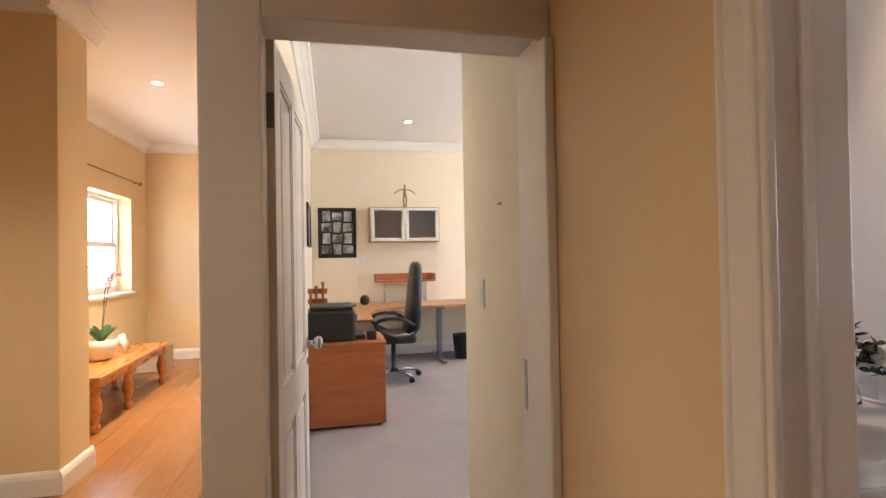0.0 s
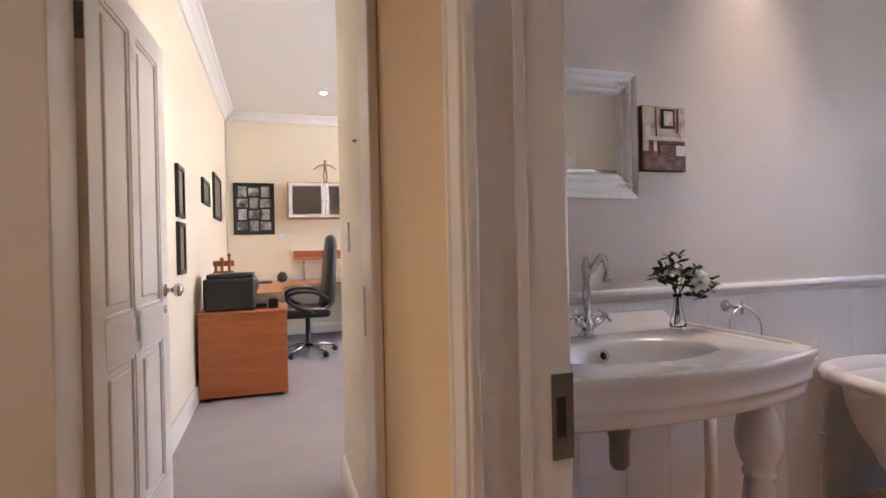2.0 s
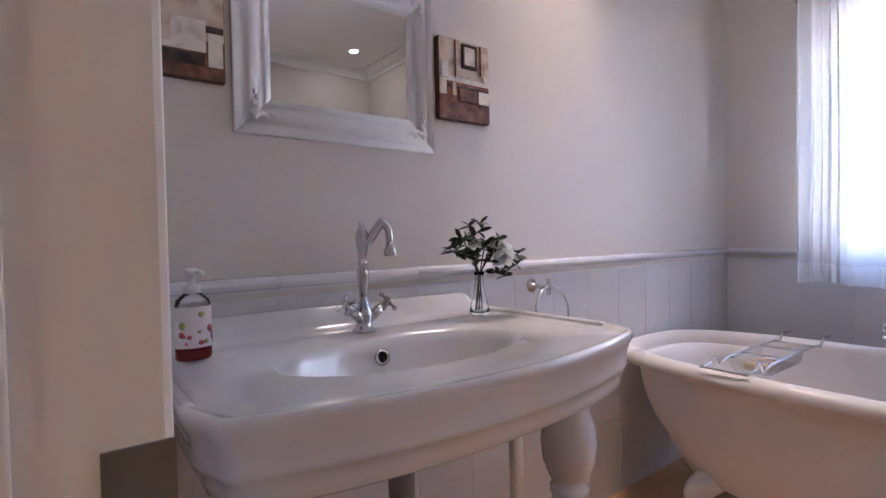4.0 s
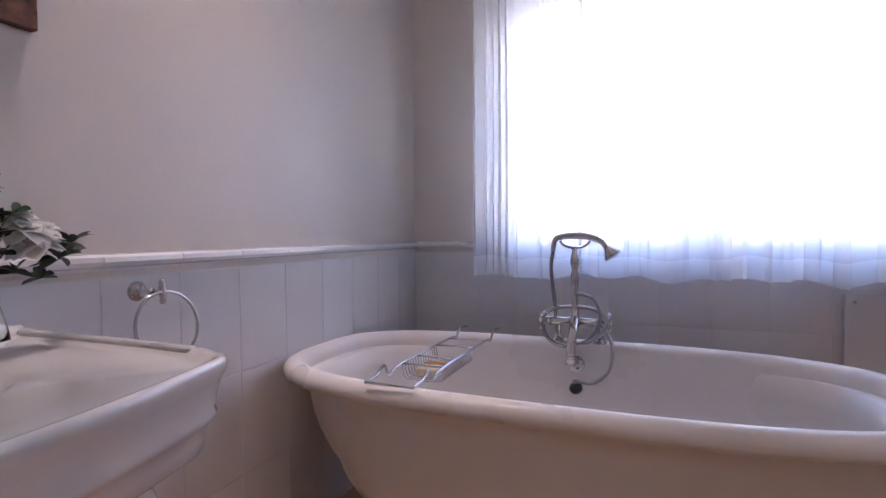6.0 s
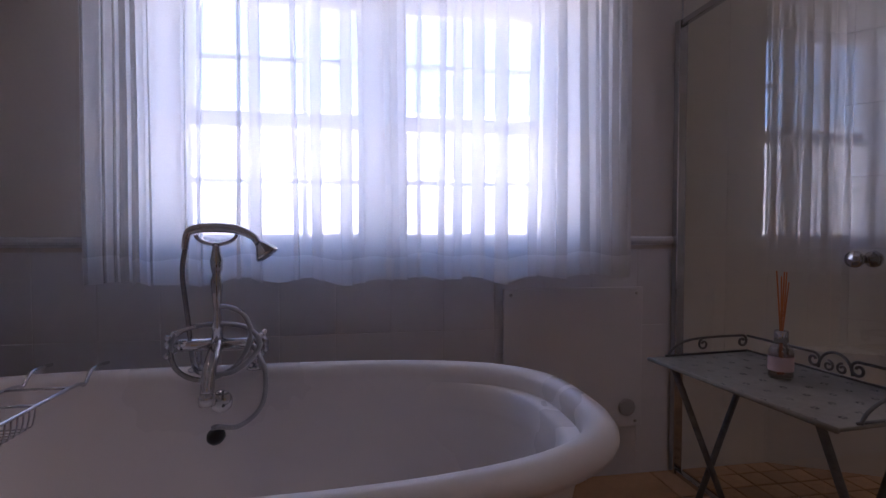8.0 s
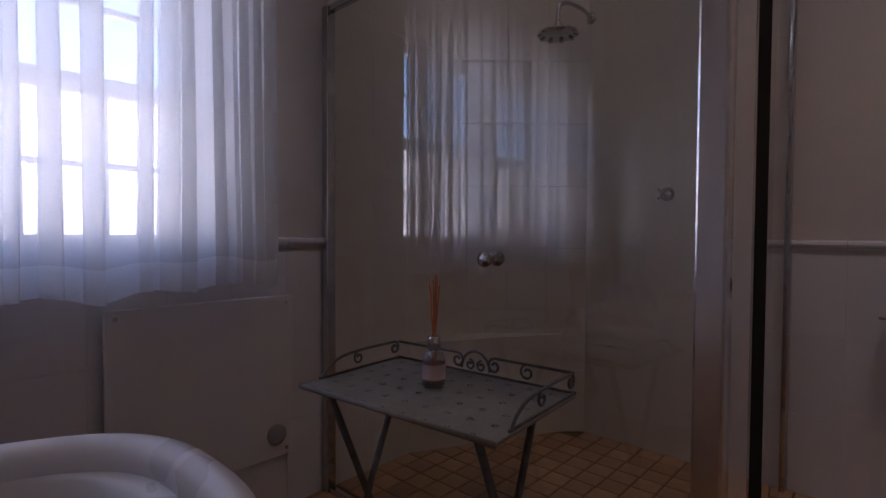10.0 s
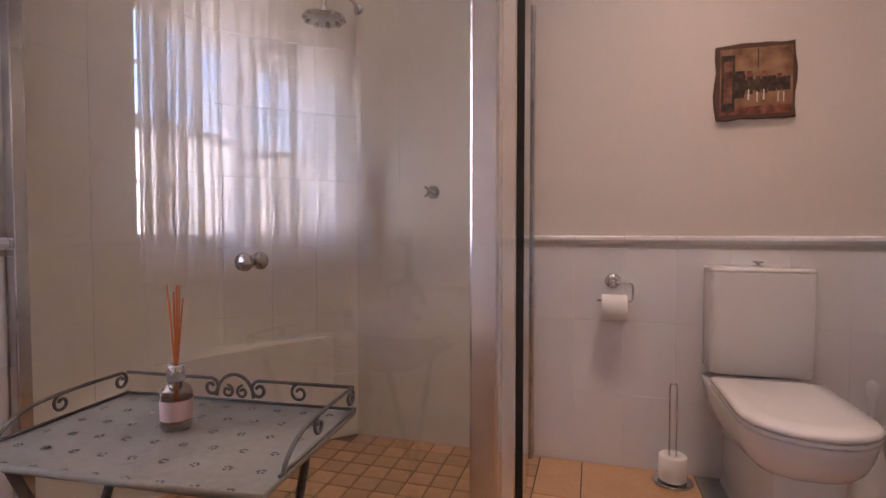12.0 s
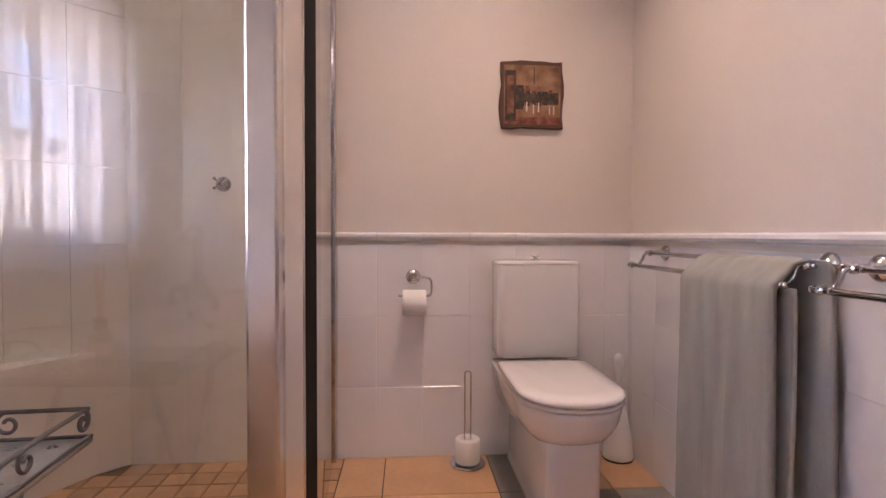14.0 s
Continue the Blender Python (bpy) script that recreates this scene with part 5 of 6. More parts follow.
# ---- toilet corner ----
def toilet():
    cx = 2.14
    t = thing("toilet", (cx, -1.55, 0), "white close-coupled ceramic toilet, lid down", "toilet")

    def rr(hx, ya, yb, z, r, n=6, front=0.0):
        """A rounded rectangle in plan; the +y end is rounder."""
        out = []
        rf = min(hx - 0.001, r + front)
        for (px, py, a0, q) in ((cx + hx, yb, 0, rf), (cx - hx, yb, 90, rf), (cx - hx, ya, 180, r), (cx + hx, ya, 270, r)):
            ox, oy = px - math.copysign(q, px - cx), py + (-q if py == yb else q)
            for k in range(n + 1):
                a = radians(a0 + 90 * k / n)
                out.append((ox + q * math.cos(a), oy + q * math.sin(a), z))
        return out

    B = Y0 + 0.012
    b = nb()
    rings(b, [rr(0.168, B, B + 0.176, 0.480, 0.03), rr(0.173, B, B + 0.182, 0.486, 0.035), rr(0.174, B, B + 0.185, 0.60, 0.035), rr(0.175, B, B + 0.186, 0.862, 0.036), rr(0.174, B, B + 0.185, 0.866, 0.036)], True, True)
    part("cistern", b, M_CERAM, t)
    b = nb()
    rings(b, [rr(0.174, B, B + 0.185, 0.8665, 0.036), rr(0.175, B, B + 0.187, 0.868, 0.037), rr(0.175, B, B + 0.187, 0.872, 0.037), rr(0.171, B, B + 0.184, 0.880, 0.036), rr(0.162, B, B + 0.176, 0.883, 0.034), rr(0.14, B, B + 0.155, 0.885, 0.03)], True, True)
    part("cistern_lid", b, M_CERAM, t)
    b = nb()
    lathe(b, [(0.018, 0), (0.018, 0.004), (0.007, 0.006), (0.006, 0.014), (0.010, 0.018), (0, 0.02)], (cx, B + 0.10, 0.885), 18)
    tube(b, [(cx - 0.018, B + 0.10, 0.899), (cx + 0.018, B + 0.10, 0.903)], 0.004, 8)
    part("flush_knob", b, M_CHROME, t)
    F = -1.09
    b = nb()
    rings(b, [rr(0.100, B, F - 0.095, 0.0, 0.02, front=0.012), rr(0.096, B, F - 0.10, 0.006, 0.02, front=0.012), rr(0.093, B, F - 0.10, 0.05, 0.02, front=0.012), rr(0.092, B, F - 0.095, 0.26, 0.02, front=0.012), rr(0.09, B, F - 0.10, 0.36, 0.02, front=0.012)], True, True)
    part("pedestal", b, M_CERAM, t)
    b = nb()

    def slope(loop, k):
        """The underside of the pan rises towards its front."""
        return [(px, py, pz - k * (F - 0.05 - py)) for px, py, pz in loop]

    rings(b, [slope(rr(0.080, B, F - 0.12, 0.318, 0.03, front=0.03), 0.16), slope(rr(0.097, B, F - 0.092, 0.317, 0.03, front=0.045), 0.16), slope(rr(0.118, B, F - 0.070, 0.326, 0.035, front=0.06), 0.15), slope(rr(0.148, B, F - 0.042, 0.350, 0.04, front=0.09), 0.11), slope(rr(0.167, B, F - 0.020, 0.382, 0.045, front=0.115), 0.06), rr(0.176, B, F - 0.008, 0.418, 0.05, front=0.125), rr(0.178, B, F - 0.006, 0.432, 0.05, front=0.125), rr(0.176, B, F - 0.012, 0.44, 0.05, front=0.125)], True, True)
    part("pan", b, M_CERAM, t)
    b = nb()
    rings(b, [rr(0.176, B + 0.20, F - 0.008, 0.4415, 0.03, front=0.135), rr(0.180, B + 0.20, F - 0.002, 0.445, 0.03, front=0.138), rr(0.180, B + 0.20, F - 0.002, 0.453, 0.03, front=0.138), rr(0.176, B + 0.202, F - 0.008, 0.456, 0.03, front=0.135)], True, True)
    part("seat", b, M_CERAM, t)
    b = nb()
    rings(b, [rr(0.177, B + 0.195, F - 0.004, 0.4585, 0.03, front=0.138), rr(0.182, B + 0.195, F, 0.463, 0.03, front=0.14), rr(0.182, B + 0.195, F, 0.473, 0.03, front=0.14), rr(0.172, B + 0.20, F - 0.012, 0.480, 0.03, front=0.13), rr(0.12, B + 0.24, F - 0.07, 0.484, 0.03, front=0.08)], True, True)
    part("seat_lid", b, M_CERAM, t)
    b = nb()
    for s in (1, -1):
        tube(b, [(cx + s * 0.07, B + 0.192, 0.45), (cx + s * 0.07, B + 0.192, 0.476)], 0.011, 12)
    part("hinge", b, M_CHROME, t)
    t.location.z += FZ


toilet()


def paper_roll(t, p, axis):
    a = Vector(axis)
    b = nb()
    L = 0.10
    lathe(b, [(0.020, 0), (0.050, 0.0), (0.053, 0.003), (0.053, L - 0.003), (0.050, L), (0.020, L), (0.020, 0)], Vector(p) - a * L / 2, 28, axis)
    part("paper_roll", b, mat("white tissue", (0.78, 0.77, 0.75), 0.95, var=0.04, fine=150, bump=0.3), t)


def roll_holder():
    x, z = 2.66, 0.805
    t = thing("toilet_roll_holder", (x, Y0, z), "chrome wall toilet-roll holder with a white roll", "toilet roll holder")
    b = nb()
    lathe(b, [(0.032, 0), (0.032, 0.004), (0.027, 0.010), (0.014, 0.014), (0.010, 0.05), (0.012, 0.06), (0, 0.064)], (x, Y0 + 0.008, z), 24, (0, 1, 0))
    part("rosette", b, M_CHROME, t)
    b = nb()
    tube(b, curve_pts([(x, Y0 + 0.06, z), (x - 0.05, Y0 + 0.064, z), (x - 0.075, Y0 + 0.066, z - 0.01), (x - 0.078, Y0 + 0.066, z - 0.05), (x - 0.072, Y0 + 0.066, z - 0.075), (x - 0.05, Y0 + 0.066, z - 0.078), (x + 0.065, Y0 + 0.066, z - 0.078)], 5), 0.005, 10)
    part("bar", b, M_CHROME, t)
    paper_roll(t, (x - 0.005, Y0 + 0.068, z - 0.105), (1, 0, 0))
    t.location.z += FZ


roll_holder()


def roll_stand():
    x, y = 2.425, -1.745
    t = thing("toilet_roll_stand", (x, y, 0), "chrome wire stand holding a spare toilet roll", "toilet roll stand")
    b = nb()
    lathe(b, [(0.0, 0.002), (0.076, 0.002), (0.078, 0.006), (0.074, 0.011), (0.066, 0.008), (0.0, 0.007)], (x, y, 0.0015), 32)
    part("base_plate", b, M_CHROME, t)
    b = nb()
    tube(b, curve_pts([(x + 0.013, y, 0.008), (x + 0.013, y, 0.25), (x + 0.013, y, 0.385), (x + 0.007, y, 0.402), (x - 0.007, y, 0.402), (x - 0.013, y, 0.385), (x - 0.013, y, 0.25), (x - 0.013, y, 0.008)], 5), 0.0035, 8)
    part("wire_loop", b, M_CHROME, t)
    paper_roll(t, (x, y, 0.063), (0, 0, 1))
    t.location.z += FZ


roll_stand()


def brush():
    x, y = 1.752, -1.76
    t = thing("toilet_brush", (x, y, 0), "white toilet brush in a tapered white holder", "toilet brush")
    m = mat("white plastic", (0.75, 0.75, 0.75), 0.3, var=0.02)
    b = nb()
    lathe(b, [(0.001, 0.003), (0.058, 0.003), (0.064, 0.01), (0.064, 0.04), (0.055, 0.12), (0.038, 0.20), (0.028, 0.235), (0.026, 0.236), (0.024, 0.2)], (x, y, 0), 28)
    part("holder", b, m, t)
    b = nb()
    lathe(b, [(0.062, 0.0), (0.066, 0.002), (0.066, 0.008), (0.062, 0.01)], (x, y, 0.0005), 28)
    part("base_ring", b, M_BPLAS, t)
    b = nb()
    lathe(b, [(0.012, 0.20), (0.012, 0.36), (0.017, 0.40), (0.022, 0.43), (0.020, 0.455), (0.008, 0.468), (0, 0.47)], (x, y, 0), 20)
    part("handle", b, m, t)
    t.location.z += FZ


brush()


def towel_rail(ya, yb, name="towel_rail"):
    t = thing(name, (XT, (ya + yb) / 2, 0.92), "chrome double towel rail with ball ends", "towel rail", "chrome towel rails")
    w = XT + 0.009
    for y in (ya, yb):
        b = nb()
        lathe(b, [(0.030, 0), (0.030, 0.005), (0.024, 0.012), (0.012, 0.018), (0.009, 0.05), (0.012, 0.06)], (w, y, 0.922), 22, (1, 0, 0))
        tube(b, curve_pts([(w + 0.06, y, 0.922), (w + 0.085, y, 0.917), (w + 0.095, y, 0.895), (w + 0.112, y, 0.876), (w + 0.135, y, 0.876)], 5), 0.006, 10)
        for px, pz, r in ((w + 0.065, 0.922, 0.013), (w + 0.135, 0.876, 0.013)):
            bmesh.ops.create_icosphere(b, subdivisions=2, radius=r, matrix=Matrix.Translation((px, y, pz)))
            for s in (1, -1):
                bmesh.ops.create_icosphere(b, subdivisions=2, radius=0.009, matrix=Matrix.Translation((px, y + s * 0.024, pz)))
        part("bracket", b, M_CHROME, t)
    for px, pz in ((w + 0.065, 0.922), (w + 0.135, 0.876)):
        b = nb()
        tube(b, [(px, ya - 0.02, pz), (px, yb + 0.02, pz)], 0.008, 12)
        part("bar", b, M_CHROME, t)
    t.location.z += FZ


towel_rail(-1.505, -0.735)
towel_rail(-0.605, 0.165)


def bath_towel():
    t = thing("bath_towel", (XT + 0.1, -1.12, 0.9), "sage grey-green bath towel folded over the rail", "towel")
    m = mat("sage terry cloth", (0.31, 0.312, 0.29), 0.95, var=0.2, scale=14, fine=420, bump=0.7, spec=0.1, dist=0.004, stretch=(1, 1.6, 0.22))
    ya, yb = -1.105, -0.72
    w = XT + 0.009

    def sheet(name, prof, thick, y0, y1, seed):
        n = 46
        r = random.Random(seed)
        p = [r.uniform(0, 6.28) for _ in range(4)]
        b = nb()
        loops = []
        for i in range(n + 1):
            u = i / n
            y = y0 + (y1 - y0) * u
            a, c = [], []
            for k, (px, pz) in enumerate(prof):
                dn = max(0.0, 0.92 - pz)
                wv = (0.010 * math.sin(10 * u + p[0] + dn) + 0.006 * math.sin(23 * u + p[1]) + 0.004 * math.sin(41 * u + p[2] + 2 * dn)) * min(1, 2.2 * dn)
                sw = 0.02 * dn * math.sin(3 * u + p[3])
                a.append((px + wv + thick / 2, y + 0.012 * dn * (u - 0.5) + sw * 0.3, pz))
                c.append((px + wv - thick / 2, y + 0.012 * dn * (u - 0.5) + sw * 0.3, pz))
            loops.append(a + c[::-1])
        rings(b, loops, True, True)
        part(name, b, m, t)

    front = [(w + 0.065, 0.938), (w + 0.10, 0.925), (w + 0.135, 0.892), (w + 0.152, 0.875)] + [(w + 0.156, 0.86 - 0.07 * i) for i in range(13)]
    sheet("front_fold", front, 0.018, ya, yb, 1)
    back = [(w + 0.065, 0.934), (w + 0.052, 0.918)] + [(w + 0.046, 0.89 - 0.075 * i) for i in range(11)]
    sheet("back_fold", back, 0.016, ya + 0.01, yb + 0.045, 2)
    mid = [(w + 0.122, 0.868)] + [(w + 0.118, 0.84 - 0.075 * i) for i in range(11)]
    sheet("inner_fold", mid, 0.014, ya + 0.02, yb + 0.02, 3)
    t.location.z += FZ


bath_towel()


def toilet_picture():
    x0, x1, z0, z1 = 1.995, 2.277, 1.462, 1.757
    t = thing("rustic_picture", ((x0 + x1) / 2, Y0, z0), "rustic wooden board painting with rough edges", "painting")
    m = mat("painted brown board", (0.22, 0.11, 0.05), 0.6, var=0.35, scale=9, fine=50, bump=0.3)
    b = nb()
    n = 24
    r = random.Random(11)
    loop = []
    for i in range(n):
        k = i / n * 4
        s, f = int(k), k % 1
        px, pz = [(x0 + (x1 - x0) * f, z0), (x1, z0 + (z1 - z0) * f), (x1 - (x1 - x0) * f, z1), (x0, z1 - (z1 - z0) * f)][s]
        j = 0.007
        loop.append((px + r.uniform(-j, j) * (s % 2), pz + r.uniform(-j, j) * (1 - s % 2)))
    rings(b, [[(px, Y0 + d, pz) for px, pz in loop] for d in (0.001, 0.016)] + [[((px - 2.136) * 0.97 + 2.136, Y0 + 0.020, (pz - 1.61) * 0.97 + 1.61) for px, pz in loop]], True, True)
    for f in b.faces:
        f.smooth = False
    part("board", b, P_SIDE, t)
    f = Y0 + 0.0205

    def patch(name, u0, u1, v0, v1, mm, lift):
        bb = nb()
        box(bb, x1 - (x1 - x0) * u1, x1 - (x1 - x0) * u0, f, f + lift, z0 + (z1 - z0) * v0, z0 + (z1 - z0) * v1, 0.0008, 1)
        part(name, bb, mm, t)

    tan = blot_mat("painted tan ground", [(0.10, 0.045, 0.02), (0.24, 0.125, 0.06), (0.36, 0.21, 0.11)], 15, 8)
    patch("painted_ground", 0.05, 0.95, 0.06, 0.94, tan, 0.001)
    patch("painted_door", 0.07, 0.24, 0.10, 0.86, P_DARK, 0.002)
    patch("painted_door_panel", 0.10, 0.21, 0.22, 0.78, P_FLOOR, 0.0026)
    patch("painted_band", 0.24, 0.92, 0.38, 0.52, P_DARK, 0.002)
    patch("painted_figure", 0.24, 0.36, 0.28, 0.64, P_DARK, 0.0024)
    for i in range(7):
        u, h = 0.31 + 0.088 * i + r.uniform(-0.015, 0.015), r.uniform(0.0, 0.07)
        patch("painted_figure", u, u + r.uniform(0.05, 0.10), 0.36 - 0.5 * h, 0.53 + h, P_DARK, 0.0027)
        if i not in (0, 4):
            patch("painted_white_stroke", u + 0.01, u + 0.022 + 0.2 * h, 0.20 + 0.8 * h, 0.33 + h, P_PALE, 0.003)
        if i % 2:
            patch("painted_red_patch", u, u + 0.06, 0.52 + 0.5 * h, 0.57 + h, P_RED, 0.003)
    patch("painted_foreground", 0.05, 0.95, 0.06, 0.17, P_RED, 0.0016)
    patch("painted_line", 0.52, 0.535, 0.66, 0.92, P_DARK, 0.002)
    t.location.z += FZ


toilet_picture()


# ---- office ----
def picture_frame(name, p0, p1, axis, at, out, label, rows=0, cols=0):
    """A black framed picture flat on a wall: axis is the wall's direction, out points into the room."""
    def bx(b, a0, a1, d0, d1, z0, z1, bev=0.0):
        e0, e1 = sorted((at + out * d0, at + out * d1))
        return box(b, a0, a1, e0, e1, z0, z1, bev) if axis == "x" else box(b, e0, e1, a0, a1, z0, z1, bev)

    (a0, z0), (a1, z1) = p0, p1
    t = thing(name, ((a0 + a1) / 2, at, z0) if axis == "x" else (at, (a0 + a1) / 2, z0), label, "picture frame")
    b = nb()
    w = 0.03
    bx(b, a0, a0 + w, 0, 0.024, z0, z1, 0.003)
    bx(b, a1 - w, a1, 0, 0.024, z0, z1, 0.003)
    bx(b, a0 + w, a1 - w, 0, 0.024, z0, z0 + w, 0.003)
    bx(b, a0 + w, a1 - w, 0, 0.024, z1 - w, z1, 0.003)
    part("frame", b, M_BPLAS, t)
    b = nb()
    bx(b, a0 + w, a1 - w, 0, 0.012, z0 + w, z1 - w)
    part("mount", b, M_BPLAS if rows else mat("sepia print", (0.20, 0.16, 0.13), 0.3, var=0.4, scale=9), t)
    r = random.Random(1)
    for i in range(rows):
        for j in range(cols):
            tall = (i + j) % 2
            cw, ch = (a1 - a0 - 0.08) / cols, (z1 - z0 - 0.08) / rows
            ca, cz = a0 + 0.04 + cw * (j + 0.5), z0 + 0.04 + ch * (i + 0.5)
            hw, hh = (0.36 * cw, 0.46 * ch) if tall else (0.46 * cw, 0.36 * ch)
            b = nb()
            bx(b, ca - hw, ca + hw, 0.012, 0.015, cz - hh, cz + hh, 0.001)
            g = r.uniform(0.12, 0.42)
            part("photo", b, blot_mat("photo", [(0.03, 0.03, 0.03), (g, g, g), (0.6, 0.62, 0.64)], 9, r.uniform(0, 50)), t)


picture_frame("collage_frame", (0.553, 1.357), (1.062, 2.036), "x", 7.5, -1, "black collage frame with small monochrome photos", 4, 3)
picture_frame("picture_frame", (5.97, 1.484), (6.65, 1.954), "y", 0.47, 1, "dark framed print on the office wall")
picture_frame("picture_frame", (5.13, 1.565), (5.60, 1.786), "y", 0.47, 1, "small dark framed print on the office wall")
picture_frame("picture_frame", (3.94, 1.37), (4.18, 1.71), "y", 0.47, 1, "black framed certificate, upper of a pair")
picture_frame("picture_frame", (3.94, 1.0), (4.18, 1.34), "y", 0.47, 1, "black framed certificate, lower of a pair")


def wall_cabinet():
    x0, x1, z0, z1, y = 1.226, 2.168, 1.556, 2.024, 7.2
    t = thing("wall_cabinet", ((x0 + x1) / 2, 7.35, z0), "beech wall cabinet with frosted glass doors", "wall cabinet")
    b = nb()
    box(b, x0, x0 + 0.02, y, 7.5, z0, z1)
    box(b, x1 - 0.02, x1, y, 7.5, z0, z1)
    box(b, x0 + 0.02, x1 - 0.02, y, 7.5, z0, z0 + 0.02)
    box(b, x0 + 0.02, x1 - 0.02, y, 7.5, z1 - 0.02, z1)
    box(b, x0 + 0.02, x1 - 0.02, 7.48, 7.5, z0 + 0.02, z1 - 0.02)
    part("carcass", b, M_DWOOD, t)
    mid = (x0 + x1) / 2
    frost = glass("frosted glass", (0.62, 0.65, 0.67), 0.5)
    for a, c in ((x0 + 0.012, mid - 0.003), (mid + 0.003, x1 - 0.012)):
        b = nb()
        for q in ((a, a + 0.045, z0 + 0.012, z1 - 0.012), (c - 0.045, c, z0 + 0.012, z1 - 0.012), (a + 0.045, c - 0.045, z0 + 0.012, z0 + 0.05), (a + 0.045, c - 0.045, z1 - 0.05, z1 - 0.012)):
            box(b, q[0], q[1], y - 0.02, y - 0.001, q[2], q[3], 0.002)
        d = part("door", b, mat("aluminium frame", (0.68, 0.68, 0.68), 0.35, 0.7, var=0.03), t)
        b = nb()
        box(b, a + 0.045, c - 0.045, y - 0.013, y - 0.008, z0 + 0.05, z1 - 0.05)
        part("frosted_pane", b, frost, d)
        b = nb()
        hx = c - 0.022 if a < mid - 0.1 else a + 0.022
        lathe(b, [(0.008, 0), (0.006, 0.012), (0.011, 0.02), (0, 0.023)], (hx, y - 0.02, (z0 + z1) / 2), 14, (0, -1, 0))
        part("knob", b, M_STEEL, d)
    # plain wooden artist's figure
    b = nb()
    x, yy, z = 1.72, 7.33, z1
    lathe(b, [(0.04, 0), (0.04, 0.012), (0.006, 0.014), (0.006, 0.03)], (x, yy, z + 0.0005), 14)
    for s in (1, -1):
        tube(b, [(x + 0.012 * s, yy, z + 0.014), (x + 0.02 * s, yy, z + 0.09), (x + 0.016 * s, yy, z + 0.17)], [0.008, 0.011, 0.013], 8)
        tube(b, [(x + 0.03 * s, yy, z + 0.255), (x + 0.09 * s, yy, z + 0.235), (x + 0.15 * s, yy, z + 0.19)], [0.010, 0.009, 0.006], 8)
    tube(b, [(x, yy, z + 0.165), (x, yy, z + 0.21), (x, yy, z + 0.26), (x, yy, z + 0.275)], [0.022, 0.02, 0.027, 0.008], 10)
    bmesh.ops.create_icosphere(b, subdivisions=2, radius=0.02, matrix=Matrix.Translation((x, yy, z + 0.30)) @ Matrix.Diagonal((0.8, 0.8, 1.3, 1)))
    solid("artist_figure", b, mat("bare limewood", (0.38, 0.22, 0.12), 0.5, var=0.15), "small jointed wooden artist's figure, arms out", "figurine")


wall_cabinet()


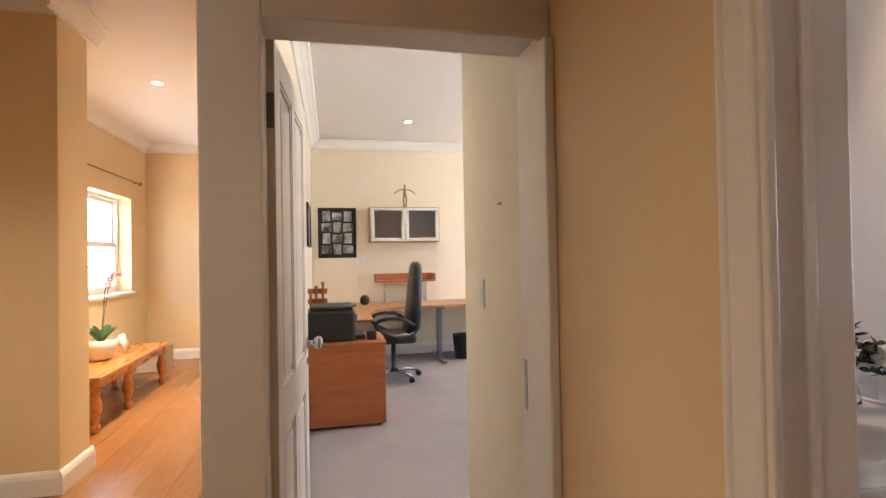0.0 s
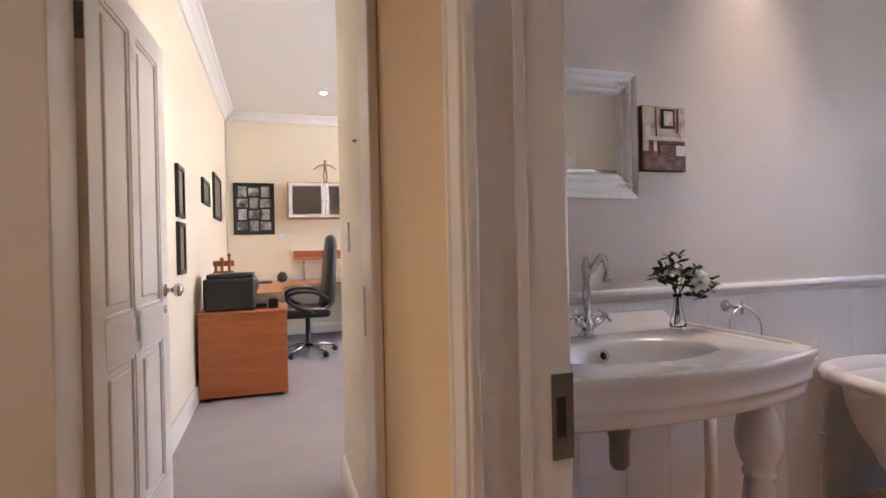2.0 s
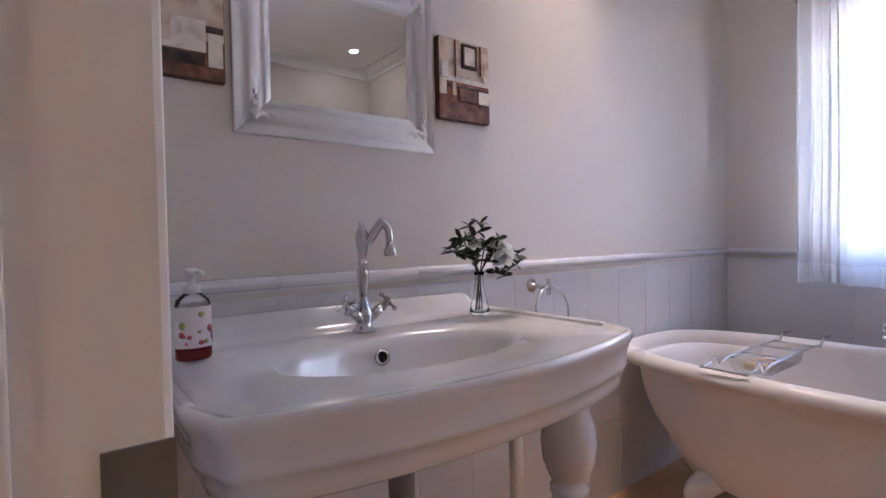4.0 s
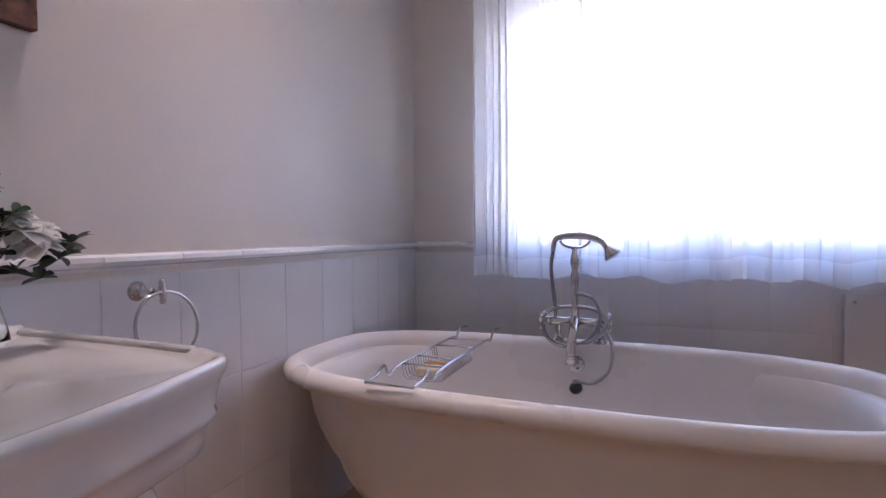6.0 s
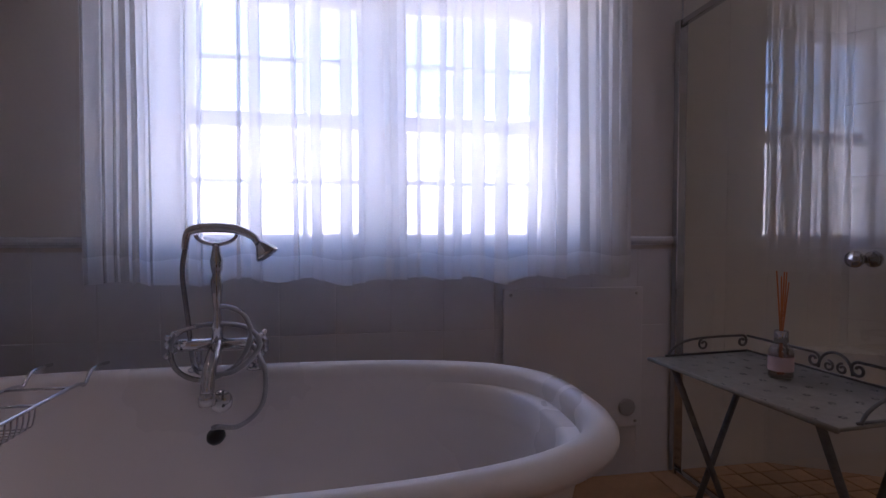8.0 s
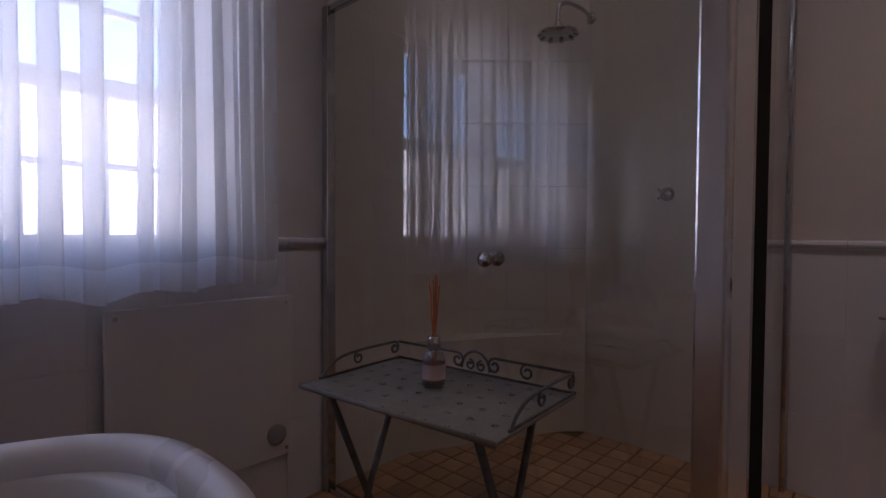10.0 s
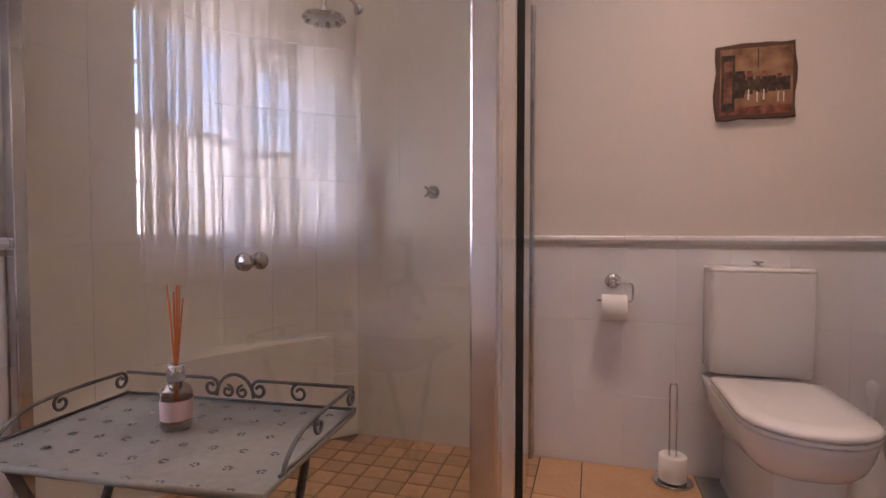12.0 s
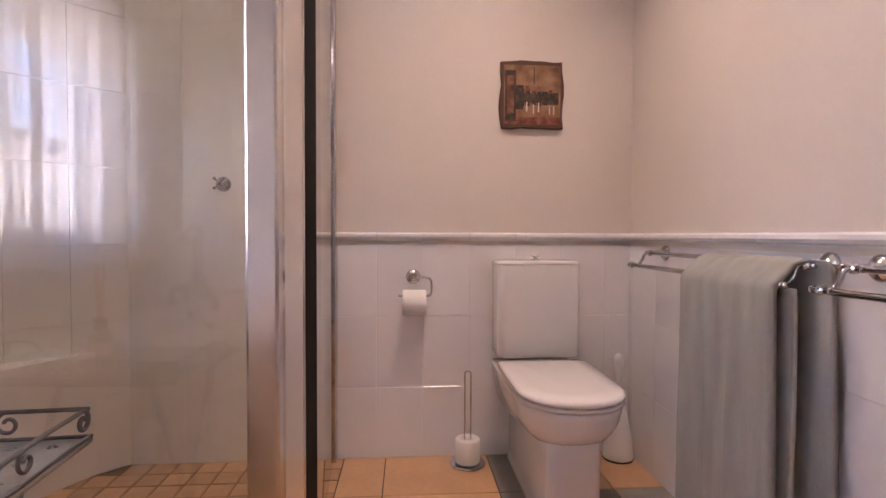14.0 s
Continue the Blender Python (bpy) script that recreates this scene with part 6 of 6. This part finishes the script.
def desk():
    t = thing("corner_desk", (1.6, 6.9, 0), "beech veneer L-shaped desk on grey metal legs", "desk")
    out = [(0.49, 7.47), (0.49, 5.55), (1.12, 5.55), (1.14, 6.1), (1.22, 6.42), (1.42, 6.62), (1.75, 6.72), (3.3, 6.74), (3.3, 7.47)]
    b = nb()
    rings(b, [[(x, y, z) for x, y in out] for z in (0.715, 0.74)], True, True)
    for f in b.faces:
        f.smooth = False
    part("desktop", b, M_DWOOD, t)
    m = mat("grey metal leg", (0.22, 0.22, 0.23), 0.35, 0.7, var=0.06)
    for x, y in ((2.1, 7.0), (3.1, 7.0)):
        b = nb()
        box(b, x - 0.03, x + 0.03, y - 0.03, y + 0.03, 0.05, 0.69, 0.006)
        box(b, x - 0.025, x + 0.025, y - 0.28, y + 0.28, 0.69, 0.715, 0.004)
        box(b, x - 0.035, x + 0.035, y - 0.32, y + 0.30, 0.005, 0.05, 0.012)
        part("leg", b, m, t)
    b = nb()
    box(b, 0.6, 0.66, 5.70, 5.76, 0.005, 0.715, 0.006)
    part("leg", b, m, t)
    t = thing("desk_shelf", (1.7, 7.3, 0.74), "beech desk-top riser shelf on thin steel posts", "desk shelf")
    b = nb()
    box(b, 1.29, 2.10, 7.18, 7.42, 1.02, 1.04, 0.002)
    box(b, 1.29, 1.31, 7.18, 7.42, 1.04, 1.13, 0.002)
    box(b, 2.08, 2.10, 7.18, 7.42, 1.04, 1.13, 0.002)
    box(b, 1.31, 2.08, 7.40, 7.42, 1.04, 1.13, 0.002)
    part("tray", b, M_WOOD, t)
    for x in (1.42, 1.97):
        for y in (7.22, 7.36):
            b = nb()
            tube(b, [(x, y, 0.74), (x, y, 1.02)], 0.008, 8)
            part("post", b, M_STEEL, t)
    t = thing("laptop", (0.85, 7.05, 0.74), "closed dark laptop lying on the desk", "laptop")
    b = nb()
    box(b, 0.66, 1.02, 6.88, 7.14, 0.744, 0.757, 0.004)
    part("base", b, M_BPLAS, t)
    b = nb()
    box(b, 0.66, 1.02, 6.88, 7.14, 0.759, 0.77, 0.004)
    part("lid", b, mat("grey laptop lid", (0.12, 0.12, 0.13), 0.35, 0.4), t)
    b = nb()
    lathe(b, [(0.03, 0), (0.055, 0.02), (0.065, 0.06), (0.055, 0.10), (0.03, 0.125), (0, 0.13)], (1.14, 7.1, 0.74), 20)
    solid("desk_speaker", b, M_BPLAS, "small round black speaker on the desk", "speaker")
    t = thing("wooden_letter_rack", (0.6, 5.7, 0.74), "small carved reddish wooden letter rack", "letter rack")
    for x0, x1, top in ((0.505, 0.53, 1.02), (0.56, 0.585, 1.06), (0.625, 0.65, 1.10)):
        b = nb()
        box(b, x0, x1, 5.66, 5.69, 0.741, top, 0.006)
        bmesh.ops.create_icosphere(b, subdivisions=2, radius=0.019, matrix=Matrix.Translation(((x0 + x1) / 2, 5.675, top + 0.008)))
        part("upright", b, M_WOOD, t)
    for z in (0.80, 0.90, 1.0):
        b = nb()
        box(b, 0.49, 0.68, 5.692, 5.71, z, z + 0.055, 0.006)
        part("slat", b, M_WOOD, t)
    b = nb()
    box(b, 0.49, 0.68, 5.63, 5.73, 0.7405, 0.755, 0.004)
    part("foot", b, M_WOOD, t)


desk()


def office_chair():
    x, y = 1.385, 6.1
    t = thing("office_chair", (x, y, 0), "high-backed black leather swivel chair with chrome base", "office chair")
    b = nb()
    lathe(b, [(0.035, 0.09), (0.035, 0.13), (0.026, 0.14), (0.026, 0.40), (0.05, 0.42)], (x, y, 0), 18)
    part("gas_lift", b, M_BPLAS, t)
    for i in range(5):
        a = 6.283 * i / 5 - 1.0
        ex, ey = x + 0.30 * math.cos(a), y + 0.30 * math.sin(a)
        b = nb()
        tube(b, [(x, y, 0.11), ((x + ex) / 2, (y + ey) / 2, 0.10), (ex, ey, 0.075)], [0.024, 0.02, 0.014], 10)
        leg = part("star_leg", b, M_CHROME, t)
        b = nb()
        for s in (1, -1):
            q = Vector((-math.sin(a), math.cos(a), 0))
            lathe(b, [(0.0, 0.0), (0.028, 0.0), (0.030, 0.004), (0.030, 0.014), (0, 0.018)], Vector((ex, ey, 0.034)) + q * (0.004 if s > 0 else -0.004), 14, q * s)
        part("castor", b, M_BPLAS, leg)
    b = nb()
    box(b, x - 0.27, x + 0.23, y - 0.25, y + 0.25, 0.42, 0.53, 0.045, 4)
    part("seat", b, M_BLACK, t)
    b = nb()
    prof = [(0.17, 0.50, 0.10, 0.22), (0.21, 0.58, 0.12, 0.25), (0.225, 0.72, 0.11, 0.26), (0.235, 0.88, 0.10, 0.25), (0.25, 1.05, 0.095, 0.24), (0.26, 1.19, 0.09, 0.21), (0.262, 1.27, 0.075, 0.16), (0.262, 1.30, 0.04, 0.10)]
    loops = []
    for px, pz, tk, hw in prof:
        loops.append([(x + px + tk * 0.68 * math.copysign(abs(math.cos(k)) ** 0.7, math.cos(k)), y + hw * math.copysign(abs(math.sin(k)) ** 0.7, math.sin(k)), pz) for k in (6.2832 * i / 20 for i in range(20))])
    rings(b, loops, True, True)
    part("backrest", b, M_BLACK, t)
    for s in (1, -1):
        b = nb()
        tube(b, curve_pts([(x + 0.19, y + 0.27 * s, 0.62), (x + 0.05, y + 0.29 * s, 0.70), (x - 0.14, y + 0.29 * s, 0.70), (x - 0.22, y + 0.28 * s, 0.64), (x - 0.13, y + 0.27 * s, 0.55), (x + 0.05, y + 0.25 * s, 0.47)], 6), 0.02, 10)
        arm = part("armrest", b, M_BLACK, t)
        b = nb()
        tube(b, [(x + 0.05, y + 0.20 * s, 0.46), (x + 0.20, y + 0.25 * s, 0.55)], 0.009, 8)
        part("arm_bracket", b, M_CHROME, arm)


office_chair()


def pedestal():
    x0, x1, y0, y1 = 0.50, 1.14, 4.56, 5.10
    t = thing("low_cabinet", ((x0 + x1) / 2, (y0 + y1) / 2, 0), "cherry-veneered low cabinet on castors", "cabinet")
    b = nb()
    box(b, x0, x1, y0, y1, 0.03, 0.655, 0.003)
    part("body", b, M_WOOD, t)
    b = nb()
    box(b, x0 - 0.006, x1 + 0.008, y0 - 0.008, y1 + 0.008, 0.657, 0.68, 0.004)
    part("top_board", b, M_WOOD, t)
    for x in (x0 + 0.05, x1 - 0.05):
        for y in (y0 + 0.05, y1 - 0.05):
            b = nb()
            tube(b, [(x - 0.012, y, 0.02), (x + 0.012, y, 0.02)], 0.017, 12)
            part("castor", b, M_BPLAS, t)
    t = thing("printer", (0.75, 4.8, 0.682), "black office printer standing on the low cabinet", "printer")
    b = nb()
    box(b, 0.53, 0.905, 4.62, 5.06, 0.683, 0.93, 0.02, 3)
    part("body", b, M_BPLAS, t)
    b = nb()
    box(b, 0.55, 0.89, 4.66, 5.03, 0.932, 0.965, 0.012, 2)
    part("scanner_lid", b, M_BPLAS, t)
    b = nb()
    box(b, 0.906, 0.99, 4.70, 4.98, 0.69, 0.72, 0.006)
    part("paper_tray", b, M_BPLAS, t)
    b = nb()
    box(b, 0.906, 0.925, 4.66, 5.02, 0.83, 0.90, 0.004)
    part("control_panel", b, mat("grey plastic", (0.22, 0.22, 0.23), 0.45, var=0.08), t)
    b = nb()
    box(b, 1.0, 1.08, 4.66, 4.76, 0.682, 0.76, 0.012, 2)
    solid("desk_telephone", b, M_BPLAS, "small black handset charger on the cabinet", "telephone")
    b = nb()
    rings(b, [[(2.42 + r * math.cos(k), 7.0 + r * math.sin(k), z) for k in (6.2832 * i / 28 for i in range(28))] for r, z in ((0.11, 0.005), (0.14, 0.30), (0.145, 0.305), (0.145, 0.315), (0.135, 0.315), (0.105, 0.02))], True, True)
    solid("waste_bin", b, mat("dark mesh metal", (0.06, 0.06, 0.065), 0.5, 0.5, var=0.3, scale=40, fine=300, bump=0.4), "dark grey metal waste bin under the desk", "waste bin")


pedestal()


def plate(name, at, axis, out, w, h, label):
    x, y, z = at
    t = thing(name, at, label, "light switch")
    b = nb()
    d = sorted((0.0, 0.009 * out))
    if axis == "x":
        box(b, x - w / 2, x + w / 2, y + d[0], y + d[1], z - h / 2, z + h / 2, 0.003)
    else:
        box(b, x + d[0], x + d[1], y - w / 2, y + w / 2, z - h / 2, z + h / 2, 0.003)
    part("plate", b, mat("white plastic", (0.75, 0.75, 0.75), 0.3, var=0.02), t)
    b = nb()
    e = sorted((0.009 * out, 0.014 * out))
    if axis == "x":
        box(b, x - 0.012, x + 0.012, y + e[0], y + e[1], z - 0.02, z + 0.02, 0.002)
    else:
        box(b, x + e[0], x + e[1], y - 0.012, y + 0.012, z - 0.02, z + 0.02, 0.002)
    part("rocker", b, mat("white plastic", (0.75, 0.75, 0.75), 0.3, var=0.02), t)


plate("light_switch", (1.3665, 2.59, 1.195), "y", -1, 0.075, 0.125, "white plastic light switch beside the office door")
plate("wall_socket", (1.15, 7.5, 1.34), "x", -1, 0.08, 0.11, "white plastic wall plate under the collage frame")
b = nb()
box(b, 1.3625, 1.3665, 2.318, 2.352, 1.556, 1.564, 0.001)
tube(b, [(1.3625, 2.335, 1.56), (1.354, 2.335, 1.56)], 0.0025, 8)
solid("wall_hook", b, mat("dull steel", (0.20, 0.19, 0.18), 0.4, 0.8, var=0.2), "tiny dark metal hook on the cream office wall", "wall hook")
b = nb()
tube(b, [(0.482, 7.488, 0.75), (0.482, 7.488, 2.80)], 0.009, 8)
solid("cable_conduit", b, M_TRIM, "thin white cable conduit up the office corner", "conduit")


# ---- hall ----
def bench():
    x0, x1, y0, y1, z = -1.66, -1.06, 4.95, 6.7, 0.45
    t = thing("pine_bench", ((x0 + x1) / 2, (y0 + y1) / 2, 0), "orange stained pine bench with turned legs", "bench")
    b = nb()
    for i in range(3):
        a = x0 + (x1 - x0) * i / 3
        b = nb()
        box(b, a, a + (x1 - x0) / 3 - 0.002, y0, y1, z - 0.03, z, 0.006)
        part("seat_board", b, M_PINE, t)
    b = nb()
    box(b, x0 + 0.05, x1 - 0.05, y0 + 0.05, y1 - 0.05, z - 0.11, z - 0.031, 0.004)
    part("apron", b, M_PINE, t)
    for x in (x0 + 0.07, x1 - 0.07):
        for y in (y0 + 0.07, (y0 + y1) / 2 - 0.15, y1 - 0.07):
            b = nb()
            lathe(b, [(0.045, z - 0.031), (0.046, 0.33), (0.03, 0.325), (0.038, 0.31), (0.028, 0.295), (0.035, 0.27), (0.05, 0.22), (0.046, 0.17), (0.028, 0.10), (0.024, 0.07), (0.036, 0.055), (0.036, 0.04), (0.026, 0.0)], (x, y, 0), 20)
            part("leg", b, M_PINE, t)
    # orchid
    px, py = -1.37, 5.74
    t = thing("potted_orchid", (px, py, z), "pale pink orchid in a cream ceramic pot", "pot plant")
    b = nb()
    lathe(b, [(0.07, 0.001), (0.10, 0.03), (0.125, 0.12), (0.13, 0.19), (0.122, 0.19), (0.11, 0.15), (0.0, 0.15)], (px, py, z), 28)
    part("pot", b, mat("cream glazed pot", (0.62, 0.56, 0.45), 0.4, var=0.12, scale=9, bump=0.2), t)
    r = random.Random(8)
    b = nb()
    for i in range(9):
        a = r.uniform(0, 6.28)
        leaf_mesh(b, (px, py, z + 0.15), (math.cos(a), math.sin(a), 1.2 + r.random()), 0.26, 0.035, 0.25, r.uniform(-0.4, 0.4))
    part("leaves", b, mat("orchid leaf", (0.03, 0.09, 0.02), 0.35, var=0.3), t)
    for k in range(2):
        b = nb()
        pts = curve_pts([(px, py, z + 0.15), (px + 0.02, py + 0.03 * k, z + 0.45), (px + 0.05, py + 0.08 * k, z + 0.72), (px + 0.12, py + 0.12 * k, z + 0.80)], 6)
        tube(b, pts, 0.004, 6)
        part("flower_stem", b, M_STEM, t)
        for q in pts[-8::2]:
            b = nb()
            for i in range(5):
                a = 6.28 * i / 5 + r.random()
                leaf_mesh(b, q, (0.5, math.cos(a), math.sin(a)), 0.042, 0.018, 0.1, r.uniform(-0.5, 0.5))
            part("flower", b, mat("pale pink petal", (0.72, 0.50, 0.48), 0.6, var=0.1), t)
    t = thing("photo_frame", (-1.40, 6.2, z), "small pale photo frame leaning on its stand", "photo frame")
    b = nb()
    rings(b, [[(-1.30 - 0.06 * k, 6.12, z + 0.001 + 0.17 * k), (-1.30 - 0.06 * k, 6.26, z + 0.001 + 0.17 * k), (-1.315 - 0.06 * k, 6.26, z + 0.001 + 0.17 * k), (-1.315 - 0.06 * k, 6.12, z + 0.001 + 0.17 * k)] for k in (0, 1)], True, True)
    part("frame", b, M_TRIM, t)
    b = nb()
    tube(b, [(-1.37, 6.19, z + 0.12), (-1.44, 6.19, z + 0.003)], 0.004, 6)
    part("strut", b, M_TRIM, t)
    t = thing("planter_box", (-1.45, 7.45, 0), "pale wooden planter box with green leaves", "planter")
    b = nb()
    box(b, -1.60, -1.28, 7.25, 7.6, 0.005, 0.30, 0.006)
    part("box", b, mat("pale limed wood", (0.45, 0.36, 0.26), 0.7, var=0.2, stretch=(1, 1, 8)), t)
    b = nb()
    for i in range(60):
        a = r.uniform(0, 6.28)
        leaf_mesh(b, (-1.44 + r.uniform(-0.12, 0.12), 7.42 + r.uniform(-0.14, 0.14), 0.29), (math.cos(a), math.sin(a), r.uniform(0.4, 1.6)), r.uniform(0.07, 0.13), 0.022, 0.5, r.uniform(-0.6, 0.6))
    part("foliage", b, mat("mid green leaf", (0.05, 0.10, 0.02), 0.5, var=0.35), t)


bench()

b = nb()
tube(b, [(-1.69, 5.95, 2.36), (-1.69, 7.72, 2.36)], 0.010, 10)
for y in (5.95, 7.72):
    bmesh.ops.create_icosphere(b, subdivisions=2, radius=0.025, matrix=Matrix.Translation((-1.69, y, 2.36)))
    tube(b, [(-1.69, y + (0.06 if y < 6 else -0.06), 2.36), (-1.75, y + (0.06 if y < 6 else -0.06), 2.36)], 0.007, 8)
solid("curtain_pole", b, mat("aged brass pole", (0.35, 0.25, 0.14), 0.4, 0.6, var=0.15), "thin metal curtain pole over the hall window", "curtain pole")


# ---- pieces: tiles, dado, planks ----
def piece_mesh(name, dx, dy, dz, material, bevel=0.0015):
    b = nb()
    box(b, -dx / 2, dx / 2, -dy / 2, dy / 2, -dz / 2, dz / 2, bevel, 1)
    return mesh_of(name, b, material)


def piece(name, me, parent, at, scale=None):
    ob = new(name, me)
    ob.parent = parent
    ob.location = at
    if scale:
        ob.scale = scale
    return ob


TH, TW, J = 0.3155, 0.205, 0.0014


def tile_wall(parent, axis, fixed, out, a0, a1, z0, rows, start, material, name="tile"):
    """Wall tiles standing 8 mm proud, cut at the ends; axis is the wall's direction."""
    me = piece_mesh(name, *((TW - J, 0.008, TH - J) if axis == "x" else (0.008, TW - J, TH - J)), material, 0.0005 if name == "shower_tile" else 0.0015)
    k0, k1 = math.floor((a0 - start) / TW), math.ceil((a1 - start) / TW)
    for r_ in range(rows):
        for k in range(k0, k1):
            lo, hi = max(a0, start + k * TW), min(a1, start + (k + 1) * TW)
            if hi - lo < 0.012:
                continue
            s = (hi - lo - J) / (TW - J)
            c, z = (lo + hi) / 2, z0 + TH * (r_ + 0.5)
            jit = rng.uniform(-0.0004, 0.0004)
            if axis == "x":
                piece(name, me, parent, (c, fixed + out * (0.004 + jit), z), (s, 1, 1))
            else:
                piece(name, me, parent, (fixed + out * (0.004 + jit), c, z), (1, s, 1))
    b = nb()
    lo, hi = sorted((fixed + out * 0.0005, fixed + out * 0.0068))
    if axis == "x":
        box(b, a0, a1, lo, hi, z0, z0 + rows * TH)
    else:
        box(b, lo, hi, a0, a1, z0, z0 + rows * TH)
    part("grout", b, M_GROUT, parent)


DADO = [(0.0005, 0.0), (0.009, 0.0), (0.011, 0.006), (0.020, 0.010), (0.026, 0.020), (0.024, 0.031), (0.016, 0.037), (0.0005, 0.038)]


def dado(parent, axis, fixed, out, a0, a1, start):
    b = nb()
    L = TW - 0.0015
    if axis == "x":
        extrude_profile(b, DADO, (-L / 2, 0, 0), (L / 2, 0, 0), (0, out, 0))
    else:
        extrude_profile(b, DADO, (0, -L / 2, 0), (0, L / 2, 0), (out, 0, 0))
    me = mesh_of("dado_tile", b, M_TILE)
    for k in range(math.floor((a0 - start) / TW), math.ceil((a1 - start) / TW)):
        lo, hi = max(a0, start + k * TW), min(a1, start + (k + 1) * TW)
        if hi - lo < 0.01:
            continue
        s = (hi - lo - 0.0015) / L
        c = (lo + hi) / 2
        z = 0.934 + rng.uniform(-0.0006, 0.0006)
        piece("dado_tile", me, parent, (c, fixed, z) if axis == "x" else (fixed, c, z), (s, 1, 1) if axis == "x" else (1, s, 1))


tile_wall(wall_mirror, "x", Y1, -1, X0, X1, FZ, 3, 1.898, M_TILE)
dado(wall_mirror, "x", Y1, -1, X0, X1, 1.898)
tile_wall(wall_window, "y", X1, -1, SY + 0.02, Y1 - 0.01, FZ, 3, 0.0, M_TILE)
dado(wall_window, "y", X1, -1, SY + 0.02, Y1 - 0.028, 0.0)
tile_wall(wall_toilet, "x", Y0, 1, XT, SX + 0.03, FZ, 3, 2.0, M_TILE)
dado(wall_toilet, "x", Y0, 1, XT, SX + 0.03, 2.0)
tile_wall(wall_towel, "y", XT, 1, Y0 + 0.01, 0.19, FZ, 3, 0.05, M_TILE)
dado(wall_towel, "y", XT, 1, Y0 + 0.028, 0.19, 0.05)
tile_wall(wall_towel, "y", X0, 1, 1.13, Y1 - 0.01, FZ, 3, 0.05, M_TILE)
tile_wall(wall_toilet, "x", Y0, 1, SX + 0.055, 3.87, FZ, 7, 2.0, M_STILE, "shower_tile")
tile_wall(wall_window, "y", X1, -1, -1.40, SY - 0.02, FZ, 7, 0.0, M_STILE, "shower_tile")
# the splayed wall's tiles
c45, s45 = (4.345 - 3.87), (1.84 - 1.40)
ln = math.hypot(c45, s45)
ang = math.atan2(s45, c45)
me = piece_mesh("shower_tile", TW - J, 0.008, TH - J, M_STILE, 0.0005)
for r_ in range(7):
    for k in range(4):
        lo, hi = k * TW, min(ln, (k + 1) * TW)
        if hi - lo < 0.012:
            continue
        m = (lo + hi) / 2
        ob = piece("shower_tile", me, wall_splay, (3.87 + m * c45 / ln - 0.004 * s45 / ln, -1.84 + m * s45 / ln + 0.004 * c45 / ln, FZ + TH * (r_ + 0.5)), ((hi - lo - J) / (TW - J), 1, 1))
        ob.rotation_euler = (0, 0, ang)

bath_floor = bpy.data.objects["floor"]
FT = 0.45


def floor_tile(x0, x1, y0, y1, material, name="floor_tile"):
    key = (round(x1 - x0, 3), round(y1 - y0, 3), material.name)
    if key not in FLOOR_MESH:
        FLOOR_MESH[key] = piece_mesh(name, x1 - x0 - 0.005, y1 - y0 - 0.005, 0.010, material, 0.0015)
    piece(name, FLOOR_MESH[key], bath_floor, ((x0 + x1) / 2, (y0 + y1) / 2, FZ - 0.005 + rng.uniform(-0.0003, 0.0003)))


FLOOR_MESH = {}
xs = [HX, XT, 1.88, 2.165, 2.33, 2.78, 3.23, 3.68, 4.13, X1]
ys = [Y0, -1.5, -1.38, -0.93, -0.48, -0.03, 0.42, 0.87, 1.32, 1.77, Y1]
for i in range(len(xs) - 1):
    for j in range(len(ys) - 1):
        xa, xb, ya, yb = xs[i], xs[i + 1], ys[j], ys[j + 1]
        if yb <= SY + 0.15 and xa >= 2.78 and ya < SY:
            yb2 = yb
            if ya < -0.6 and yb <= -0.48 + 1e-6:
                if xa >= 2.78 + 1e-6 or ya < SY:
                    if xa == 2.78:
                        floor_tile(xa, SX, ya, yb, M_FTILE)
                    elif yb > SY:
                        floor_tile(xa, xb, SY, yb, M_FTILE)
                    continue
        grey = (2.16 < xa < 2.2 and yb <= -1.38 + 1e-6) or (abs(ya + 1.5) < 1e-6 and xb <= 2.34)
        floor_tile(xa, xb, ya, yb, M_GTILE if grey else M_FTILE)
me = piece_mesh("mosaic_tile", 0.093, 0.093, 0.010, M_MTILE, 0.0015)
for i in range(14):
    for j in range(13):
        px, py = SX + 0.05 + 0.1 * i, Y0 + 0.055 + 0.1 * j
        if px > X1 - 0.03 or py > SY - 0.03 or (px - 3.87) * 0.44 - (py + 1.84) * 0.475 > -0.01 and px > 3.85:
            continue
        piece("mosaic_tile", me, bath_floor, (px, py, FZ - 0.005 + rng.uniform(-0.0006, 0.0006)))

pw, pl = 0.19, 1.28
me = piece_mesh("floor_plank", pw - 0.0012, pl - 0.0012, 0.008, M_PLANK, 0.0008)
for i in range(17):
    for j in range(-1, 9):
        xa = -1.75 + pw * i
        y_ = -1.7 + pl * j + (0.43 * i) % pl
        ya, yb = max(-1.7, y_), min(8.1, y_ + pl)
        if yb - ya < 0.02 or xa > HX - 0.03:
            continue
        w_ = min(pw, HX - xa)
        if xa > 0.46 and yb > HY:
            yb = HY
        if yb - ya < 0.02:
            continue
        piece("floor_plank", me, bath_floor, (xa + w_ / 2, (ya + yb) / 2, -0.004), (w_ / pw, (yb - ya) / pl, 1))
